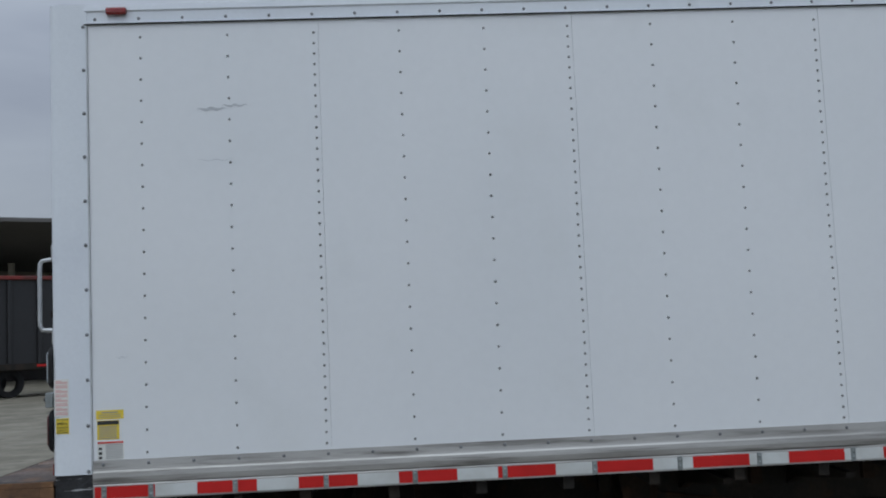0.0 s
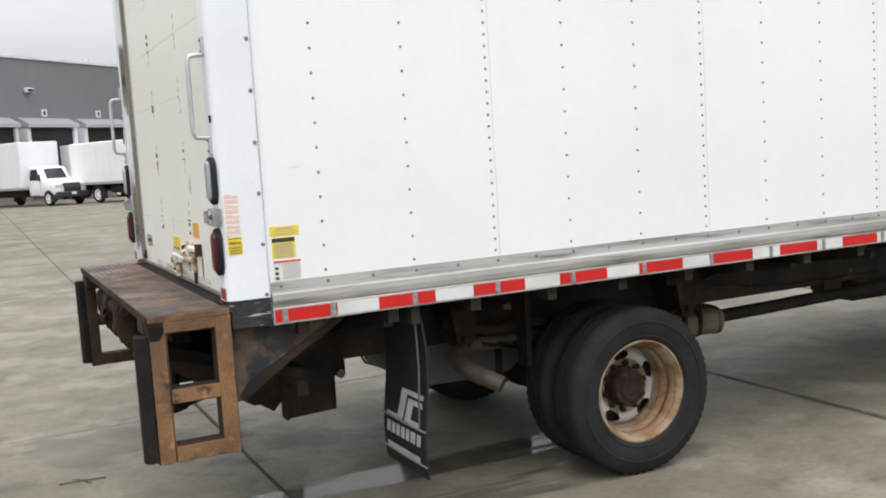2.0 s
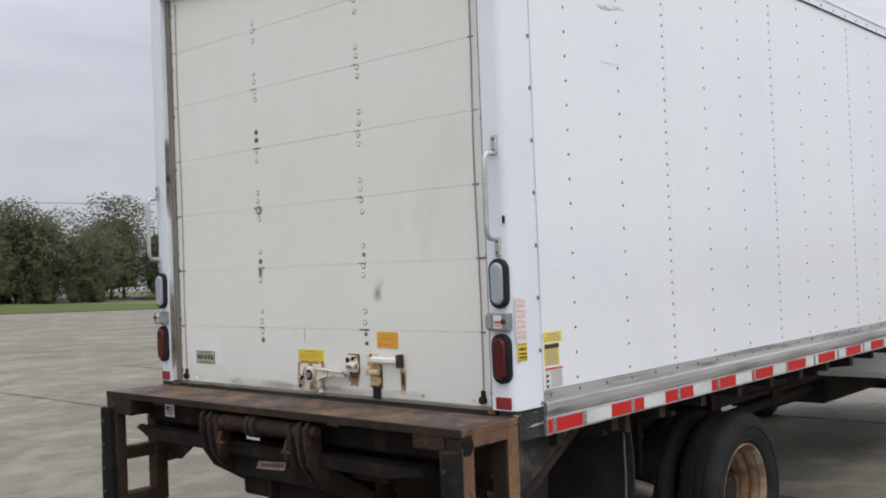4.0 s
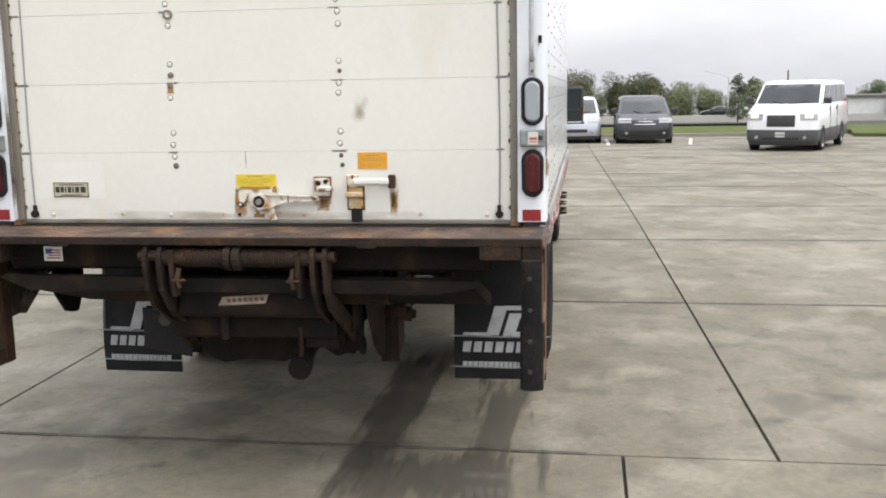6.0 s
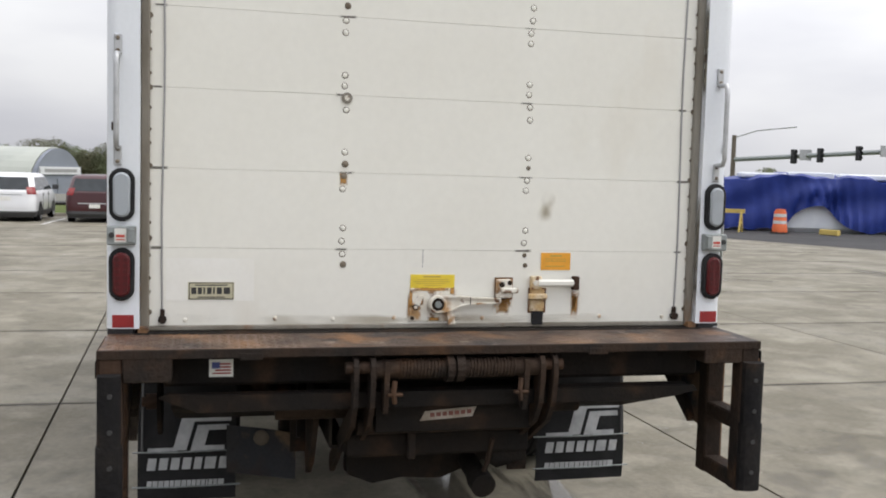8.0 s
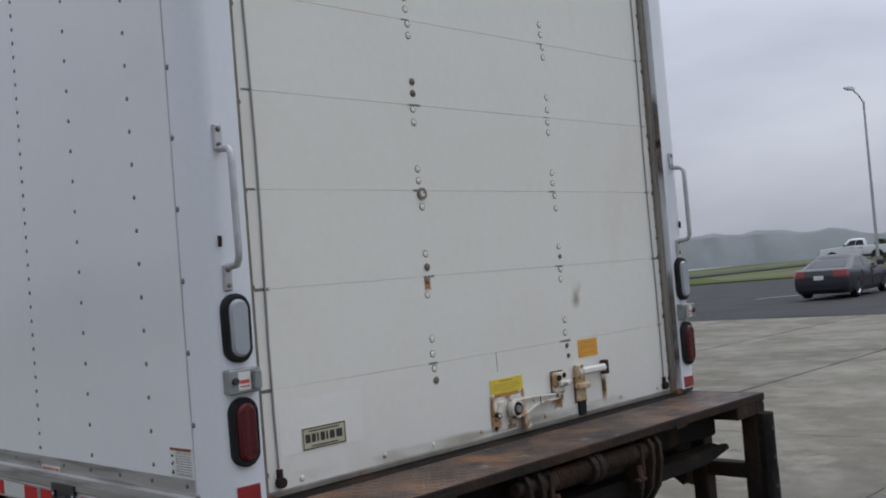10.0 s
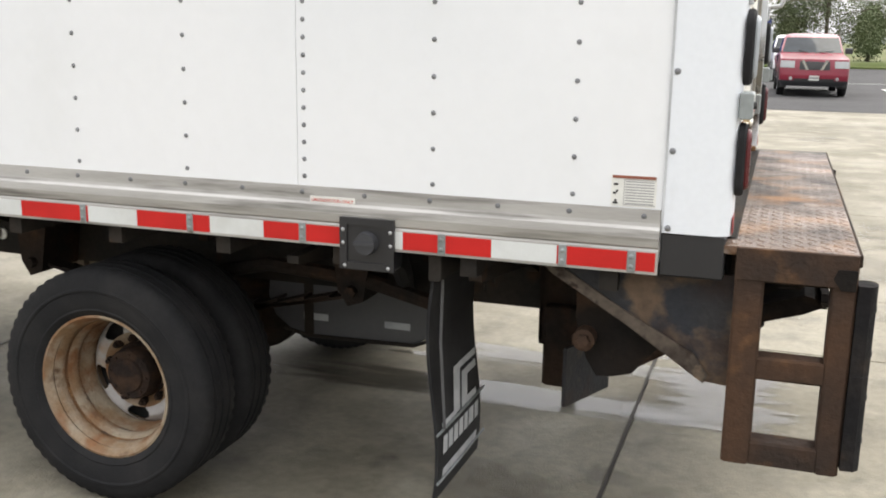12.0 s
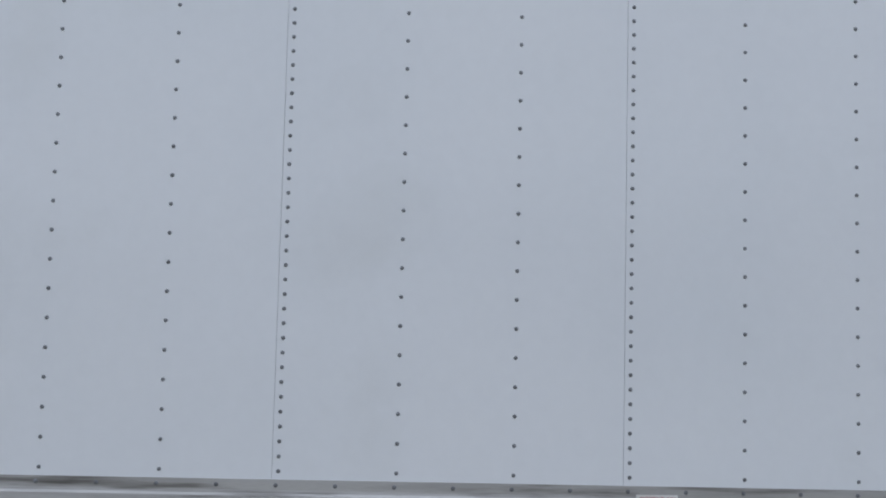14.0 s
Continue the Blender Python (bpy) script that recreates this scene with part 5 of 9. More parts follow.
for y in (0.34, -0.36):
    part("arm_pin", Shape().cyl((-0.31, y - 0.055, 1.045), (-0.31, y + 0.055, 1.045), 0.022, n=12), M_RUSTBROWN, truck, smooth=True)
for y in (0.22, -0.25):
    part("chain_link", Shape().tube([(-0.335, y, 1.0), (-0.345, y + 0.006, 0.96), (-0.34, y, 0.92)], 0.010, 6).box(-0.352, -0.330, y - 0.028, y + 0.028, 0.945, 0.957, c=0.004), M_RUSTBROWN, truck, "rusty toggle pin")
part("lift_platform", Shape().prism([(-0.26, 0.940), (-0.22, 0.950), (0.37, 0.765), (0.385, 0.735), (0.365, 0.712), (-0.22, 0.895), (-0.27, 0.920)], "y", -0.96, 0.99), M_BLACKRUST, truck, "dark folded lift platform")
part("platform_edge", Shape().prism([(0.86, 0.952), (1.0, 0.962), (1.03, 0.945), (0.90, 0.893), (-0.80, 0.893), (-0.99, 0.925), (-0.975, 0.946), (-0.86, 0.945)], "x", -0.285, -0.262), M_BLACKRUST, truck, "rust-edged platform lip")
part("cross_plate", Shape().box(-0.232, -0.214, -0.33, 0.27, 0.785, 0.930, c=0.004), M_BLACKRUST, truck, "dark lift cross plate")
brand = part("maker_tag", Shape().prism([(0.104, 0.826), (-0.096, 0.838), (-0.112, 0.876), (0.085, 0.862)], "x", -0.2350, -0.2322), M_DIRTYLBL, truck, "dirty white tag with a red border")
for i in range(7):
    tagp = Shape().box(-0.2360, -0.2348, 0.066 - 0.0235 * i - 0.017, 0.066 - 0.0235 * i, 0.8405 + 0.0015 * i, 0.8555 + 0.0015 * i)
    part("print_bar", tagp, M_INKDULL, brand)
part("lower_tube", Shape().cyl((-0.17, -0.33, 0.80), (-0.17, 0.33, 0.80), 0.035, n=14).cyl((-0.05, -0.58, 0.845), (-0.05, 0.62, 0.845), 0.045, n=14), M_RUST, truck, "rusty cross tube", smooth=True)
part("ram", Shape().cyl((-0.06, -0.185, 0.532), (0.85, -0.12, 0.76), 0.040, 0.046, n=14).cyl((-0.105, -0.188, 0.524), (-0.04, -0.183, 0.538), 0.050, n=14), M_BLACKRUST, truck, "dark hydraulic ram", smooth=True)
part("ram_link", Shape().tube([(-0.075, -0.19, 0.56), (-0.10, -0.20, 0.62), (-0.13, -0.21, 0.72)], 0.011, 6), M_RUST, truck, "thin rusty link rod")
part("stop_post", Shape().box(-0.16, -0.12, 0.10, 0.13, 0.66, 0.80, c=0.006), M_RUST, truck)
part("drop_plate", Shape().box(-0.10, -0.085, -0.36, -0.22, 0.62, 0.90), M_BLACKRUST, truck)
# added plate: fills the dark under the lift, hides the bright ground behind
part("carriage_plate", Shape().prism([(-0.42, 0.80), (-0.41, 0.56), (-0.30, 0.53), (-0.24, 0.57), (-0.06, 0.50), (0.10, 0.51), (0.22, 0.49), (0.32, 0.53), (0.34, 0.80)], "x", 0.10, 0.16), M_BLACKRUST, truck, "dark filler plate in the gap under the lift")
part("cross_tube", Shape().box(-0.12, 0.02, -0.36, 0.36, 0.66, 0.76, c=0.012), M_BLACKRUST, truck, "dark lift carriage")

# ---- chassis ----
for sy in (-1, 1):
    ys = lambda a, b: sorted((sy * a, sy * b))
    part("frame_rail", Shape().box(0.02, 8.0, *ys(0.395, 0.405), 0.665, 0.965).box(0.02, 8.0, *ys(0.330, 0.400), 0.955, 0.967).box(0.02, 8.0, *ys(0.330, 0.400), 0.663, 0.675), M_CHASSIS, truck, "dark steel chassis rail")
    part("spacer", Shape().box(0.05, 4.7, *ys(0.345, 0.40), 0.966, 0.985), M_CHASSIS, truck)
    spring = Shape()
    for k in range(5):
        L = 0.72 - 0.11 * k
        spring.loft([[(2.05 + L * u, sy * 0.52, 0.60 + 0.10 * u * u - 0.016 * k), (2.05 + L * u, sy * 0.60, 0.60 + 0.10 * u * u - 0.016 * k), (2.05 + L * u, sy * 0.60, 0.588 + 0.10 * u * u - 0.016 * k), (2.05 + L * u, sy * 0.52, 0.588 + 0.10 * u * u - 0.016 * k)] for u in (-1, -0.6, -0.2, 0.2, 0.6, 1)])
    part("leaf_spring", spring, M_RUST, truck, "rusty leaf spring")
    for x, zz in ((1.33, 0.72), (2.78, 0.70)):
        part("spring_hanger", Shape().prism([(x - 0.09, 0.96), (x + 0.09, 0.96), (x + 0.06, zz), (x + 0.02, zz - 0.06), (x - 0.04, zz - 0.04)], "y", *ys(0.41, 0.63)), M_RUST, truck, "rusty spring hanger")
        part("shackle_bolt", Shape().cyl((x, sy * 0.50, zz), (x, sy * 0.66, zz), 0.022, n=6), M_RUST, truck)
    part("spring_clamp", Shape().box(1.97, 2.13, *ys(0.50, 0.62), 0.38, 0.66, c=0.01), M_RUST, truck)
    for x in (0.70, 1.30, 3.10, 3.70):
        part("outrigger", Shape().prism([(sy * 0.40, 0.80), (sy * 0.42, 0.965), (sy * 1.15, 0.965), (sy * 1.15, 0.94), (sy * 0.55, 0.86)], "x", x - 0.02, x + 0.02), M_CHASSIS, truck)
for x in (0.55, 1.95, 3.2, 4.6):
    part("frame_cross_member", Shape().box(x - 0.05, x + 0.05, -0.40, 0.40, 0.76, 0.94), M_CHASSIS, truck)
part("rear_axle", Shape().cyl((2.05, -0.95, 0.43), (2.05, 0.95, 0.43), 0.065, n=14).lathe([(0.0, -0.16), (0.12, -0.13), (0.19, -0.05), (0.19, 0.05), (0.12, 0.13), (0.0, 0.16)], (2.05, 0, 0.43), "y", 18), M_RUST, truck, "rusty rear axle", smooth=True)
part("drive_shaft", Shape().cyl((2.2, 0, 0.56), (2.9, 0.0, 0.68), 0.045, n=14).cyl((2.9, 0, 0.68), (6.2, 0.0, 0.70), 0.045, n=14), M_CHASSIS, truck, "dark drive shaft", smooth=True)
# engine and axle, out of view, added to block skylight under the truck
part("engine_block", Shape().box(5.3, 7.4, -0.38, 0.38, 0.42, 1.0, c=0.06).box(4.6, 5.3, -0.22, 0.22, 0.46, 0.85, c=0.05), M_CHASSIS, truck, "dark engine and gearbox underside")
part("front_axle", Shape().box(6.88, 7.02, -0.85, 0.85, 0.36, 0.50, c=0.03), M_CHASSIS, truck, "dark front axle beam")
# fuel tank with rounded lower edge, slung between the rails
tank_prof = [(-0.41, 0.74), (-0.40, 0.68), (-0.29, 0.47), (-0.23, 0.438), (0.24, 0.428), (0.34, 0.447), (0.41, 0.50), (0.44, 0.58), (0.43, 0.74)]
tank = part("fuel_tank", Shape().loft([[(1.42 + a * k, y, 0.435 + (b - 0.435) * (0.96 if k < 1 else 1)) for a, b in tank_prof] for y, k in ((-0.36, 0.93), (-0.33, 1), (0.30, 1), (0.325, 0.97))]), M_TANK, truck, "grey plastic fuel tank", smooth=True)
for x in (1.27, 1.63):
    part("tank_tag", Shape().box(x - 0.055, x + 0.055, 0.3255, 0.3285, 0.492, 0.520), M_FLAPPRINT, tank, "small grey tag")
part("tank_skid", Shape().tube([(1.03, 0.332, 0.66), (1.13, 0.334, 0.462), (1.20, 0.334, 0.434), (1.66, 0.334, 0.424), (1.77, 0.334, 0.446)], 0.008, 6), M_CHASSIS, tank)
for x in (1.66,):
    part("tank_strap", Shape().box(x - 0.02, x + 0.02, -0.37, 0.335, 0.418, 0.428).box(x - 0.02, x + 0.02, 0.328, 0.334, 0.43, 0.78).box(x - 0.02, x + 0.02, -0.372, -0.362, 0.43, 0.78), M_CHASSIS, tank)
part("filler_hose", Shape().tube([(1.0, 1.15, 1.02), (1.02, 0.95, 0.93), (1.10, 0.70, 0.82), (1.20, 0.42, 0.70)], 0.035, 8), M_RUBBER, truck, "black filler hose", smooth=True)
part("brake_pipe", Shape().tube([(1.0, 0.62, 0.70), (1.3, 0.60, 0.76), (1.7, 0.58, 0.78), (2.0, 0.50, 0.70)], 0.030, 8), M_RUST, truck, smooth=True)
# exhaust
part("exhaust_pipe", Shape().tube([(2.4, -0.48, 0.66), (1.7, -0.50, 0.66), (1.34, -0.58, 0.665), (1.22, -0.70, 0.645), (1.24, -0.84, 0.60), (1.31, -0.94, 0.56), (1.345, -0.98, 0.54)], 0.043, 14, caps=False), M_PIPE, truck, "dull tail pipe", smooth=True)
part("pipe_bore", Shape().tube([(1.30, -0.93, 0.565), (1.343, -0.977, 0.5415)], 0.039, 14), M_INK, truck)
part("pipe_hanger", Shape().box(1.62, 1.65, -0.76, -0.66, 0.55, 0.95), M_RUST, truck)
# pale patch painted for the light showing through a hole in the rail
part("oval_tag", Shape().cyl((3.14, 0.404, 0.75), (3.14, 0.412, 0.75), 0.026, n=14).box(3.14, 3.19, 0.404, 0.412, 0.728, 0.772, c=0.003), M_WHITELBL, truck, "pale oval patch standing in for a see-through rail hole")
part("air_line", Shape().tube([(1.25, -0.55, 0.80), (1.5, -0.62, 0.74), (1.75, -0.63, 0.76), (1.95, -0.55, 0.70)], 0.028, 8), M_RUST, truck, smooth=True)
# tan silencer slung under the rail ahead of the right-hand wheel, and the pipe that feeds it
def flat_oval(x, k):
    """The silencer's outline across its length at x, shrunk by k."""
    return [(x, -0.225 + (0.135 - k) * math.copysign(abs(math.cos(t)) ** 0.55, math.cos(t)), 0.522 + (0.088 - k) * math.copysign(abs(math.sin(t)) ** 0.7, math.sin(t))) for t in (2 * math.pi * i / 24 for i in range(24))]


can = part("silencer", Shape().loft([flat_oval(2.66, 0.05), flat_oval(2.68, 0.012), flat_oval(2.71, 0.0), flat_oval(3.27, 0.0), flat_oval(3.30, 0.010), flat_oval(3.322, 0.045)]), M_SILENCER, truck, "tan rust-stained exhaust silencer", smooth=True)
part("silencer_seam", Shape().loft([flat_oval(3.255, -0.006), flat_oval(3.275, -0.006)]), M_PIPE, can, smooth=True)
for x in (2.98, 3.10):
    part("silencer_strap", Shape().loft([flat_oval(x - 0.014, -0.004), flat_oval(x + 0.014, -0.004)]), M_RUST, can)
    part("strap_hanger", Shape().box(x - 0.012, x + 0.012, -0.372, -0.364, 0.52, 0.70), M_RUST, can)
part("front_pipe", Shape().tube([(3.28, -0.22, 0.520), (3.8, -0.22, 0.528), (5.2, -0.21, 0.560), (6.2, -0.20, 0.60)], 0.042, 12), M_CHASSIS, truck, "dark exhaust pipe", smooth=True)
part("rail_bracket", Shape().prism([(2.66, 0.96), (2.98, 0.96), (2.93, 0.70), (2.86, 0.56), (2.80, 0.56), (2.78, 0.66)], "y", -0.44, -0.425), M_RUST, truck, "rusty rail bracket")
part("bracket_bolt", Shape().cyl((2.835, -0.425, 0.60), (2.835, -0.465, 0.60), 0.026, n=10), M_RUSTTAN, truck)
for x, z in ((3.48, 0.72), (3.95, 0.86), (4.35, 0.73)):
    part("rail_hole", Shape().cyl((x, -0.4055, z), (x, -0.4075, z), 0.016, n=10), M_INK, truck)
part("rail_bracket", Shape().box(4.08, 4.24, -0.43, -0.405, 0.625, 0.70, c=0.006), M_RUST, truck)
part("brake_line", Shape().tube([(2.9, -0.412, 0.80), (3.3, -0.416, 0.74), (3.7, -0.415, 0.70), (4.6, -0.413, 0.69)], 0.009, 6), M_RUST, truck, smooth=True)
# a small round reversing lamp on a drop bracket behind the hanger plate
lamp_b = part("lamp_bracket", Shape().box(0.655, 0.720, -0.470, -0.462, 0.60, 0.80), M_RUST, truck, "rusty drop bracket")
part("work_lamp", Shape().cyl((0.690, -0.470, 0.610), (0.690, -0.492, 0.610), 0.022, n=14), M_TANK, lamp_b, "small round lamp", smooth=True)
for x in (1.0, 1.9, 2.6, 3.4, 4.0):
    part("floor_clamp", Shape().box(x - 0.03, x + 0.03, -0.72, -0.68, 0.86, 0.99), M_RUST, truck)
    part("floor_clamp", Shape().box(x - 0.02, x + 0.02, 0.68, 0.72, 0.88, 0.99), M_RUST, truck)
# filler box on the left-hand rail
fb = part("filler_box", Shape().box(0.925, 1.092, 1.16, 1.238, 0.966, 1.120, c=0.01), M_PLASTIC, truck, "black fuel filler box with a round cap")
part("filler_rim", Shape().box(0.922, 0.945, 1.236, 1.244, 0.966, 1.122).box(1.072, 1.095, 1.236, 1.244, 0.966, 1.122).box(0.945, 1.072, 1.236, 1.244, 1.100, 1.122).box(0.945, 1.072, 1.236, 1.244, 0.966, 0.988), M_PLASTIC, fb)
part("filler_cap", Shape().cyl((1.008, 1.236, 1.048), (1.008, 1.262, 1.048), 0.036, 0.032, n=20).box(0.975, 1.041, 1.26, 1.268, 1.043, 1.053), M_TRIM, fb, smooth=True)
for x, z in ((0.933, 1.085), (0.933, 1.045), (1.084, 1.085), (1.084, 1.045), (0.94, 0.977), (1.078, 0.977)):
    sc = Shape()
    rivet(sc, (x, 1.244, z), (0, 1, 0), 0.006, 0.003)
    part("screw", sc, M_STEEL, fb)
# hanging threads of grime and a wire
for i, (x, y, L) in enumerate(((0.74, 0.80, 0.10), (0.78, 0.76, 0.14), (0.70, 0.85, 0.06), (0.70, -0.80, 0.08), (0.76, -0.85, 0.12))):
    part("dangling_wire", Shape().tube([(x, y, 0.95), (x + 0.005, y, 0.95 - L * 0.5), (x, y + 0.006, 0.95 - L)], 0.006, 5), M_CHASSIS, truck)


# ---- wheels ----
def tyre_shape(cx, y0, y1, cz, r, rin):
    """A tyre between y0 and y1 with grooves and shoulder lugs."""
    w, mid = y1 - y0, (y0 + y1) / 2
    h = w / 2
    prof = [(rin, -h * 0.62), (rin + 0.012, -h * 0.80), (rin + 0.026, -h * 0.90), (rin + 0.031, -h * 0.93), (rin + 0.036, -h * 0.905), (rin + 0.07, -h * 1.0), (rin + 0.096, -h), (rin + 0.100, -h - 0.0045), (rin + 0.107, -h - 0.0045), (rin + 0.111, -h), (r - 0.05, -h * 0.98), (r - 0.014, -h * 0.88), (r, -h * 0.74)]
    for g in (-0.42, 0.0, 0.42):
        prof += [(r, h * (g - 0.06)), (r - 0.010, h * (g - 0.045)), (r - 0.010, h * (g + 0.045)), (r, h * (g + 0.06))]
    prof += [(r, h * 0.74), (r - 0.014, h * 0.88), (r - 0.05, h * 0.98), (rin + 0.111, h), (rin + 0.107, h + 0.0045), (rin + 0.100, h + 0.0045), (rin + 0.096, h), (rin + 0.07, h * 1.0), (rin + 0.036, h * 0.905), (rin + 0.031, h * 0.93), (rin + 0.026, h * 0.90), (rin + 0.012, h * 0.80), (rin, h * 0.62)]
    # shoulders notched into tread blocks
    n, m, s = 174, len(prof), Shape()
    vs = []
    for k in range(n):
        t = 2 * math.pi * k / n
        for rad, off in prof:
            if rad > r - 0.03 and abs(off) > h * 0.70 and k % 3 == 0:
                rad -= 0.007
            vs.append((cx + rad * math.cos(t), mid + off, cz + rad * math.sin(t)))
    s.add(vs, [(k * m + j, k * m + j + 1, (k + 1) % n * m + j + 1, (k + 1) % n * m + j) for k in range(n) for j in range(m - 1)])
    return s


def dual_wheel(sy, cx=2.05, cz=0.425, r=0.425):
    wheel = thing("wheel", "", "")
    wheel.parent = truck
    yo = sy * 1.165
    tagged(wheel, "worn black dual tyre on a rust-streaked white steel wheel")
    f = lambda a: sy * a
    deep = 0.045 if sy > 0 else 0.0
    g = lambda a: sy * (a - deep)
    part("tyre", tyre_shape(cx, *sorted((f(0.955), f(1.170))), cz, r, 0.252), M_TYRE, wheel, "worn black tyre", smooth=True)
    part("inner_tyre", tyre_shape(cx, *sorted((f(0.690), f(0.905))), cz, r, 0.252), M_TYRE, wheel, smooth=True)
    lip = Shape().lathe([(0.244, f(1.095)), (0.258, f(1.135)), (0.262, f(1.148)), (0.254, f(1.150)), (0.246, f(1.140)), (0.237, f(1.122)), (0.240, f(1.113)), (0.232, f(1.098)), (0.227, f(1.072)), (0.231, f(1.062)), (0.220, f(1.045)), (0.213, f(1.020)), (0.217, f(1.010)), (0.208, f(0.975)), (0.208, g(0.965)), (0.222, g(0.93)), (0.238, g(0.93)), (0.24, f(1.05))], (cx, 0, cz), "y", 56, closed=True)
    part("rim_lip", lip, M_RIMLIP, wheel, "rusted wheel lip", smooth=True)
    for a, b in ((1.074, 1.058), (1.022, 1.008)):
        ra, rb = (float(np.interp(q, (0.975, 1.010, 1.020, 1.045, 1.062, 1.072, 1.098, 1.113, 1.122, 1.140), (0.208, 0.217, 0.213, 0.220, 0.231, 0.227, 0.232, 0.240, 0.237, 0.246))) - 0.0012 for q in (a, b))
        rm = (ra + rb) / 2 + 0.0015
        part("rust_band", Shape().lathe([(ra, f(a)), (rm, f((a + b) / 2)), (rb, f(b))], (cx, 0, cz), "y", 48), M_RUSTTAN, wheel, smooth=True)
    # disc with oval hand holes
    n, disc = 180, Shape()
    prof = [(0.210, g(0.965)), (0.204, g(0.975)), (0.196, g(0.985)), (0.190, g(0.991)), (0.184, g(0.996)), (0.178, g(1.000)), (0.172, g(1.001)), (0.165, g(1.001)), (0.158, g(1.000)), (0.150, g(0.998)),
            (0.143, g(0.994)), (0.137, g(0.990)), (0.131, g(0.986)), (0.125, g(0.982)), (0.108, g(0.970)), (0.060, g(0.970))]
    vs = []
    for k in range(n):
        t = 2 * math.pi * k / n
        vs += [(cx + rad * math.cos(t), off, cz + rad * math.sin(t)) for rad, off in prof]
    fs, m = [], len(prof)
    for k in range(n):
        u = ((k + 0.5 + (6 if sy < 0 else 26)) % 36 - 18) / 36 * 2 * math.pi / 5 * 0.166
        for j in range(m - 1):
            v = (prof[j][0] + prof[j + 1][0]) / 2 - 0.166
            if (u / 0.046) ** 2 + (v / 0.029) ** 2 < 1:
                continue
            k2 = (k + 1) % n
            fs.append((k * m + j, k * m + j + 1, k2 * m + j + 1, k2 * m + j))
    disc.add(vs, fs)
    part("wheel_disc", disc, M_RIM, wheel, "white wheel disc with hand holes", smooth=True)
    part("rust_ring", Shape().lathe([(0.144, g(0.9965)), (0.137, g(0.9925)), (0.131, g(0.9885)), (0.125, g(0.9845)), (0.108, g(0.9725)), (0.100, g(0.972))], (cx, 0, cz), "y", 48), M_RIMLIP, wheel, "rust-stained ring round the hub", smooth=True)
    part("back_disc", Shape().cyl((cx, g(0.90), cz), (cx, g(0.925), cz), 0.235, n=32), M_INK, wheel)
    part("hub", Shape().lathe([(0.107, g(0.966)), (0.106, g(0.984)), (0.099, g(0.990)), (0.096, g(1.040)), (0.089, g(1.054)), (0.064, g(1.056)), (0.060, g(1.064)), (0.030, g(1.066)), (0.0, g(1.066))], (cx, 0, cz), "y", 28), M_HUB, wheel, "rusted hub", smooth=True)
    for k in range(10):
        t = 2 * math.pi * (k + 0.3) / 10
        a = (cx + 0.123 * math.cos(t), g(0.965), cz + 0.123 * math.sin(t))
        part("lug_nut", Shape().cyl(a, (a[0], g(1.004), a[2]), 0.0150, n=6).cyl((a[0], g(1.00), a[2]), (a[0], g(1.016), a[2]), 0.009, n=8), M_HUB, wheel, "rusty lug nut")
    caps = Shape()
    for k in range(8):
        t = 2 * math.pi * (k + 0.1) / 8
        rivet(caps, (cx + 0.076 * math.cos(t), g(1.055), cz + 0.076 * math.sin(t)), (0, sy, 0), 0.007, 0.006)
    part("hub_bolt_ring", caps, M_HUB, wheel, kind="stuff")
    return wheel


dual_wheel(-1)
dual_wheel(1)

# ---- cab, mostly hidden by the box ----
cab = Shape()
st = []
for x, w, zt, zb in ((4.95, 1.0, 2.35, 0.75), (5.0, 1.04, 2.45, 0.7), (5.9, 1.04, 2.50, 0.7), (6.35, 1.03, 2.30, 0.7), (6.75, 1.02, 1.66, 0.75), (7.9, 0.98, 1.50, 0.8), (8.05, 0.93, 1.35, 0.75), (8.08, 0.90, 1.0, 0.72)):
    st.append([(x, -w * 0.96, zb), (x, -w, zb + 0.25), (x, -w, min(1.45, zt - 0.1)), (x, -w * 0.86, zt - 0.04), (x, -w * 0.7, zt), (x, w * 0.7, zt), (x, w * 0.86, zt - 0.04), (x, w, min(1.45, zt - 0.1)), (x, w, zb + 0.25), (x, w * 0.96, zb)])
cab_glass = Shape().prism([(6.36, 2.30), (6.73, 1.72), (6.76, 1.74), (6.39, 2.33)], "y", -0.86, 0.86)
cabp = part("cab", cab.loft(st), M_WHITEP, truck, "white truck cab", smooth=True)
part("windscreen", cab_glass, M_GLASS, cabp, "dark windscreen")
part("grille", Shape().box(8.06, 8.10, -0.55, 0.55, 0.95, 1.28, c=0.02), M_INK, cabp, "dark front grille")
part("front_bumper", Shape().box(8.0, 8.25, -1.0, 1.0, 0.50, 0.78, c=0.04), M_STEEL, truck, "steel front bumper")
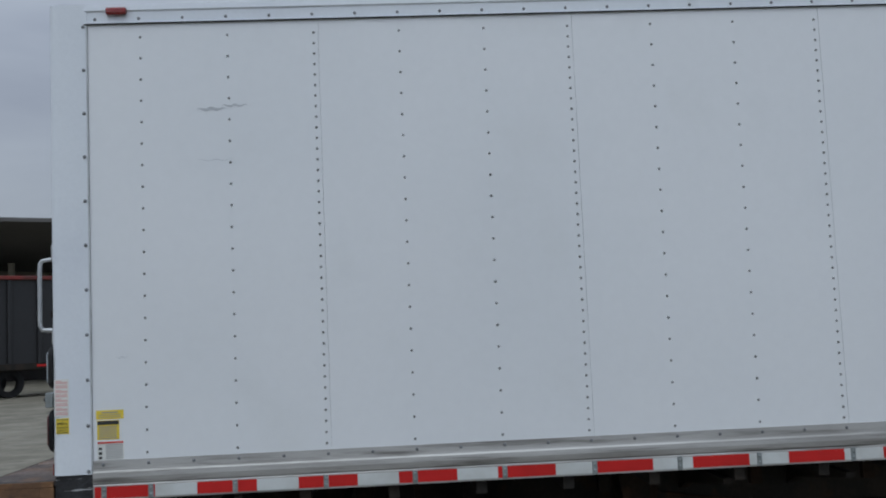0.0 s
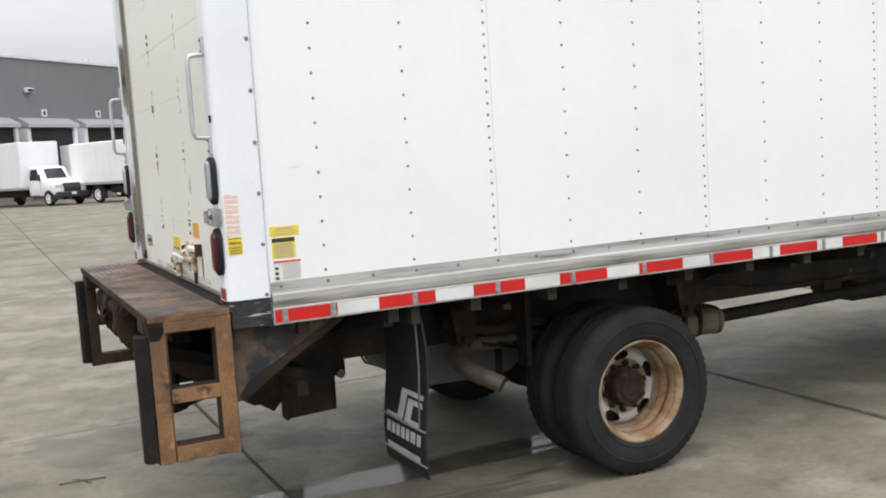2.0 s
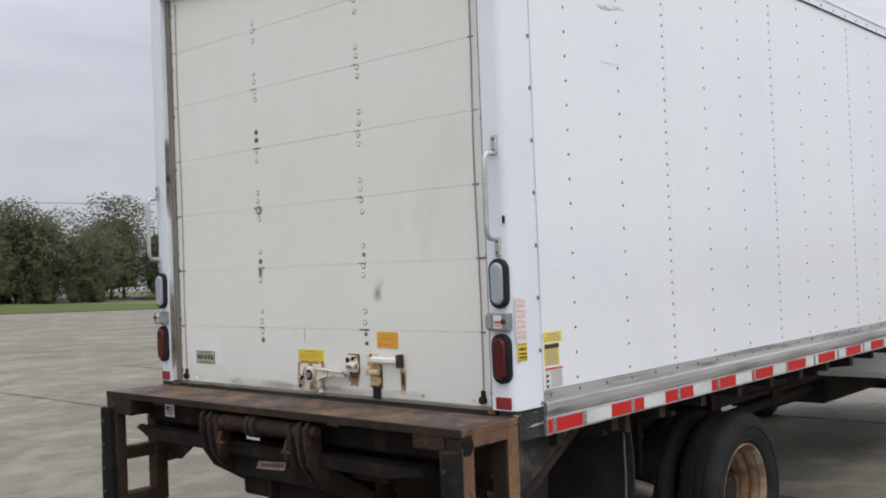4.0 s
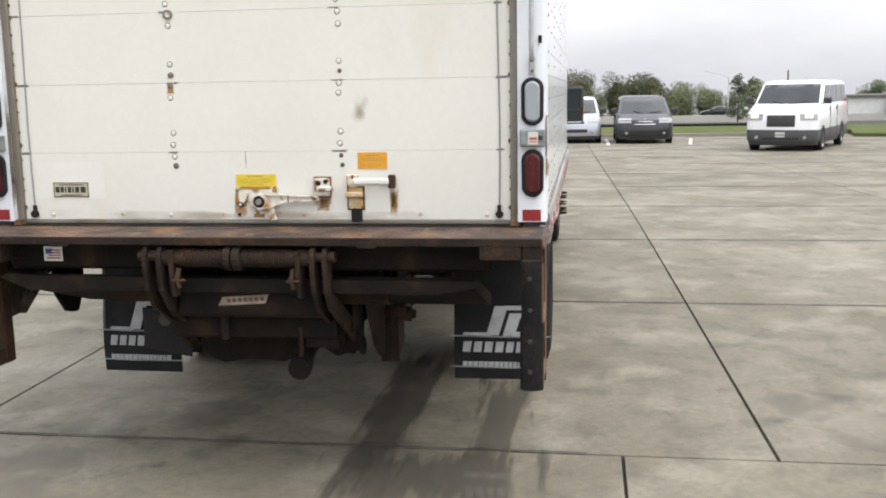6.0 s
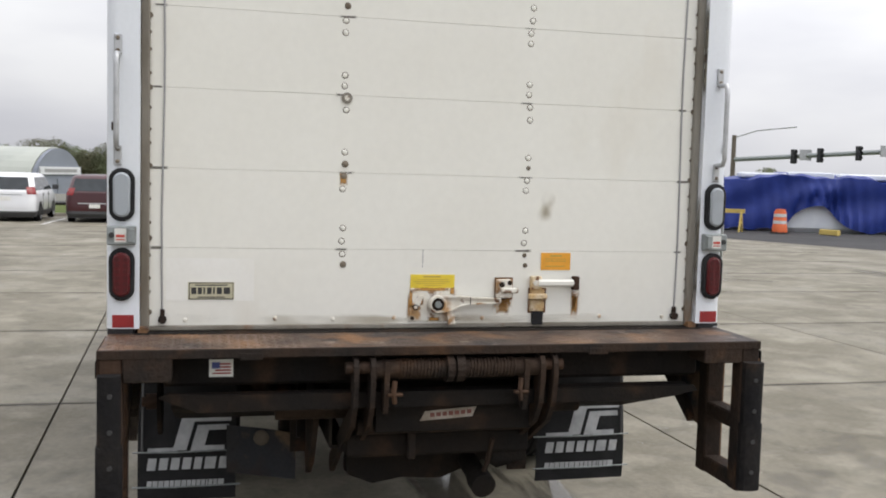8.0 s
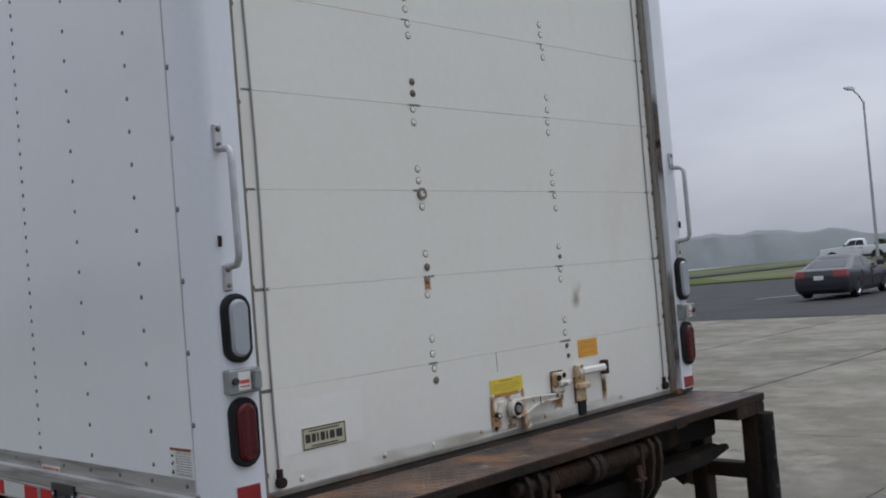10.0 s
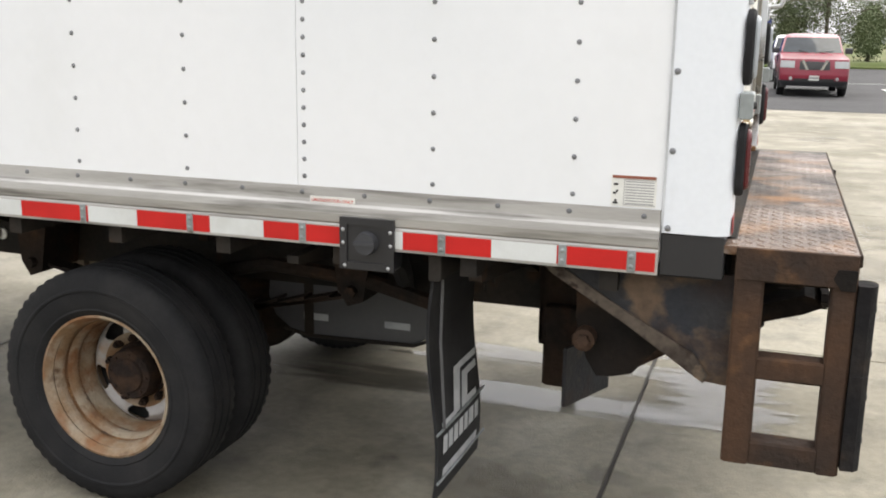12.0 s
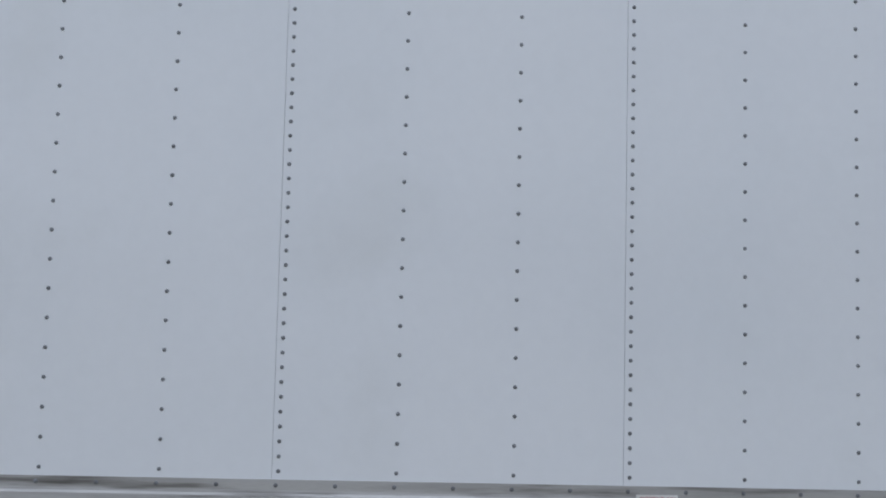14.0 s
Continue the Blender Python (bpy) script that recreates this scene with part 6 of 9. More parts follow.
for sy in (-1, 1):
    ys = lambda a, b: sorted((sy * a, sy * b))
    part("fender", Shape().prism([(6.30, 0.62), (6.34, 0.90), (6.50, 1.05), (6.90, 1.12), (7.35, 1.06), (7.55, 0.90), (7.62, 0.66), (7.70, 0.66), (7.70, 1.20), (6.20, 1.20), (6.18, 0.62)], "y", *ys(0.88, 1.05)), M_WHITEP, truck, "white front wing")
    part("cab_step", Shape().box(5.25, 5.95, *ys(0.88, 1.12), 0.46, 0.50, c=0.01).box(5.25, 5.29, *ys(0.95, 1.05), 0.46, 0.80).box(5.91, 5.95, *ys(0.95, 1.05), 0.46, 0.80), M_ALU, truck, "aluminium cab step")
    part("step_skirt", Shape().prism([(5.05, 1.15), (5.05, 0.80), (5.20, 0.62), (6.05, 0.62), (6.20, 0.66), (6.20, 1.15)], "y", *ys(1.00, 1.06)), M_WHITEP, truck)
    part("front_tyre", tyre_shape(6.95, *ys(0.86, 1.09), 0.425, 0.425, 0.25), M_TYRE, truck, "black front tyre", smooth=True)
    part("front_rim", Shape().lathe([(0.25, sy * 0.95), (0.262, sy * 1.085), (0.245, sy * 1.09), (0.22, sy * 1.04), (0.15, sy * 1.10), (0.0, sy * 1.11)], (6.95, 0, 0.425), "y", 32), M_RIMLIP, truck, smooth=True)
    for k in range(10):
        t = 2 * math.pi * k / 10
        part("lug_cover", Shape().cyl((6.95 + 0.118 * math.cos(t), sy * 1.09, 0.425 + 0.118 * math.sin(t)), (6.95 + 0.118 * math.cos(t), sy * 1.18, 0.425 + 0.118 * math.sin(t)), 0.018, 0.006, n=8), M_RUST, truck, "pointed lug cover")
    mir = part("door_mirror", Shape().box(6.02, 6.12, *ys(1.15, 1.36), 1.35, 1.70, c=0.03), M_TRIM, truck, "black door mirror on two arms")
    part("mirror_glass", Shape().box(6.014, 6.02, *ys(1.175, 1.340), 1.48, 1.675), M_GLASS, mir)
    part("convex_glass", Shape().box(6.014, 6.02, *ys(1.175, 1.340), 1.375, 1.465), M_GLASS, mir)
    part("mirror_arm", Shape().tube([(6.08, sy * 1.03, 1.60), (6.08, sy * 1.17, 1.62)], 0.018, 8).tube([(6.08, sy * 1.03, 1.40), (6.08, sy * 1.17, 1.40)], 0.018, 8), M_TRIM, mir)
    part("amber_lamp", Shape().box(6.03, 6.09, *ys(1.358, 1.368), 1.42, 1.50), M_AMBER, mir)
    part("side_glass", Shape().prism([(5.2, 1.55), (6.3, 1.55), (6.05, 2.2), (5.2, 2.25)], "y", *ys(1.03, 1.046)), M_GLASS, cabp)


# ---- parked vehicles ----
def road_wheel(parent, x, y, r, sy, cap=M_CHROME):
    w = part("wheel", Shape().lathe([(r * 0.62, -0.09), (r * 0.70, -0.11), (r * 0.95, -0.105), (r, -0.07), (r, 0.07), (r * 0.95, 0.105), (r * 0.70, 0.11), (r * 0.62, 0.09)], (x, y, r), "y", 24), M_TYRE, parent, "black tyre", smooth=True)
    part("rim", Shape().lathe([(r * 0.66, sy * 0.06), (r * 0.64, sy * 0.105), (r * 0.52, sy * 0.075), (r * 0.2, sy * 0.085), (0.0, sy * 0.09)], (x, y, r), "y", 20), cap, w, smooth=True)
    spokes = Shape()
    for k in range(5):
        t = 2 * math.pi * k / 5
        spokes.cyl((x + r * 0.38 * math.cos(t), y + sy * 0.07, r + r * 0.38 * math.sin(t)), (x + r * 0.38 * math.cos(t), y + sy * 0.083, r + r * 0.38 * math.sin(t)), r * 0.11, n=8)
    part("rim_holes", spokes, M_INK, w)
    return w


def arch(parent, x, y, r, sy, m):
    pts = [(x + (r + 0.06) * math.cos(t), r + (r + 0.06) * math.sin(t)) for t in (math.pi * i / 14 for i in range(15))]
    part("wheel_arch", Shape().prism([(x + r + 0.06, 0.24)] + pts + [(x - r - 0.06, 0.24)], "y", *sorted((y, y - sy * 0.25))), M_INK, parent)


def along(rows):
    """A smooth-enough profile: linear between rows of (height, value)."""
    zs, vs = [r[0] for r in rows], [r[1] for r in rows]
    return lambda z: float(np.interp(z, zs, vs))


class Hull:
    """A vehicle's outer skin from three profiles over height: nose, tail and half width; rings are rounded in plan."""

    def __init__(self, nose, tail, width, radius=0.17, bow=0.07):
        self.levels = sorted({round(r[0], 4) for rows in (nose, tail, width) for r in rows})
        self.nose, self.tail, self.width, self.radius, self.bow = along(nose), along(tail), along(width), radius, bow

    def ring(self, z, off=0.0):
        xf, xr, hw = self.nose(z) + off, self.tail(z) - off, self.width(z) + off
        r = min(self.radius, hw * 0.4)
        a = hw - r
        pts = [(xf - self.bow * (y / hw) ** 2, y, z) for y in (-a + 2 * a * k / 12 for k in range(13))]
        x0 = xf - self.bow * (a / hw) ** 2 - r
        pts += [(x0 + r * math.cos(t), a + r * math.sin(t), z) for t in (math.pi / 2 * k / 5 for k in range(1, 6))]
        pts += [(xr + r + r * math.cos(t), a + r * math.sin(t), z) for t in (math.pi / 2 * (1 + k / 4) for k in range(4))]
        pts += [(xr, y, z) for y in (a - 2 * a * k / 8 for k in range(9))]
        pts += [(xr + r + r * math.cos(t), -a + r * math.sin(t), z) for t in (math.pi + math.pi / 2 * k / 4 for k in range(1, 5))]
        pts += [(x0 + r * math.cos(t), -a + r * math.sin(t), z) for t in (-math.pi / 2 + math.pi / 2 * k / 5 for k in range(5))]
        return pts

    def solid(self, z0, z1, off=0.0):
        zs = [z0] + [z for z in self.levels if z0 + 0.004 < z < z1 - 0.004] + [z1]
        return Shape().loft([self.ring(z, off) for z in zs])

    def skin(self, z0, z1, picks, off=0.010, n=3):
        """A patch that follows the skin, as a thin plate of its own."""
        zs = [z0 + (z1 - z0) * k / n for k in range(n + 1)]
        rows = []
        for z in zs:
            o, q = self.ring(z, off), self.ring(z, -0.004)
            rows.append([o[p] for p in picks] + [q[p] for p in reversed(picks)])
        return Shape().loft(rows)


FRONT_ALL = list(range(0, 13))
FL_LAMP, FR_LAMP = [10, 11, 12, 13, 14, 15], [37, 38, 39, 0, 1, 2]
REAR_ALL = list(range(22, 31))


def motor_car(name, label, category, at, heading, paint, spec, group=""):
    """A car built round its own middle with the front along +x. spec: see the entries below."""
    L, W, H = spec["size"]
    car = thing(name, label, category, at, heading, group)
    f, r, w = L / 2, -L / 2, W / 2
    gc, rad = spec["clear"], spec["wheel"]
    belt, hood, nose = spec["belt"], spec["hood"], spec["nose"]
    cowl, roof_f, roof_r, tail, deck = spec["cowl"], spec["roof_f"], spec["roof_r"], spec["tail"], spec["deck"]
    tuck = spec.get("tuck", 0.17)
    bz = max(belt, hood + 0.02)
    fr = [(gc, f - 0.16), (gc + 0.12, f - 0.03), (gc + 0.30, f), (nose * 0.80, f - 0.03), (nose, f - 0.10), (nose + 0.55 * (hood - nose), f - 0.12 - 0.38 * (f - cowl)), (hood, cowl + 0.15), (bz, cowl),
          (H - 0.13, roof_f + 0.03), (H - 0.05, roof_f - 0.10), (H - 0.015, roof_f - 0.30), (H, roof_f - 0.60)]
    if deck > 0 and tail - r > 0.5:
        rr_ = [(gc, r + 0.16), (gc + 0.14, r + 0.02), (gc + 0.34, r), (deck - 0.20, r + 0.01), (deck - 0.03, r + 0.07), (deck, r + 0.14), (deck + 0.035, tail), (H - 0.13, roof_r - 0.03), (H - 0.05, roof_r + 0.10), (H, roof_r + 0.45)]
    else:
        rr_ = [(gc, r + 0.16), (gc + 0.14, r + 0.02), (gc + 0.34, r), (belt, r + 0.05), (H - 0.13, roof_r - 0.03), (H - 0.05, roof_r + 0.08), (H, roof_r + 0.35)]
    wd = [(gc, w * 0.91), (gc + 0.16, w * 0.985), (belt * 0.68, w), (belt - 0.10, w * 0.985), (belt, w * 0.955), (H - 0.13, w * (1 - tuck)), (H - 0.05, w * (1 - tuck) - 0.06), (H - 0.015, w * (1 - tuck) - 0.16), (H, w * (1 - tuck) - 0.34)]
    hull = Hull(fr, rr_, wd, spec.get("radius", 0.20), spec.get("bow", 0.09))
    body = part("body", hull.solid(gc, bz), paint, car, smooth=True)
    cabin = part("cabin", hull.solid(bz, H), paint, car, smooth=True)
    if spec.get("cladding"):
        part("lower_cladding", hull.solid(gc - 0.01, gc + spec["cladding"], 0.010), spec.get("clad", M_CLAD), car, "plastic lower cladding", smooth=True)
    part("windscreen", hull.skin(bz + 0.03, H - 0.125, [38, 39] + FRONT_ALL + [13, 14], 0.008, 4), M_GLASS, cabin, "dark windscreen", smooth=True)
    rz = deck + 0.06 if tail - r > 0.5 else belt + 0.06
    part("rear_window", hull.skin(rz, H - 0.15, [21] + REAR_ALL + [31], 0.008, 4), M_GLASS, cabin, smooth=True)
    splits = spec["splits"]
    z0, z1 = bz + 0.035, H - 0.155
    for sy in (-1, 1):
        for s0, s1 in zip(splits, splits[1:]):
            quad = []
            for z, ss in ((z0, (s0 + 0.012, s1 - 0.012)), (z1, (s1 - 0.012, s0 + 0.012))):
                a_, b_ = hull.nose(z) - 0.26, hull.tail(z) + 0.20
                quad += [(a_ + (b_ - a_) * q, hull.width(z), z) for q in ss]
            part("side_window", Shape().loft([[(x, sy * (y + 0.009), z) for x, y, z in quad], [(x, sy * (y - 0.01), z) for x, y, z in quad]]), M_GLASS, cabin)
        for x in spec["axles"]:
            arch(car, x, sy * (w + 0.006), rad, sy, M_INK)
            road_wheel(car, x, sy * (w - 0.10), rad, sy, spec.get("rim", M_STEEL))
        mx = cowl - 0.30
        part("door_mirror", Shape().box(mx - 0.06, mx + 0.10, *sorted((sy * (w - 0.02), sy * (w + 0.20))), belt + 0.02, belt + 0.20, c=0.03), spec.get("mirror", M_TRIM), car)
        for x in spec["doors"]:
            part("door_gap", Shape().box(x - 0.006, x + 0.006, *sorted((sy * (w - 0.02), sy * (w + 0.004))), gc + 0.18, belt - 0.06), M_INK, body)
            part("door_handle", Shape().box(x + 0.06, x + 0.24, *sorted((sy * (w - 0.02), sy * (w + 0.02))), belt - 0.17, belt - 0.13, c=0.01), spec.get("handle", M_TRIM), body)
        hz, hh = spec["lamp"]
        if spec.get("round_lamps"):
            for dy, rl in ((0.78, 0.105), (0.53, 0.082)):
                lx = f - 0.02 - hull.bow * dy * dy
                rim_ = part("headlamp", Shape().cyl((lx - 0.16, sy * w * dy, 0.615), (lx + 0.008, sy * w * dy, 0.615), rl + 0.012, rl, n=20), M_CHROME, car, "round chrome-rimmed headlamp", smooth=True)
                part("lamp_glass", Shape().lathe([(rl * 0.90, 0.0), (rl * 0.72, 0.016), (rl * 0.4, 0.026), (0.0, 0.030)], (0, 0, 0), "z", 18), M_HEADL, rim_, smooth=True).matrix_basis = Matrix.Translation((lx + 0.006, sy * w * dy, 0.615)) @ pose(0, 0, 0, 0, 90, 0)
        else:
            glass_m = M_HEADL if spec.get("lamp_core") else spec.get("lamp_glass", M_HEADL)
            lamp_part = part("headlamp", hull.skin(nose * hz - hh, nose * hz + hh, FL_LAMP if sy > 0 else FR_LAMP, 0.012, 3), glass_m, car, "clear headlamp", smooth=True)
            if spec.get("lamp_core"):
                part("bulb", hull.skin(nose * hz - hh * 0.45, nose * hz + hh * 0.45, [11, 12, 13] if sy > 0 else [39, 0, 1], 0.018, 1), M_LAMPON, lamp_part, "lit warm bulb")
        part("fog_lamp", Shape().cyl((f - 0.12, sy * w * 0.66, gc + 0.22), (f - 0.015, sy * w * 0.66, gc + 0.22), 0.05, n=12), M_HEADL, car)
        tl = spec["tail_lamp"]
        part("tail_lamp", hull.skin(tl[0], tl[1], [18, 19, 20, 21, 22] + ([23] if deck > 0 and tail - r > 0.5 else []) if sy > 0 else ([29] if deck > 0 and tail - r > 0.5 else []) + [30, 31, 32, 33, 34], 0.010, 3), M_LENSRM, car, "red tail lamp", smooth=True)
    g0, g1, gm, gn, bar = spec["grille"]
    part("grille", hull.skin(nose * g0, nose * g1, FRONT_ALL[spec.get("grille_in", 3):13 - spec.get("grille_in", 3)], 0.012, 3), gm, car, "front grille", smooth=True)
    for k in range(gn):
        z = nose * (g0 + (g1 - g0) * (k + 0.5) / gn)
        part("grille_bar", hull.skin(z - 0.012, z + 0.012, FRONT_ALL[4:9], 0.022, 1), bar, car)
    if spec.get("cross"):
        gx = hull.nose(nose * (g0 + g1) / 2)
        part("grille_post", Shape().box(gx - 0.05, gx + 0.032, -0.028, 0.028, nose * g0, nose * g1, c=0.008), M_CHROME, car, "bright grille post")
        part("grille_rim", hull.skin(nose * g0 - 0.014, nose * g0 + 0.008, FRONT_ALL[3:10], 0.024, 1), M_CHROME, car)
    for sy in (-1, 1) if spec.get("angled_posts") else ():
        gx = hull.nose(nose * (g0 + g1) / 2)
        part("grille_post", Shape().prism([(sy * 0.38, nose * g1 + 0.04), (sy * 0.30, nose * g1 + 0.04), (sy * 0.16, nose * g0), (sy * 0.24, nose * g0)], "x", gx - 0.06, gx + 0.030), M_CHROME, car, "bright slanting grille post")
    for k in range(spec.get("grille_verticals", 0)):
        gy = w * 0.44 * (2 * (k + 0.5) / spec["grille_verticals"] - 1)
        gx = hull.nose(nose * (g0 + g1) / 2) - hull.bow * (gy / w) ** 2
        part("grille_bar", Shape().box(gx - 0.03, gx + 0.034, gy - 0.017, gy + 0.017, nose * g0 + 0.01, nose * g1 - 0.01, c=0.006), M_CHROME, car)
    i0, i1 = spec.get("intake", (0.10, 0.22))
    part("lower_intake", hull.skin(gc + i0, gc + i1, FRONT_ALL[2:11], 0.014, 2), M_INK, car)
    pz = gc + spec.get("plate", 0.30)
    if spec.get("front_plate", True):
        plate = part("front_plate", hull.skin(pz - 0.07, pz + 0.07, FRONT_ALL[5:8], 0.022, 1), M_WHITELBL, car, "pale number plate with bars")
        part("plate_bar", hull.skin(pz - 0.025, pz + 0.025, FRONT_ALL[5:8], 0.026, 1), M_INKGREY, plate)
    part("rear_plate", hull.skin(spec["plate_z"] - 0.07, spec["plate_z"] + 0.07, REAR_ALL[3:6], 0.014, 1), M_WHITELBL, car)
    if spec.get("strip"):
        part("tailgate_strip", hull.skin(spec["strip"], spec["strip"] + 0.035, REAR_ALL[1:-1], 0.012, 1), M_STEEL, car)
    if spec.get("rails"):
        tw = w * (1 - tuck)
        for sy in (-1, 1):
            part("roof_rail", Shape().tube([(roof_f - 0.35, sy * (tw - 0.10), H - 0.03), (roof_f - 0.5, sy * (tw - 0.10), H + 0.05), (roof_r + 0.5, sy * (tw - 0.10), H + 0.05), (roof_r + 0.3, sy * (tw - 0.10), H - 0.03)], 0.02, 6), M_TRIM, car)
    for sy in (-1, 1):
        part("wiper", Shape().tube([(hull.nose(bz) + 0.02, sy * 0.08, bz + 0.03), (hull.nose(bz + 0.12) + 0.02, sy * 0.50 + 0.1, bz + 0.10)], 0.012, 5), M_INK, car)
    return car


MINIVAN = dict(size=(5.10, 2.00, 1.74), clear=0.20, wheel=0.34, belt=1.09, hood=1.07, nose=0.88, cowl=1.78, roof_f=0.80, roof_r=-2.10, tail=-2.45, deck=1.04, splits=(0.0, 0.33, 0.64, 0.97), axles=(1.62, -1.45), doors=(0.35, -0.85),
               lamp=(0.98, 0.085), tail_lamp=(1.00, 1.26), grille=(0.84, 1.05, M_INK, 1, M_CHROME), plate_z=0.84, strip=0.96, tuck=0.17, cladding=0.10, cross=True, intake=(0.24, 0.36), front_plate=False, bow=0.20, radius=0.26)
CARVAN = dict(size=(5.90, 2.06, 2.10), clear=0.22, wheel=0.36, belt=1.38, hood=1.36, nose=1.14, cowl=2.20, roof_f=1.42, roof_r=-2.84, tail=-2.88, deck=1.22, splits=(0.0, 0.22, 0.47, 0.72, 0.97), axles=(1.95, -1.60), doors=(0.75, -0.55),
              lamp=(0.94, 0.14), tail_lamp=(0.95, 1.45), grille=(0.66, 0.95, M_INK, 2, M_TRIM), plate_z=0.86, tuck=0.12, cladding=0.44, plate=0.30, grille_in=3, radius=0.24, bow=0.18, lamp_glass=M_LAMPON, lamp_core=True)
SALOON = dict(size=(4.65, 1.80, 1.42), clear=0.17, wheel=0.33, belt=0.93, hood=0.92, nose=0.72, cowl=1.10, roof_f=0.35, roof_r=-0.95, tail=-1.75, deck=0.96, splits=(0.02, 0.48, 0.90), axles=(1.42, -1.30), doors=(0.10, -0.85),
              lamp=(0.92, 0.07), tail_lamp=(0.76, 0.93), grille=(0.78, 0.99, M_INK, 3, M_CHROME), plate_z=0.70, tuck=0.26, rim=M_CHROME, plate=0.28, grille_in=4, radius=0.26, bow=0.14)
SUV = dict(size=(4.55, 1.86, 1.74), clear=0.26, wheel=0.37, belt=1.19, hood=1.17, nose=1.06, cowl=0.95, roof_f=0.42, roof_r=-1.95, tail=-2.20, deck=1.12, splits=(0.0, 0.38, 0.70, 0.97), axles=(1.38, -1.28), doors=(0.10, -0.85),
           lamp=(0.88, 0.085), tail_lamp=(0.92, 1.30), grille=(0.72, 0.97, M_RIVET, 3, M_STEEL), plate_z=0.90, rails=True, tuck=0.19, plate=0.28, radius=0.20, bow=0.12, grille_verticals=9)
PICKUP = dict(size=(5.60, 1.95, 1.85), clear=0.32, wheel=0.41, belt=1.22, hood=1.22, nose=1.10, cowl=1.05, roof_f=0.50, roof_r=-0.85, tail=-1.00, deck=1.22, splits=(0.02, 0.52, 0.97), axles=(1.75, -1.65), doors=(0.05, -0.60),
              lamp=(0.86, 0.10), tail_lamp=(0.86, 1.18), grille=(0.64, 0.97, M_INK, 2, M_STEEL), plate_z=0.66, tuck=0.16, plate=0.24, cladding=0.22, radius=0.14)

motor_car("minivan", "silver minivan with dark glass, parked nose out", "minivan", (35.4, -0.95, ground_z(35.4)), 180, M_SILVERP, MINIVAN, "parked minivans")
motor_car("minivan", "dark grey minivan parked beside a silver one", "minivan", (34.6, -3.50, ground_z(34.6)), 180, M_GREYP, MINIVAN, "parked minivans")
motor_car("minivan", "white minivan parked tail out", "minivan", (35.6, 1.70, ground_z(35.6)), 0, M_WHITEP, MINIVAN, "parked minivans")
motor_car("minivan", "dark red minivan parked tail out with a dark rear window", "minivan", (35.6, 4.74, ground_z(35.6)), 0, M_MAROONP, dict(MINIVAN, plate_z=0.62, strip=0.70, cladding=0.24), "parked minivans")
motor_car("minivan", "white minivan with red tail lamps, parked tail out", "minivan", (35.6, 7.70, ground_z(35.6)), 0, M_WHITEP, dict(MINIVAN, cladding=0.20), "parked minivans")
motor_car("passenger_van", "white passenger van with dark grille and lower bumper", "van", (28.6, -8.10, ground_z(28.6)), 158, M_WHITEP, CARVAN)
motor_car("saloon_car", "dark grey saloon with red tail lamps, parked on asphalt", "car", (11.5, -30.9, 0.0), -87, M_GREYP, dict(SALOON, tail_lamp=(0.72, 0.93)), "parked cars")
motor_car("saloon_car", "white saloon with round headlamps, parked on asphalt", "car", (5.95, -31.3, 0.0), 90, M_WHITEP, dict(SALOON, round_lamps=True, grille=(0.80, 1.06, M_INK, 4, M_STEEL), plate=0.22), "parked cars")
motor_car("sport_utility_car", "black sport utility car with a bright slatted grille", "car", (3.25, -30.4, 0.0), 92, M_BLACKP, SUV, "parked cars")
motor_car("pickup_truck", "black pickup truck parked nose out on asphalt", "pickup", (3.5, -44.0, 0.0), 88, M_BLACKP, PICKUP, "parked pickups")
motor_car("pickup_truck", "red pickup truck with a pale grille surround", "pickup", (-0.85, -30.0, 0.0), 92, M_REDP, dict(PICKUP, cladding=0.16, clad=M_TRIM, grille=(0.72, 0.94, M_INK, 0, M_CHROME), angled_posts=True, bow=0.14), "parked pickups")
motor_car("pickup_truck", "white pickup truck parked behind a red one", "pickup", (-0.5, -40.0, 0.0), 93, M_WHITEP, PICKUP, "parked pickups")
motor_car("sport_utility_car", "dark sport utility car parked tail out", "car", (12.4, -52.5, 0.0), -82, M_BLACKP, SUV, "parked cars")
motor_car("sport_utility_car", "dark blue-black sport utility car near grass", "car", (7.4, -47.0, 0.0), 95, M_GREYP, SUV, "parked cars")
motor_car("pickup_truck", "white crew-cab pickup far across the lot", "pickup", (30.0, -78.5, 0.3), 20, M_WHITEP, PICKUP, "parked pickups")
for x, y, p, h in ((132.3, -53.0, M_GREYP, 90), (135.0, -45.2, M_WHITEP, 90), (134.7, -19.1, M_BLACKP, 88)):
    motor_car("saloon_car", "small distant car by the far building", "car", (x, y, ground_z(x)), h, p, SALOON, "far cars")


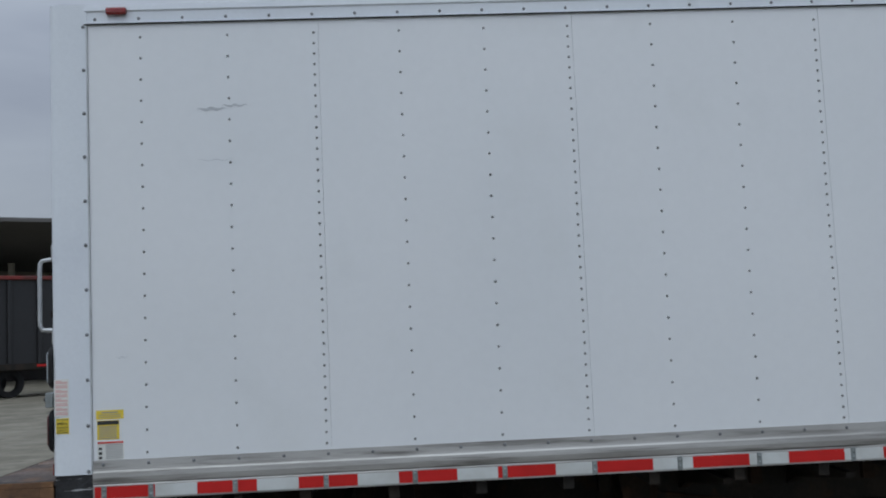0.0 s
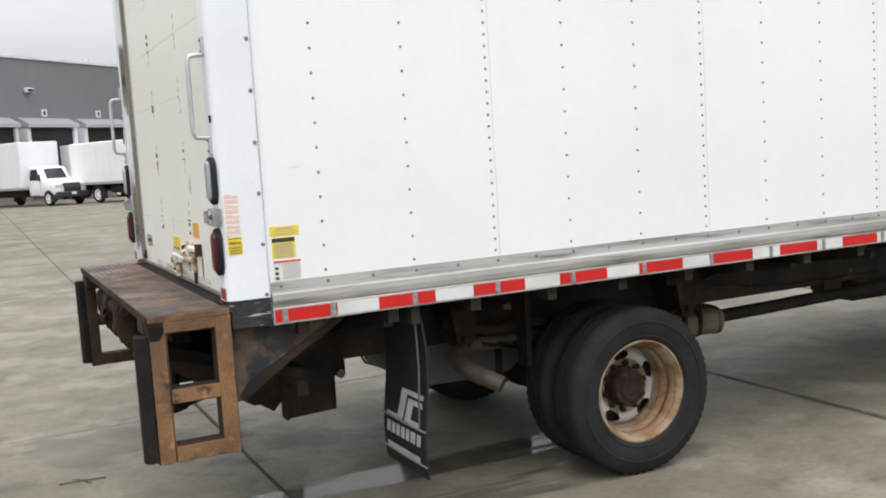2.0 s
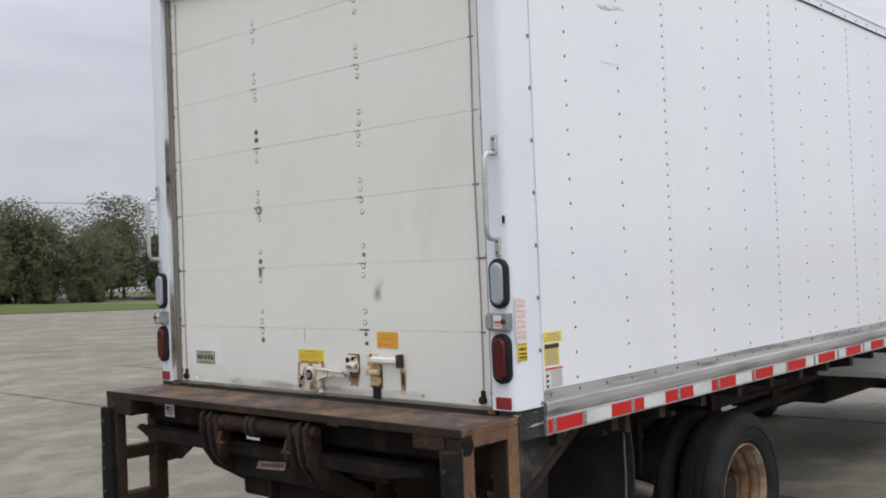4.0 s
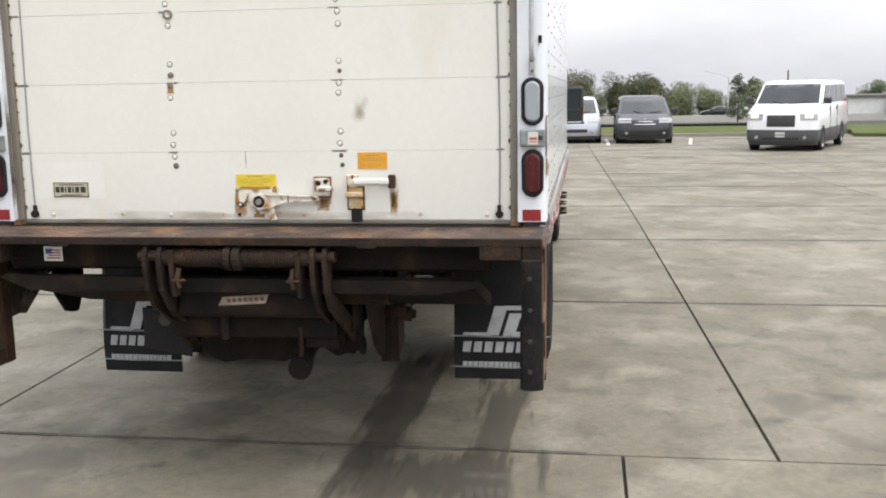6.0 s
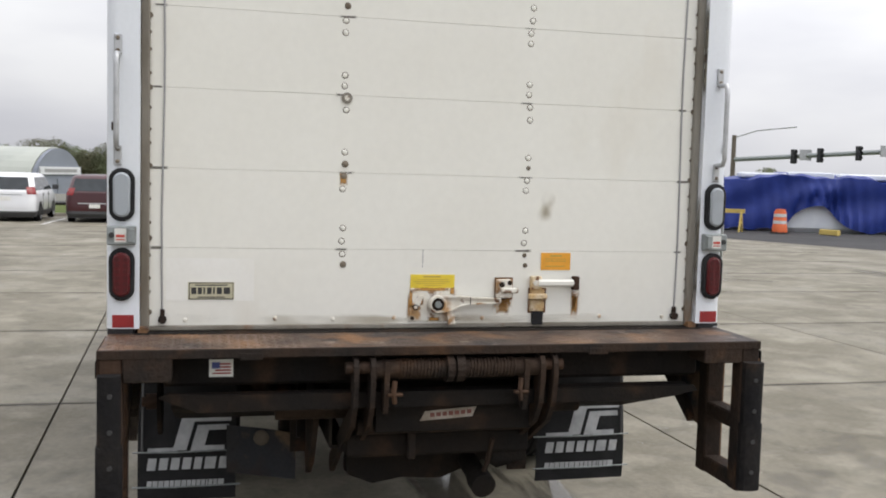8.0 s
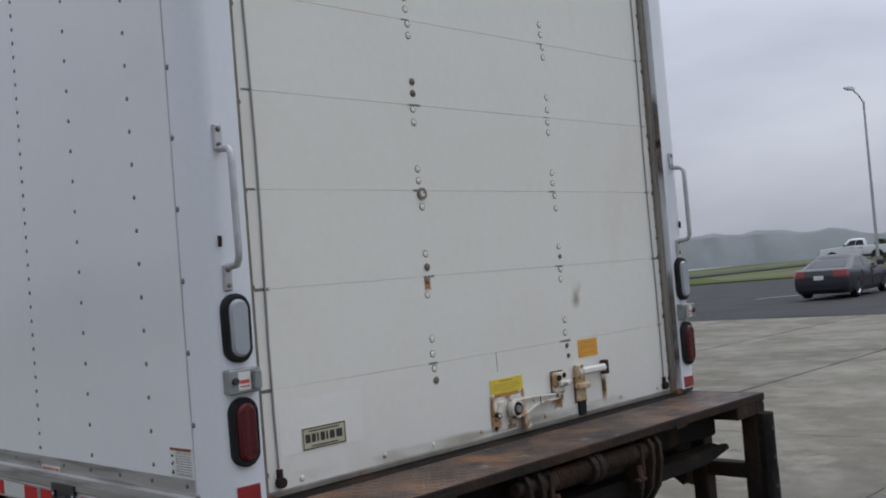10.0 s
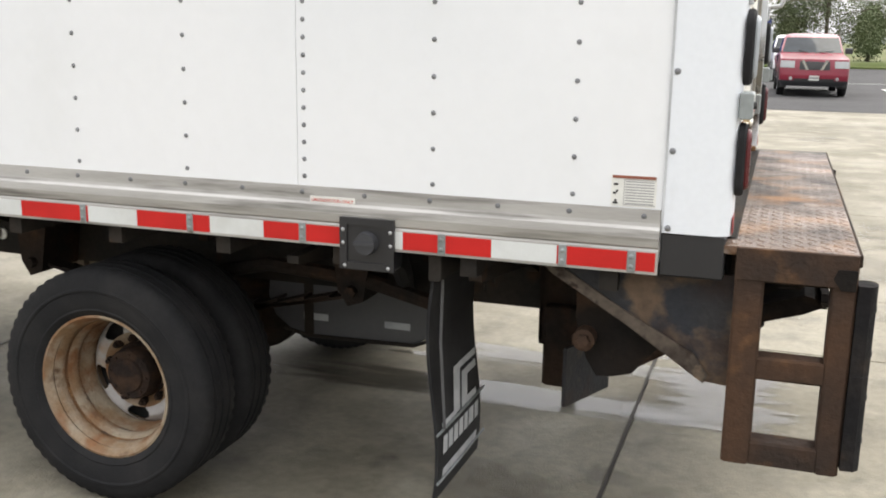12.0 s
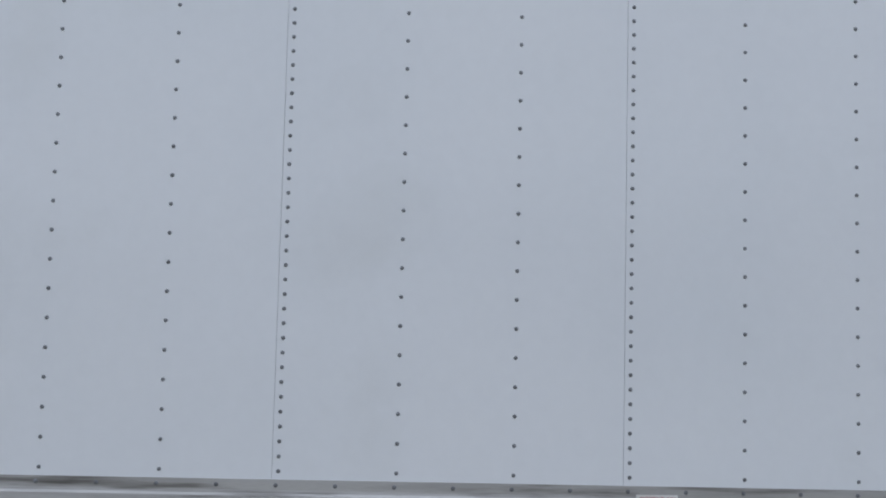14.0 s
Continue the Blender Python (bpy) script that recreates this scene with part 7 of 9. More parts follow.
def delivery_truck(label, at, heading, box_len, bonnet="pickup"):
    """A white box truck seen from afar: cab, box, chassis, wheels."""
    t = thing("delivery_truck", label, "truck", at, heading, "white delivery trucks")
    big = bonnet == "heavy"
    cl = 3.3 if big else 2.9
    bx = cl + 0.15
    w = 1.12 if big else 1.0
    zt = 2.30 if not big else 2.42
    hood = 1.42 if not big else 1.52
    lo = 0.62
    fr = [(lo, -0.05), (lo + 0.3, 0.0), (hood - 0.35, -0.02), (hood - 0.16, -0.10), (hood - 0.06, -0.60), (hood + 0.05, -1.22), (hood + 0.10, -1.36), (zt - 0.12, -1.80), (zt - 0.04, -1.98), (zt, -2.3)]
    rr_ = [(lo, -cl), (zt - 0.08, -cl), (zt, -cl + 0.12)]
    wd = [(lo, w * 0.95), (lo + 0.2, w), (hood - 0.1, w), (hood + 0.02, w * 0.985), (zt - 0.10, w * 0.90), (zt, w * 0.76)]
    hull = Hull(fr, rr_, wd, 0.20, 0.10)
    cabb = part("cab", hull.solid(lo, zt), M_WHITEP, t, smooth=True)
    part("windscreen", hull.skin(hood + 0.14, zt - 0.16, FRONT_ALL[1:-1], 0.010, 4), M_GLASS, cabb, "dark windscreen", smooth=True)
    for k, (q0, q1) in enumerate(((lo + 0.42, lo + 0.47), (lo + 0.56, lo + 0.61))):
        part("grille_bar", hull.skin(q0, q1, FRONT_ALL[3:10], 0.045, 1), M_STEEL if big else M_TRIM, t)
    for sy in (-1, 1):
        ys = lambda a, b: sorted((sy * a, sy * b))
        part("side_window", Shape().loft([[(x, sy * (hull.width(z) + o), z) for x, z in ((-1.66, hood + 0.06), (-1.96, zt - 0.18), (-2.62, zt - 0.18), (-2.62, hood + 0.06))] for o in (0.010, -0.01)]), M_GLASS, cabb)
        part("door_gap", Shape().box(-1.62, -1.605, *ys(w * 0.98, w * 1.004), 0.75, hood + 0.02).box(-2.62, -2.605, *ys(w * 0.98, w * 1.004), 0.75, hood + 0.5), M_INK, cabb)
        part("door_mirror", Shape().box(-1.50, -1.38, *ys(w + 0.06, w + 0.30), hood + 0.05, hood + 0.42, c=0.03), M_TRIM, t)
        part("headlamp", hull.skin(hood - 0.42, hood - 0.22, FL_LAMP if sy > 0 else FR_LAMP, 0.014, 3), M_HEADL, t, smooth=True)
        part("cab_step", Shape().box(-2.5, -1.6, *ys(w * 0.86, w * 1.0), 0.42, 0.55, c=0.02), M_STEEL if big else M_TRIM, t)
        for x, wr in ((-0.85, 0.42 if not big else 0.48), (-bx - box_len * 0.72, 0.42 if not big else 0.48)):
            arch(t, x, sy * (w + 0.012), wr, sy, M_INK)
            road_wheel(t, x, sy * (w - 0.065), wr, sy, M_WHITEP)
    part("grille", hull.skin(hood - (0.55 if big else 0.66), hood - 0.16, FRONT_ALL[3:10] if big else FRONT_ALL[2:11], 0.03, 3), M_INK if not big else M_STEEL, t, "front grille")
    part("front_bumper", Shape().box(-0.25, 0.12, -w * 0.98, w * 0.98, 0.42, 0.78, c=0.06), M_INK if not big else M_STEEL, t)
    part("front_plate", Shape().box(0.12, 0.135, -0.15, 0.15, 0.60, 0.74), M_WHITELBL, t)
    zb, zr = (1.02, 3.35 if box_len < 5.5 else 3.75) if not big else (1.10, 3.45)
    box = part("cargo_box", Shape().box(-bx - box_len, -bx, -1.25, 1.25, zb, zr, c=0.05), M_FRP, t, "white cargo box")
    part("box_rail", Shape().box(-bx - box_len, -bx, -1.265, 1.265, zb - 0.05, zb + 0.10), M_STEEL, box)
    part("nose_fairing", Shape().prism([(-bx + 0.0, zr - 0.02), (-bx + 0.45, zr - 0.25), (-bx + 0.45, zt + 0.02), (-bx, zt)], "y", -1.15, 1.15), M_FRP, box) if big else None
    rows_s = Shape()
    for k in range(int(box_len / 0.61)):
        for sy in (-1, 1):
            rows_s.box(-bx - 0.4 - 0.61 * k - 0.006, -bx - 0.4 - 0.61 * k + 0.006, *sorted((sy * 1.248, sy * 1.254)), zb + 0.12, zr - 0.08)
    part("panel_seams", rows_s, M_SCUFF, box, kind="stuff")
    part("chassis", Shape().box(-bx - box_len, -0.2, -0.45, 0.45, 0.70, 1.05).box(-bx - box_len * 0.6, -bx - 0.3, -1.0, 1.0, 0.55, 0.95, c=0.05), M_CHASSIS, t)
    part("rear_frame", Shape().box(-bx - box_len - 0.04, -bx - box_len, -0.9, 0.9, 0.5, 0.62), M_CHASSIS, t)
    return t


delivery_truck("white box truck with black grille parked at a loading dock", (4.3, 54.5, 0.0), -62, 5.6)
delivery_truck("white heavy box truck with chrome grille, parked askew", (11.0, 45.9, 0.0), -63, 8.6, "heavy")
delivery_truck("white box truck with black grille parked past the heavy truck", (15.6, 52.0, 0.0), -50, 5.4)
delivery_truck("white box truck backed against a dock shelter", (9.4, 64.0, 0.0), -60, 5.6)


# ---- warehouse, docks and canopy ----
def wall_run(name, a, b, h, th, material, label, base=1.9, plinth=M_PLINTH):
    """A wall from a to b with thickness behind it, on a concrete plinth, with a light coping."""
    d = Vector((b[0] - a[0], b[1] - a[1], 0))
    n = Vector((d.y, -d.x, 0)).normalized()
    m = Matrix.Translation((a[0], a[1], 0)) @ Matrix(((d.normalized().x, -n.x, 0, 0), (d.normalized().y, -n.y, 0, 0), (0, 0, 1, 0), (0, 0, 0, 1)))
    L = d.length
    w = setting(name, Shape().box(0, L, 0, th, base, h, m=m), material, label, "wall")
    part("plinth", Shape().box(0, L, -0.04, th, -0.2, base, m=m), plinth, w, "stained concrete plinth")
    part("coping", Shape().box(-0.05, L + 0.05, -0.10, th + 0.05, h, h + 0.16, m=m), M_COPING, w, "pale metal coping")
    seams = Shape()
    for k in range(1, int(L / 1.0)):
        seams.box(k - 0.008, k + 0.008, -0.003, 0.0, base + 0.02, h - 0.02, m=m)
    part("cladding_ribs", seams, material, w, kind="stuff")
    return w, m, L


w_grey, mg, Lg = wall_run("wall_north", (-10.6, 61.9), (-2.6, 62.6), 9.75, 8.0, M_WARE, "dark grey metal-clad warehouse wall")
w_tan, mt, Lt = wall_run("wall_tan", (-34.0, 57.5), (-10.6, 61.9), 9.75, 8.0, M_TAN, "tan metal-clad warehouse wall")
w_dock, md, Ld = wall_run("wall_docks", (-2.6, 62.6), (17.2, 81.6), 9.75, 9.0, M_WARE, "dark grey warehouse wall with loading docks", base=1.35)
for m, x, z in ((mg, 4.9, 7.5), (mg, 4.0, 5.45), (md, 8.0, 7.6), (md, 18.0, 6.0)):
    lamp = thing("wall_lamp", "small wall-mounted flood lamp on grey cladding", "lamp", group="wall lamps")
    part("housing", Shape().box(x - 0.32, x + 0.32, -0.34, -0.02, z - 0.14, z + 0.18, c=0.05, m=m), M_COPING, lamp)
    part("visor", Shape().box(x - 0.26, x + 0.26, -0.36, -0.33, z - 0.08, z + 0.10, m=m), M_GLASS, lamp)
for k, x in enumerate((1.6, 7.2, 12.8, 18.4)):
    dk = thing("dock_shelter", "black dock shelter with pale side posts and grey hood", "dock shelter", group="dock shelters")
    part("curtain", Shape().box(x, x + 4.2, -0.55, -0.02, 1.3, 5.0, m=md), M_DARKIN, dk, "black shelter curtain")
    part("side_post", Shape().box(x - 0.30, x, -0.75, -0.02, 1.2, 5.1, m=md), M_COPING, dk, "pale side post")
    part("side_post", Shape().box(x + 4.2, x + 4.5, -0.75, -0.02, 1.2, 5.1, m=md), M_COPING, dk, "pale side post")
    part("hood", Shape().prism([(-0.95, 5.05), (-0.95, 5.30), (-0.02, 5.75), (-0.02, 5.05)], "x", x - 0.35, x + 4.55, m=md), M_STEEL, dk, "grey hood")
    part("number_sign", Shape().box(x + 1.9, x + 2.4, -0.10, -0.02, 5.85, 6.35, m=md), M_COPING, dk, "small white sign with bars")
    part("sign_bar", Shape().box(x + 2.05, x + 2.25, -0.115, -0.10, 5.95, 6.25, m=md), M_INK, dk)
    for xx in (x + 0.35, x + 3.85):
        part("dock_bumper", Shape().box(xx - 0.15, xx + 0.15, -0.85, -0.55, 0.9, 1.5, c=0.04, m=md), M_RUBBER, dk)
        part("guide_stripe", Shape().box(xx - 0.06, xx + 0.06, -0.62, -0.56, 1.5, 2.3, m=md), M_YELLOW, dk, "yellow guide stripe")
# steps with rails at the foot of the grey wall
stairs = thing("loading_steps", "concrete steps with pale tube railings beside the warehouse", "steps")
for k in range(8):
    part("step", Shape().box(3.9 + 0.30 * k, 4.22 + 0.30 * k, -1.4, -0.05, -0.1, 1.44 - 0.18 * k, m=mg), M_PLINTH, stairs)
for y in (-1.35, -0.1):
    for dz in (0.55, 0.95):
        part("railing", Shape().tube([mg @ Vector((3.8, y, 1.4 + dz)), mg @ Vector((6.4, y, 0.0 + dz)), mg @ Vector((6.9, y, -0.05 + dz))], 0.035, 6), M_POLE, stairs)
    for x, z in ((3.8, 1.4), (5.1, 0.7), (6.4, 0.0)):
        part("railing_post", Shape().cyl(mg @ Vector((x, y, z - 0.2)), mg @ Vector((x, y, z + 0.95)), 0.03, n=6), M_POLE, stairs)
vent = thing("roof_unit", "grey rooftop unit with a short stack", "roof unit")
part("housing", Shape().box(-13.2, -11.0, 63.5, 65.5, 9.7, 10.65, c=0.08), M_STEEL, vent)
part("stack", Shape().cyl((-12.95, 63.8, 10.6), (-12.95, 63.8, 11.3), 0.18, n=12).cyl((-12.95, 63.8, 11.3), (-12.95, 63.8, 11.5), 0.26, n=12), M_STEEL, vent)
for x, y in ((-8.1, 63.5), (-1.5, 65.5), (8.0, 75.0)):
    cowl_ = thing("roof_vent", "small round rooftop vent", "vent", group="roof vents")
    part("stack", Shape().cyl((x, y, 9.8), (x, y, 10.25), 0.12, n=8), M_STEEL, cowl_)
    part("cap", Shape().cyl((x, y, 10.2), (x, y, 10.42), 0.24, 0.20, n=10), M_STEEL, cowl_)

canopy = thing("loading_canopy", "open steel canopy with cream fascia and dark interior", "canopy")
A, B = Vector((-13.4, 39.6, 7.55)), Vector((-11.7, 61.2, 6.25))
out = Vector((-1, 0.05, 0))
part("fascia", Shape().loft([[tuple(A), tuple(A + Vector((0, 0, -1.15))), tuple(A + out * 0.3 + Vector((0, 0, -1.15))), tuple(A + out * 0.3)], [tuple(B), tuple(B + Vector((0, 0, -0.95))), tuple(B + out * 0.3 + Vector((0, 0, -0.95))), tuple(B + out * 0.3)]]), M_CREAM, canopy, "cream sheet fascia")
part("gutter", Shape().loft([[tuple(p + Vector((0.25, 0, 0.10))), tuple(p + Vector((0.25, 0, -0.10))), tuple(p + Vector((0, 0, -0.10))), tuple(p + Vector((0, 0, 0.10)))] for p in (A, B)]), M_COPING, canopy, "pale gutter")
part("roof", Shape().loft([[tuple(A + Vector((0, 0, 0.08))), tuple(A + out * 22 + Vector((0, -2, 1.2))), tuple(A + out * 22 + Vector((0, -2, 1.0))), tuple(A + Vector((0, 0, -0.1)))], [tuple(B + Vector((0, 0, 0.08))), tuple(B + out * 22 + Vector((0, 0, 1.2))), tuple(B + out * 22 + Vector((0, 0, 1.0))), tuple(B + Vector((0, 0, -0.1)))]]), M_ROOFD, canopy)
# near-black walls and fill stand in for the shade inside the canopy
part("back_wall", Shape().box(-34, -33.6, 35, 62, 0, 8), M_DARKIN, canopy)
part("end_wall", Shape().box(-34, -12.2, 61.0, 61.4, 0, 7.0), M_DARKIN, canopy)
part("goods_stack", Shape().box(-30, -17, 50, 60, 0, 3.2), M_DARKIN, canopy)
for k, y in enumerate((41.5, 46.5, 51.5, 56.5)):
    zt = 7.4 - 1.3 * (y - 39.6) / 21.6
    part("column", Shape().box(-13.35, -13.05, y - 0.12, y + 0.12, 0, zt - 0.6), M_CREAM, canopy, "cream steel column")
    part("knee_brace", Shape().tube([(-13.2, y - 1.6, zt - 1.9), (-13.3, y + 0.2, zt - 0.7)], 0.09, 6), M_CREAM, canopy)
    part("inner_column", Shape().box(-20.2, -19.9, y - 0.12, y + 0.12, 0, zt), M_CREAM, canopy)
sign = part("sign_panel", Shape().box(-13.0, -11.4, 57.8, 57.95, 5.2, 6.7), M_COPING, canopy, "white panel with grey bars")
part("sign_bars", Shape().box(-12.9, -11.5, 57.76, 57.8, 6.2, 6.45).box(-12.9, -11.5, 57.76, 57.8, 5.5, 5.75), M_INKGREY, canopy)
part("strip_lamp", Shape().box(-17, -16, 52, 52.3, 5.2, 5.35), M_COPING, canopy)
for k, (x, y) in enumerate(((-15.2, 45.6), (-14.2, 46.2), (-12.9, 57.0), (-11.5, 58.2))):
    bol = thing("bollard", "yellow steel bollard with a rounded top", "bollard", (x, y, 0), group="yellow bollards")
    part("post", Shape().lathe([(0.16, 0.0), (0.16, 1.25), (0.11, 1.36), (0.0, 1.40)], (0, 0, 0), "z", 14), M_SAW, bol, smooth=True)

# black open-top trailer
trailer = thing("open_top_trailer", "black open-top trailer with ribbed sides and red top rail", "trailer", (-4.45, 36.4, 0), 219)
part("side", Shape().box(0.0, 12.6, -0.10, 0.0, 1.05, 4.25), M_PLASTIC, trailer, "black ribbed trailer side")
part("side", Shape().box(0.0, 12.6, -2.55, -2.45, 1.05, 4.25), M_PLASTIC, trailer)
part("end_gate", Shape().box(0.0, 0.10, -2.45, -0.10, 1.05, 4.20), M_PLASTIC, trailer)
part("front_gate", Shape().box(12.5, 12.6, -2.45, -0.10, 1.05, 4.20), M_PLASTIC, trailer)
part("floor", Shape().box(0.0, 12.6, -2.5, -0.05, 0.95, 1.08), M_CHASSIS, trailer)
for k in range(12):
    part("rib", Shape().box(0.25 + 1.06 * k, 0.40 + 1.06 * k, 0.0, 0.12, 1.05, 4.22, c=0.02), M_PLASTIC, trailer, "black steel rib")
for k in range(8):
    part("gate_hinge", Shape().box(-0.14, 0.0, -0.35, -0.02, 1.3 + 0.36 * k, 1.45 + 0.36 * k, c=0.02), M_PLASTIC, trailer)
part("top_rail", Shape().box(-0.03, 12.65, -0.06, 0.15, 4.24, 4.38, c=0.02), M_RAILRED, trailer, "red top rail")
part("top_rail", Shape().box(-0.03, 12.65, -2.62, -2.42, 4.24, 4.38, c=0.02), M_RAILRED, trailer, "red top rail")
part("top_rail", Shape().box(-0.05, 0.13, -2.45, -0.06, 4.22, 4.36, c=0.02), M_RAILRED, trailer, "red top rail")
part("bottom_rail", Shape().box(0.0, 12.6, 0.0, 0.13, 1.0, 1.22), M_CHASSIS, trailer)
for k in range(5):
    part("reflective_strip", Shape().box(0.5 + 2.55 * k, 0.85 + 2.55 * k, 0.13, 0.137, 1.08, 1.16), M_TAPE_W, trailer)
    part("reflective_strip", Shape().box(0.86 + 2.55 * k, 1.30 + 2.55 * k, 0.13, 0.137, 1.08, 1.16), M_TAPE_R, trailer)
prnt = Shape()
for k in range(5):
    prnt.box(1.85 + 0.03 * (k % 2), 2.65 - 0.05 * (k % 3), 0.002, 0.008, 2.76 + 0.10 * k, 2.81 + 0.10 * k + (0.05 if k == 4 else 0))
part("orange_print", prnt, M_BARREL, trailer, "orange printed lines")
for y in (-0.5, -2.05):
    part("landing_leg", Shape().box(6.15, 6.33, y - 0.09, y + 0.09, 0.05, 1.0, c=0.02), M_CHASSIS, trailer)
    part("landing_foot", Shape().box(6.02, 6.46, y - 0.16, y + 0.16, 0.0, 0.06), M_CHASSIS, trailer)
    part("leg_brace", Shape().tube([(6.24, y, 0.35), (5.3, y, 1.0)], 0.04, 6), M_CHASSIS, trailer)
part("leg_cross", Shape().tube([(6.24, -0.5, 0.7), (6.24, -2.05, 0.35)], 0.04, 6).tube([(6.24, -0.5, 0.35), (6.24, -2.05, 0.7)], 0.04, 6), M_CHASSIS, trailer)
for x in (9.8, 11.1):
    for y in (-0.30, -2.2):
        part("wheel", Shape().lathe([(0.30, -0.15), (0.50, -0.14), (0.52, -0.10), (0.52, 0.10), (0.50, 0.14), (0.30, 0.15)], (x, y, 0.52), "y", 20), M_TYRE, trailer, smooth=True)

# ---- lot markings, kerbs, grass, asphalt ----
edge_y = lambda x: -21.1 if x < 12.5 else -21.1 + (x - 12.5) * 0.27
s = Shape()
rows_ = [-80, -30, -16, 0, 9, 12.5, 18, 24, 30, 37]
s.add([(x, y, ground_z(x) + 0.006 - (0.004 if y < -24 else 0)) for x in rows_ for y in (edge_y(x), -30, -45, -60, -72 if x < 25 else -61)], [(i * 5 + j, (i + 1) * 5 + j, (i + 1) * 5 + j + 1, i * 5 + j + 1) for i in range(len(rows_) - 1) for j in range(4)])
asphalt = setting("asphalt_lot", s, M_ASPH, "dark worn asphalt car park with white bay lines", "asphalt")
lines_ = ((14.6, -30.5, 10.9, -36.0), (11.0, -33.5, 7.0, -30.2), (8.2, -40.5, 6.2, -37.5), (4.3, -28.2, 3.9, -34.0), (0.8, -27.0, 1.4, -33.0), (-3.6, -27.5, -3.4, -33.5), (-5.6, -27.5, -5.6, -33.0), (6.0, -41.0, 9.6, -43.0), (1.0, -40.5, 1.6, -46.0), (-6.0, -38.0, -2.5, -37.8), (10.2, -44.0, 14.5, -46.5))
for x0, y0, x1, y1 in lines_:
    d = Vector((x1 - x0, y1 - y0, 0)).normalized()
    o = Vector((-d.y, d.x, 0)) * 0.06
    a, b = Vector((x0, y0, 0.004)), Vector((x1, y1, 0.004))
    lift_ = Vector((0, 0, 0.010))
    part("bay_line", Shape().add([tuple(a - o + lift_), tuple(a + o + lift_), tuple(b + o + lift_), tuple(b - o + lift_)], [(0, 1, 2, 3)]), M_PAINTLINE, asphalt)
bays = tagged(new("bay_marking"), "worn white bay lines on concrete", "road marking", kind="structure")
for y0, y1 in ((0.5, 0.5), (-2.2, -2.2), (-5.0, -5.6), (3.2, 3.2), (6.2, 6.2)):
    x0, x1 = 31.2, 36.8
    part("bay_line", Shape().add([(x0, y0 - 0.06, ground_z(x0) + 0.006), (x0, y0 + 0.06, ground_z(x0) + 0.006), (x1, y1 + 0.06, ground_z(x1) + 0.006), (x1, y1 - 0.06, ground_z(x1) + 0.006)], [(0, 1, 2, 3)]), M_PAINTLINE, bays)
for x, y in ((-8.6, 39.0), (-6.6, 38.0), (-5.0, 37.5), (-6.8, 41.6), (-5.5, 41.9)):
    part("yellow_dash", Shape().box(x - 0.9, x + 0.2, y - 0.07, y + 0.07, 0.002, 0.006), M_YELLOWLINE, bays)


def lawn(name, pts, h, label):
    """A raised grass area with a concrete kerb round it."""
    g = setting(name, Shape().loft([[(x, y, ground_z(x) - 0.1) for x, y in pts], [(x, y, ground_z(x) + h) for x, y in pts]]), M_GRASS, label, "grass")
    return g


lawn("grass_verge", [(39.0, -11.5), (39.0, 60), (52, 60), (52, -60), (43, -60), (43, -12.8)], 0.12, "short green grass verge behind a kerb")
lawn("grass_point", [(37.4, -12.0), (46, -14.0), (46, -60), (37.2, -30), (37.2, -16.0), (36.2, -14.2)], 0.13, "green grass point at the lot's corner")
lawn("grass_field", [(-60, -62), (-2, -60.0), (8, -56.0), (20, -57.0), (23.8, -60), (60, -62), (90, -140), (-90, -140)], 0.10, "wide green lawn beyond the asphalt")
setting("far_pavement", Shape().add([(37, 3.0, ground_z(37) - 0.002), (39, 3.0, ground_z(39)), (39, 60, ground_z(39)), (37, 60, ground_z(37) - 0.002)], [(0, 1, 2, 3)]).add([(36.9, -20, ground_z(37) - 0.004), (39.2, -20, ground_z(39) - 0.002), (39.2, 3.0, ground_z(39) - 0.002), (36.9, 3.0, ground_z(37) - 0.004)], [(0, 1, 2, 3)]), M_CONC, "plain concrete apron by the kerb", "pavement")
kerb = setting("kerb", Shape().box(38.8, 39.0, -11.6, 60, ground_z(39) - 0.1, ground_z(39) + 0.14), M_PLINTH, "low concrete kerb along the grass", "kerb")
part("kerb_return", Shape().box(39.0, 46.0, -12.2, -12.0, ground_z(43) - 0.2, ground_z(43) + 0.12), M_PLINTH, kerb)
road = setting("road", Shape().add([(56, -200, ground_z(56) + 0.02), (66, -200, ground_z(66) + 0.02), (66, 200, ground_z(66) + 0.02), (56, 200, ground_z(56) + 0.02)], [(0, 1, 2, 3)]), M_ASPH, "distant public road", "road")
barrier = setting("road_barrier", Shape().box(72, 72.4, -110, 60, ground_z(72) - 0.2, ground_z(72) + 0.42), M_ROADWALL, "long pale barrier along the far road", "wall")
lawn("grass_bank", [(17.2, 61.0), (19.6, 57.0), (30, 51.0), (38.5, 49.0), (38.5, 90), (12, 100), (13, 68)], 0.05, "short green grass by the spruce")
rail_ = setting("far_ledge", Shape().box(53, 53.3, -11.0, 60, ground_z(53) - 0.1, ground_z(53) + 0.22), M_BLACKRUST, "dark low edging beyond the verge", "edging")

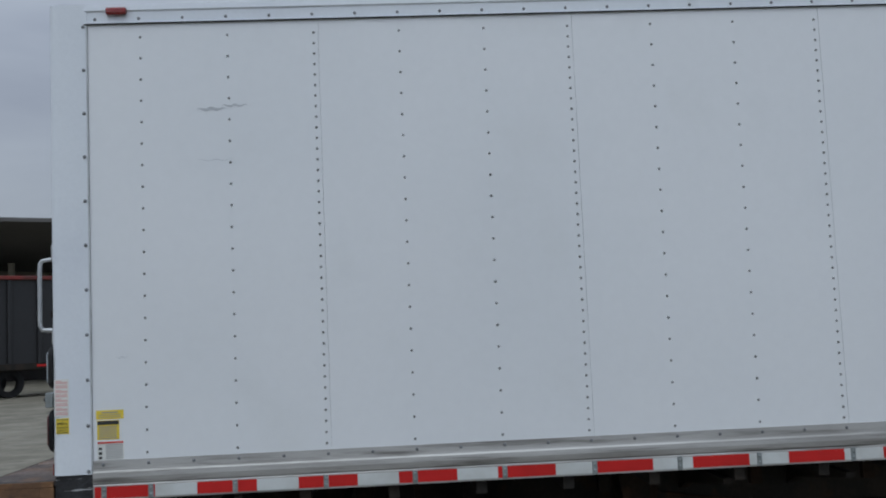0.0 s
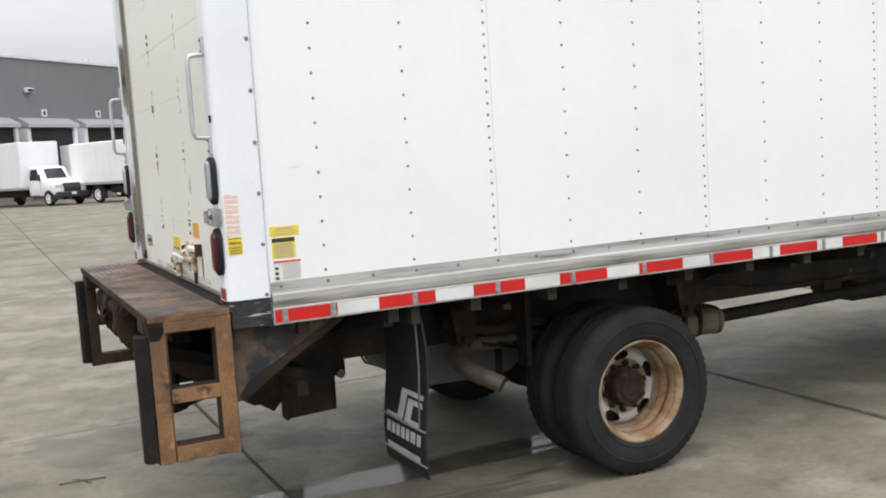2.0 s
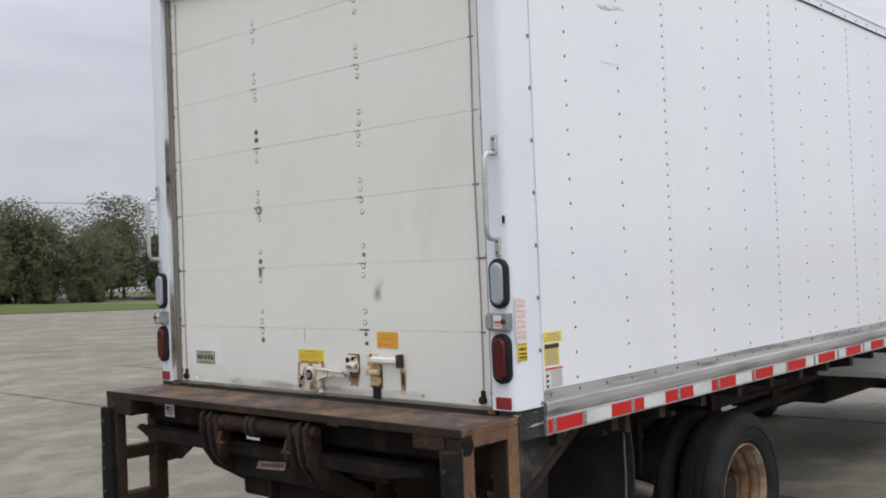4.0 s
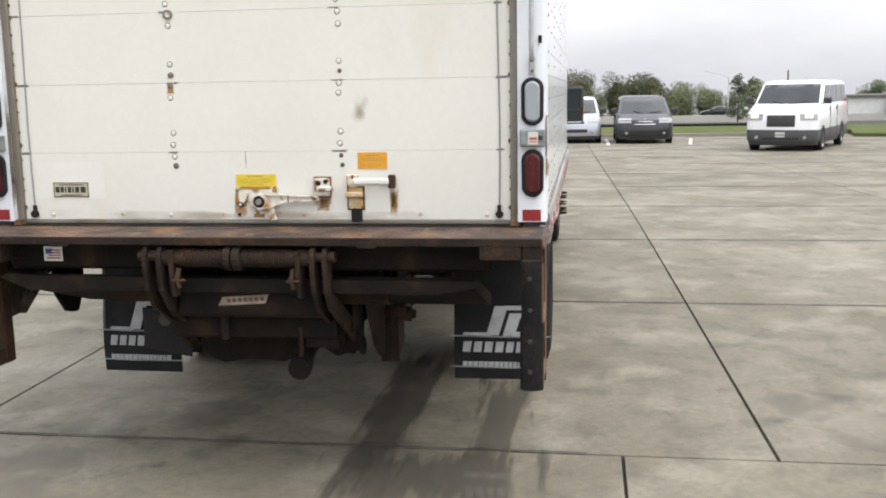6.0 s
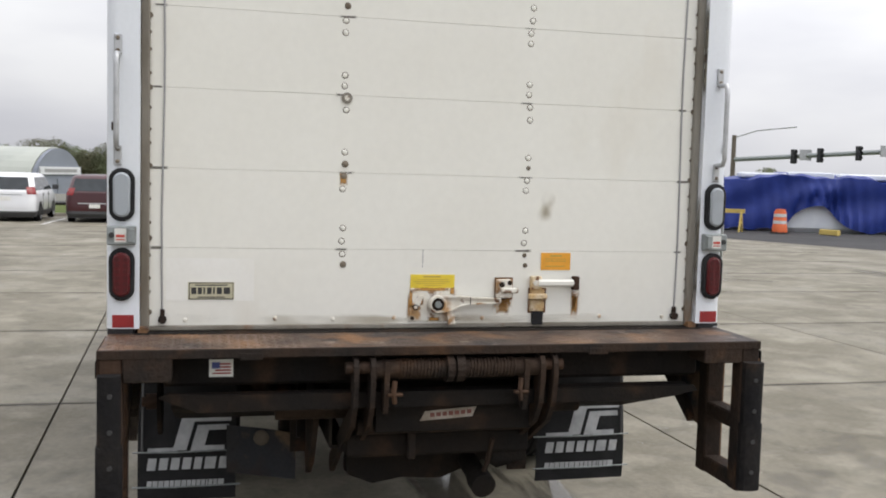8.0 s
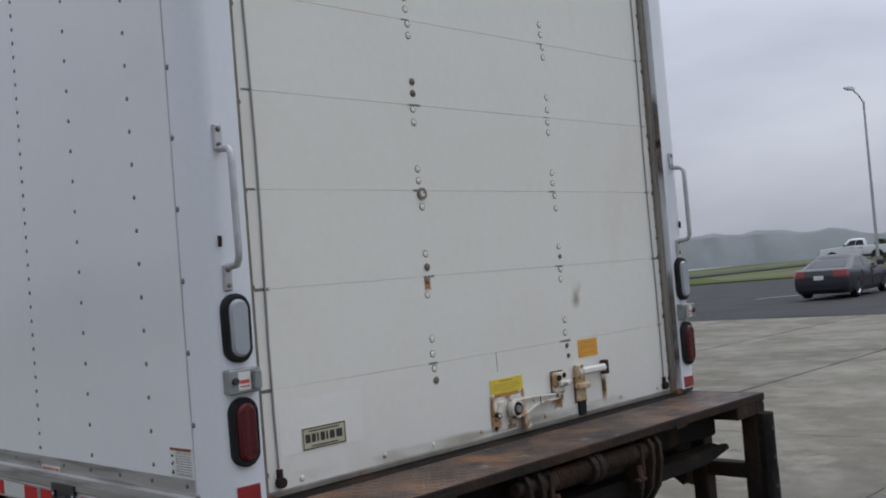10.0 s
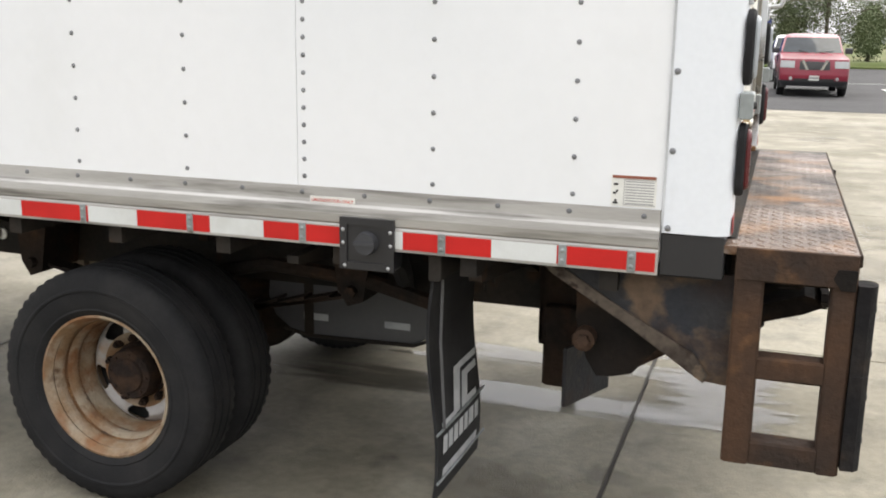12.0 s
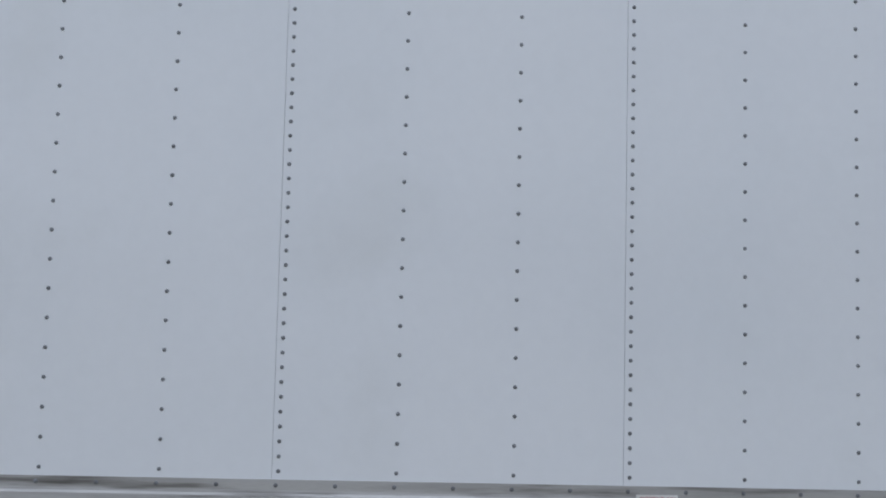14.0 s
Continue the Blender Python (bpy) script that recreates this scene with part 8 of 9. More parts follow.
# ---- far low building with brick gables ----
fb_ = thing("low_building", "long white single-storey building with red brick gabled entrance", "building", (168, -58, ground_z(168)), 0)
part("wall", Shape().box(0, 18, -27, 16, 0, 2.75), M_COPING, fb_, "pale wall")
part("roof", Shape().box(-0.4, 18.4, -27.5, 16.5, 2.75, 3.15), M_ROOFD, fb_, "low dark roof")
part("side_wing", Shape().box(2, 16, 16.5, 30, 0, 2.5), M_COPING, fb_, "pale side wing")
part("wing_roof", Shape().prism([(1.5, 2.5), (16.5, 2.5), (9, 3.4)], "y", 16.5, 30.5), M_ROOFD, fb_)
part("brick_front", Shape().prism([(-1.7, 0), (7.3, 0), (7.3, 2.5), (2.8, 3.4), (-1.7, 2.5)], "x", -2.0, 0.5), M_BRICK, fb_, "red brick gable")
part("gable_trim", Shape().prism([(7.8, 2.40), (2.8, 3.35), (-2.2, 2.40), (-2.2, 2.62), (2.8, 3.60), (7.8, 2.62)], "x", -2.4, -1.9), M_COPING, fb_)
part("gable_trim", Shape().prism([(4.2, 1.7), (2.8, 2.1), (1.4, 1.7), (1.4, 1.82), (2.8, 2.25), (4.2, 1.82)], "x", -2.3, -2.0), M_COPING, fb_)
part("entrance", Shape().box(-2.2, -1.9, 1.6, 4.0, 0, 1.6), M_GLASS, fb_)
for y in (0.9, 1.5, 4.1, 4.7, 6.2):
    part("porch_post", Shape().box(-2.5, -2.3, y - 0.12, y + 0.12, 0, 1.7), M_COPING, fb_)
part("brick_bay", Shape().box(-1.0, 0.4, -21.3, -12.9, 0, 2.72), M_BRICK, fb_, "red brick bay")
for k in range(4):
    part("window", Shape().box(-1.1, -0.95, -20.6 + 2.0 * k, -19.2 + 2.0 * k, 0.5, 1.5), M_GLASS, fb_)
for y, h in ((-24, 0.5), (-9, 0.6), (4, 0.4), (13, 0.9)):
    part("roof_unit", Shape().box(6, 8, y, y + 2, 3.1, 3.1 + h), M_STEEL, fb_)

# ---- quonset hut ----
hut = thing("arched_hut", "arched sheet-metal hut with a grey end wall", "hut", (93.3, 14.7, ground_z(93)), 68)
prof = [(4.7 * math.cos(t), 4.6 * math.sin(t)) for t in (math.pi * i / 20 for i in range(21))]
part("shell", Shape().prism(prof, "x", -0.2, 30), M_QUON, hut, "pale curved shell", smooth=False)
part("end_wall", Shape().prism([(a * 0.98, b * 0.98) for a, b in prof], "x", -0.6, -0.25), M_QUONEND, hut, "grey end wall")
part("sign_board", Shape().box(-0.75, -0.6, -3.6, 3.4, 2.1, 2.8), M_COPING, hut, "pale sign board with bars")
part("sign_bar", Shape().box(-0.77, -0.74, -2.9, 2.7, 2.3, 2.6), M_INKGREY, hut)
part("door", Shape().box(-0.7, -0.58, -2.6, 0.4, 0, 1.7), M_QUONEND, hut)

# ---- tarpaulin-covered stacks ----
def tarp_stack(label, at, turn, L, D, H, seed, gape=0.40, slack=1.0, lip=True, slope=0.0, hem=0.03, shift=0.0):
    """A lumpy load under a hanging tarpaulin with folds."""
    rnd = random.Random(seed)
    t = thing("covered_load", label, "tarpaulin", at, turn, "covered loads")
    part("load", Shape().box(-L / 2 + 0.25, L / 2 - 0.25, -D / 2 + 0.13, D / 2 - 0.16, 0.0, H - 0.32, c=0.2), M_TARPW, t, "white moulded load")
    nu, nv = int(L * 11), 26
    ph = [rnd.uniform(0, 6.28) for _ in range(6)]
    vs, fs = [], []
    for i in range(nu + 1):
        u = -1 + 2 * i / nu
        top = H * (0.95 + 0.04 * math.sin(3.1 * u + ph[0]) + 0.03 * math.sin(9 * u + ph[1]) + 0.012 * math.sin(31 * u + ph[2]))
        top *= 1 - slope * max(0.0, -u - 0.1) ** 1.3
        low = H * (hem + gape * max(0.0, math.sin(4.3 * (u + shift) + ph[2]) * math.sin(2.1 * (u + shift) + ph[3])) ** 1.3 + 0.022 * (1 + math.sin(23 * u + ph[1])))
        lean = 5.0 * math.sin(2.6 * u + ph[0])
        gather = 0.35 + 0.65 * max(0.0, math.sin(3.7 * u + ph[5])) ** 2
        fold = lambda k: slack * gather * (0.22 * math.sin(30 * u + ph[4] + 2 * math.sin(7 * u) + lean * k) * k ** 0.8 + 0.09 * math.sin(67 * u + ph[5] + 3 * math.sin(5 * u) - 1.4 * lean * k) * k ** 0.5) + 0.06 * math.sin(9 * k + 6 * u + ph[1])
        for j in range(nv + 1):
            s_ = j / nv
            if s_ < 0.35:
                k = 1 - s_ / 0.35
                y, z = -D / 2 - 0.05 - fold(k) - 0.15 * k, low + (top - low) * (s_ / 0.35)
            elif s_ < 0.65:
                k = (s_ - 0.35) / 0.30
                y, z = -D / 2 + D * k, top + 0.10 * math.sin(math.pi * k) + 0.05 * math.sin(14 * u + 5 * k)
            else:
                k = (s_ - 0.65) / 0.35
                y, z = D / 2 + 0.05 + fold(k) + 0.15 * k, top + (low - top) * k
            sag = 0.25 * max(0, abs(u) - 0.93) / 0.07
            vs.append((u * L / 2, y * (1 - 0.1 * sag), z * (1 - 0.25 * sag)))
    m_ = nv + 1
    fs = [(i * m_ + j, (i + 1) * m_ + j, (i + 1) * m_ + j + 1, i * m_ + j + 1) for i in range(nu) for j in range(nv)]
    fs += [tuple(range(m_)), tuple(nu * m_ + j for j in reversed(range(m_)))]
    part("tarpaulin", Shape().add(vs, fs), M_TARP, t, "wrinkled blue tarpaulin", smooth=True)
    if lip:
        for a0, a1, hh in ((-0.30, -0.08, 1.035), (-0.07, 0.14, 1.06), (0.16, 0.44, 1.045)):
            part("top_moulding", Shape().box(L * a0, L * a1, -D * 0.3, D * 0.45, H * 0.94, H * hh, c=0.06), M_TARPW, t, "white moulding on top of the load")
    return t


tarp_stack("blue tarpaulin draped over white moulded stacks on asphalt", (34.8, -24.7, ground_z(35) + 0.02), 244.7, 8.9, 2.6, 2.45, 3, gape=0.46, hem=0.02, shift=0.44)
tarp_stack("long blue tarpaulin over stacked white mouldings", (30.75, -33.3, ground_z(31) + 0.02), 244.7, 9.6, 2.6, 2.45, 5, gape=0.42, hem=0.02)
tarp_stack("blue tarpaulin over a bulky load on grass", (21.0, -73.9, 0.55), -17, 5.3, 2.4, 2.55, 8, 0.03, 0.2, lip=False, slope=0.55)
tarp_stack("low blue tarpaulin stretched along the lawn", (10.4, -60.2, 0.10), -10, 8.0, 2.0, 1.45, 11, 0.10, 0.5, lip=False)
tarp_stack("tall blue tarpaulin over stacked mouldings by the lawn", (5.2, -62.0, 0.10), -6, 8.4, 2.4, 3.2, 13, 0.12, 0.45)

strip_ = thing("white_moulding", "long white moulding lying on grass before a covered load", "moulding", (19.6, -68.6, 0.12), -14)
part("moulding", Shape().box(-2.6, 2.6, -0.18, 0.18, 0, 0.26, c=0.08), M_TARPW, strip_)
for x, y in ((31.9, -21.9), (32.9, -19.0), (23.6, -32.0)):
    b = thing("traffic_barrel", "orange traffic barrel with white bands on a rubber base", "barrel", (x, y, ground_z(x) + 0.02), group="traffic barrels")
    part("body", Shape().lathe([(0.30, 0.05), (0.29, 0.32), (0.275, 0.34), (0.265, 0.62), (0.25, 0.64), (0.24, 0.88), (0.20, 0.94), (0.20, 0.99), (0.0, 1.0)], (0, 0, 0), "z", 24), M_BARREL, b, smooth=True)
    for z, r0 in ((0.40, 0.274), (0.68, 0.256)):
        part("white_band", Shape().lathe([(r0 + 0.004, z), (r0 - 0.002, z + 0.13)], (0, 0, 0), "z", 24), M_TAPE_W, b)
    part("base", Shape().cyl((0, 0, 0), (0, 0, 0.06), 0.40, 0.36, n=8), M_RUBBER, b)
saw = thing("saw_horse", "yellow timber barricade with A-shaped legs", "barricade", (33.2, -20.35, ground_z(33) + 0.02), 48)
part("beam", Shape().box(-0.62, 0.62, -0.04, 0.04, 0.78, 0.95), M_SAW, saw)
for x in (-0.48, 0.48):
    for d in (-0.32, 0.32):
        part("leg", Shape().prism([(d - 0.05, 0.0), (d + 0.05, 0.0), (0.05, 0.92), (-0.05, 0.92)], "x", x - 0.03, x + 0.03), M_SAW, saw)
    part("brace", Shape().box(x - 0.02, x + 0.02, -0.2, 0.2, 0.35, 0.42), M_SAW, saw)
timber = thing("timber_block", "pale offcut of timber lying on asphalt", "timber", (31.0, -23.6, ground_z(31) + 0.02), 25)
part("block", Shape().box(-0.4, 0.4, -0.12, 0.12, 0, 0.22, c=0.02), M_SAW, timber)


# ---- poles, signals and signs ----
def lamp_post(label, at, h, turn, arm=2.2):
    p = thing("street_lamp", label, "street lamp", at, turn, "street lamps")
    part("base", Shape().cyl((0, 0, -0.3), (0, 0, 0.7), 0.30, 0.28, n=14), M_PLINTH, p)
    part("pole", Shape().cyl((0, 0, 0.6), (0, 0, h), 0.11, 0.065, n=12), M_POLE, p, smooth=True)
    part("arm", Shape().tube([(0, 0, h - 0.1), (arm * 0.4, 0, h + 0.35), (arm, 0, h + 0.75)], 0.045, 8), M_POLE, p, smooth=True)
    part("lamp_head", Shape().loft([[(arm - 0.1, -0.08, h + 0.70), (arm - 0.1, 0.08, h + 0.70), (arm - 0.1, 0.08, h + 0.86), (arm - 0.1, -0.08, h + 0.86)], [(arm + 0.3, -0.18, h + 0.72), (arm + 0.3, 0.18, h + 0.72), (arm + 0.3, 0.12, h + 0.94), (arm + 0.3, -0.12, h + 0.94)], [(arm + 0.75, -0.08, h + 0.80), (arm + 0.75, 0.08, h + 0.80), (arm + 0.75, 0.05, h + 0.90), (arm + 0.75, -0.05, h + 0.90)]]), M_STEEL, p, smooth=True)
    return p


lamp_post("tall pale street lamp beyond the minivans", (56.3, 4.35, ground_z(56)), 12.4, -100, 0.8)
lamp_post("tall pale street lamp at the lawn's edge", (22.3, -62.8, 0.1), 10.9, 70, 0.9)
lamp_post("pale street lamp before the tree line", (18.9, 67.6, 0.0), 7.5, 175, 2.2)
lamp_post("white lamp post beside covered loads", (3.25, -50.0, 0.0), 10.0, 90, 1.5)
lamp_post("street lamp far across the road", (150.0, -22.6, ground_z(150)), 5.9, 80, 3.0)


def wood_pole(at, h):
    p = thing("utility_pole", "weathered wooden utility pole with small insulators", "utility pole", at, group="utility poles")
    part("pole", Shape().cyl((0, 0, -0.3), (0, 0, h), 0.16, 0.11, n=10), M_WOODPOLE, p, smooth=True)
    if h > 9.6:
        part("cross_arm", Shape().box(-0.06, 0.06, -1.1, 1.1, h - 0.9, h - 0.75), M_WOODPOLE, p)
    for y in ((-0.9, -0.3, 0.3, 0.9) if h > 9.6 else (-0.12, 0.12)):
        part("insulator", Shape().cyl((0, y, h - 0.75), (0, y, h - 0.6), 0.05, n=6), M_STEEL, p)
    return p


wood_pole((32.4, 89.6, 0.0), 9.9)
wood_pole((150, -31.2, ground_z(150)), 6.7)
wire = thing("overhead_cable", "thin dark overhead cables between poles", "cable")
part("cable", Shape().tube([(32.4 - 70 * k, 89.6 + 12 * k, 9.3 + 1.2 * (k - 0.5) ** 2 - 0.3) for k in (0, 0.25, 0.5, 0.75, 1)], 0.03, 4), M_INK, wire)
part("cable", Shape().tube([(32.4 + 80 * k, 89.6 - 20 * k, 9.3 + 1.2 * (k - 0.5) ** 2 - 0.3) for k in (0, 0.25, 0.5, 0.75, 1)], 0.03, 4), M_INK, wire)

mast = thing("signal_mast", "grey traffic signal mast with a long arm and luminaire", "traffic signal", (51.6, -31.0, ground_z(52)), 0)
zt_ = 5.1
tip = Vector((-9.5, -13.5, 0))
part("pole", Shape().cyl((0, 0, 0), (0, 0, 5.25), 0.17, 0.13, n=12), M_WOODPOLE, mast, smooth=True)
part("arm", Shape().tube([(0, 0, 3.75), tuple(tip * 0.5 + Vector((0, 0, 4.35))), tuple(tip * 1.3 + Vector((0, 0, 4.7)))], 0.145, 8), M_GALV, mast, smooth=True)
part("luminaire_arm", Shape().tube([(0, 0, 5.1), tuple(tip * 0.08 + Vector((0, 0, 5.55))), tuple(tip * 0.22 + Vector((0, 0, 5.80)))], 0.045, 6), M_STEEL, mast, smooth=True)
for k, z in ((0.21, 4.0), (0.30, 4.1), (0.43, 4.26), (0.66, 4.43), (0.90, 4.55)):
    c = tip * k + Vector((-0.15, 0, z))
    sig = part("signal_head", Shape().box(c.x - 0.14, c.x + 0.14, c.y - 0.15, c.y + 0.15, c.z - 0.43, c.z + 0.43, c=0.03), M_TRIM, mast, "dark signal head")
    for dz in (-0.28, 0, 0.28):
        part("visor", Shape().cyl((c.x - 0.14, c.y, c.z + dz), (c.x - 0.24, c.y, c.z + dz), 0.11, n=10, caps=False), M_INK, sig)
for k in (0.25, 0.52):
    c = tip * k + Vector((-0.16, 0, 3.75 + 1.1 * k))
    part("arm_sign", Shape().box(c.x - 0.02, c.x + 0.02, c.y - 0.4, c.y + 0.4, c.z - 0.25, c.z + 0.4), M_STEEL, mast)
post2 = thing("flag_pole", "tall thin pale pole beyond the covered loads", "pole", (59.5, -32.4, ground_z(59)))
part("pole", Shape().cyl((0, 0, 0), (0, 0, 16), 0.10, 0.05, n=8), M_POLE, post2)

stop = thing("stop_sign", "red octagonal stop sign on a thin post", "road sign", (52.0, -22.1, ground_z(52)), 160)
part("post", Shape().box(-0.03, 0.03, -0.03, 0.03, 0, 2.0), M_STEEL, stop)
octo = [(0.40 * math.cos(math.pi / 8 + math.pi / 4 * k), 2.12 + 0.40 * math.sin(math.pi / 8 + math.pi / 4 * k)) for k in range(8)]
face = part("sign_face", Shape().prism(octo, "x", 0.03, 0.045), M_SIGNRED, stop, "red octagonal face")
words("word", "STOP", 0.30, M_COPING, pose(0.048, 0, 2.12, 90, 0, 90), stop)
lane = thing("lane_sign", "white square lane sign with dark arrows", "road sign", (41.5, -22.95, ground_z(41)), 155)
part("post", Shape().box(-0.03, 0.03, -0.03, 0.03, 0, 1.9), M_STEEL, lane)
part("panel", Shape().box(0.03, 0.045, -0.26, 0.26, 1.55, 2.15), M_COPING, lane)
part("arrow", Shape().box(0.045, 0.05, -0.17, -0.12, 1.65, 2.05).box(0.045, 0.05, -0.025, 0.025, 1.65, 2.05).box(0.045, 0.05, 0.12, 0.17, 1.65, 2.05), M_INK, lane)
hyd = thing("fire_hydrant", "small red hydrant on the verge", "hydrant", (58.0, -27.4, ground_z(58)))
part("barrel", Shape().lathe([(0.16, 0), (0.13, 0.1), (0.12, 0.5), (0.16, 0.55), (0.10, 0.72), (0.0, 0.76)], (0, 0, 0), "z", 12), M_SIGNRED, hyd, smooth=True)
part("outlet", Shape().cyl((0, -0.2, 0.42), (0, 0.2, 0.42), 0.06, n=8), M_SIGNRED, hyd)


# ---- trees ----
def leaf_cloud(s, rnd, c, r, n, size, squash=0.8):
    """Small leaf quads scattered through an uneven clump."""
    for _ in range(n):
        d = Vector((rnd.gauss(0, 1), rnd.gauss(0, 1), rnd.gauss(0, 1))).normalized() * r * rnd.uniform(0.35, 1.0) ** 0.6
        p = Vector(c) + Vector((d.x, d.y, d.z * squash))
        a = Vector((rnd.gauss(0, 1), rnd.gauss(0, 1), rnd.gauss(0, 0.7))).normalized()
        b = a.orthogonal().normalized()
        q = size * rnd.uniform(0.6, 1.4)
        s.add([tuple(p - a * q), tuple(p + b * q * 0.6), tuple(p + a * q), tuple(p - b * q * 0.6)], [(0, 1, 2, 3)])


def broad_tree(label, at, h, spread, seed, leaf, trunk_h=0.3, clumps=26, per=70, size=0.16, airy=False):
    rnd = random.Random(seed)
    t = thing("tree", label, "tree", at, group="trees")
    tr = Shape()
    tr.tube([(0, 0, -0.2), (0.05 * h * rnd.uniform(-0.3, 0.3), 0, h * 0.3), (0.02 * h, 0.03 * h * rnd.uniform(-1, 1), h * 0.6), (0, 0, h * 0.92)], h * 0.018, 8)
    cr = Shape()
    for k in range(clumps):
        z = h * (trunk_h + (0.98 - trunk_h) * (k + 0.5) / clumps)
        f = math.sin(math.pi * min(1.0, 0.12 + 0.95 * (z / h - trunk_h) / (1 - trunk_h))) ** 0.7
        a = rnd.uniform(0, 6.283)
        rr = spread * f * rnd.uniform(0.35, 1.0)
        c = (rr * math.cos(a), rr * math.sin(a), z)
        tr.tube([(0, 0, z - h * 0.10), (c[0] * 0.5, c[1] * 0.5, z - h * 0.04), c], h * 0.0028, 5)
        leaf_cloud(cr, rnd, c, spread * (0.30 if airy else 0.42) * rnd.uniform(0.7, 1.2), per, size)
    part("trunk", tr, M_BARK, t, "dark branching trunk", smooth=True)
    part("crown", cr, leaf, t, "uneven leafy crown")
    return t


broad_tree("tall open-crowned dark green tree on the lawn", (10.9, -70.6, 0.1), 13.5, 3.6, 21, M_LEAFD, 0.14, 95, 330, 0.062, airy=True)
broad_tree("tall dark green tree on the lawn", (6.6, -73.5, 0.1), 12.0, 4.2, 22, M_LEAFD, 0.16, 76, 320, 0.068, airy=True)
broad_tree("spreading green tree beyond the parked pickups", (-2.6, -66.5, 0.0), 6.8, 4.6, 23, M_LEAF, 0.32, 56, 320, 0.07)
broad_tree("spreading dark green tree beyond the lot", (-9.0, -72.0, 0.0), 7.5, 5.0, 24, M_LEAF, 0.2, 56, 320, 0.072)
broad_tree("low round bush beyond the covered load", (31.0, -87.0, 0.2), 1.5, 1.2, 25, M_LEAFW, 0.05, 20, 120, 0.10)
broad_tree("small dark tree far across the lawn", (16.5, -86.0, 0.2), 3.8, 3.0, 26, M_LEAFD, 0.15, 26, 80, 0.15)
broad_tree("young green tree on the far verge", (55.5, -11.0, ground_z(55)), 2.7, 0.75, 27, M_LEAF, 0.1, 22, 70, 0.07)
broad_tree("young tree by the far road", (68.0, -12.0, ground_z(68)), 3.2, 0.9, 28, M_LEAFD, 0.1, 20, 70, 0.08)
spruce = thing("spruce_tree", "blue-green spruce on the verge by the trucks", "tree", (19.6, 60.5, 0.0), group="trees")
rnd = random.Random(5)
part("trunk", Shape().cyl((0, 0, -0.2), (0, 0, 4.6), 0.12, 0.02, n=8), M_BARK, spruce)
cr = Shape()
for k in range(34):
    z = 0.5 + 4.4 * k / 34
    rr = 1.35 * (1 - k / 35) + 0.05
    for j in range(8):
        a = 6.283 * j / 8 + k * 0.5
        leaf_cloud(cr, rnd, (rr * 0.7 * math.cos(a), rr * 0.7 * math.sin(a), z - 0.1), rr * 0.36, 14, 0.09, 0.35)
part("needles", cr, M_SPRUCE, spruce)


def far_wood(name, label, runs, seed, leaf, size):
    """A belt of woodland: many crowns along runs of (x, y, x, y, low, high, count)."""
    rnd = random.Random(seed)
    s, tr = Shape(), Shape()
    for x0, y0, x1, y1, lo, hi, n in runs:
        for k in range(n):
            u = (k + rnd.uniform(0, 1)) / n
            x, y, h = x0 + (x1 - x0) * u + rnd.uniform(-4, 4), y0 + (y1 - y0) * u + rnd.uniform(-4, 4), rnd.uniform(lo, hi)
            z0 = ground_z(x) - 0.3
            tr.cyl((x, y, z0), (x, y, z0 + h * 0.6), 0.2, 0.1, n=5)
            leaf_cloud(s, rnd, (x, y, z0 + h * 0.45), h * 0.29, 1000, 0.0185 * h, 1.3)
            mass = noise.noise(Vector((x, y, 3.1)))
            rings = []
            for j in range(9):
                v = (j + 0.5) / 9
                rr = h * 0.205 * math.sin(math.pi * min(1.0, 0.16 + 0.82 * v)) ** 0.6
                rings.append([(x + rr * q * math.cos(a), y + rr * q * math.sin(a), z0 + h * (0.10 + 0.70 * v) + 0.02 * h * math.sin(5 * a + j + mass)) for a, q in
                              ((6.283 * i / 14, 0.84 + 0.5 * noise.noise(Vector((x + 1.7 * math.cos(6.283 * i / 14), y + 1.7 * math.sin(6.283 * i / 14), 0.9 * j)))) for i in range(14))])
            s.loft(rings)
            for _ in range(9):
                zz = z0 + h * rnd.uniform(0.12, 0.9)
                rr = h * 0.30 * (1.15 - 0.6 * abs((zz - z0) / h - 0.45))
                leaf_cloud(s, rnd, (x + rnd.uniform(-0.6, 0.6) * rr, y + rnd.uniform(-0.6, 0.6) * rr, zz), rr * 0.75, 300, size * 0.50 * h / 10)
    w = tagged(new(name, s.mesh(name, leaf)), label, "woodland", kind="stuff")
    part("trunk", tr, M_BARK, w, kind="stuff")
    return w


far_wood("woodland", "mixed green and yellowing trees along the verge", [(13, 104, 46, 95, 8.5, 11.5, 20), (10, 112, 60, 106, 10, 13, 18), (46, 95, 95, 70, 6, 10.5, 34), (40, 92, 92, 66, 2.5, 4.5, 26)], 31, M_LEAFW, 0.30)
far_wood("woodland", "yellowing trees at the wood's edge", [(15, 101, 34, 98, 5, 9.5, 8), (175, 8, 186, -22, 4.5, 6, 4), (190, -64, 196, -98, 6.5, 9, 6)], 32, M_LEAFY, 0.28)
far_wood("woodland", "distant tree line beyond the road", [(185, 60, 190, 18, 7, 10, 14), (182, 16, 186, -34, 4.8, 6.8, 34), (190, -30, 196, -66, 5.0, 7.2, 20), (196, -66, 200, -130, 7.0, 9.6, 26)], 33, M_LEAF, 0.32)
far_wood("woodland", "dark tree line behind the arched hut", [(120, 60, 125, 24, 5.4, 6.8, 22), (121, 25, 124, 14, 6.3, 7.2, 12), (118, 14, 126, -8, 5.4, 6.8, 18), (95, 75, 120, 55, 8, 10, 10)], 34, M_LEAFW, 0.28)
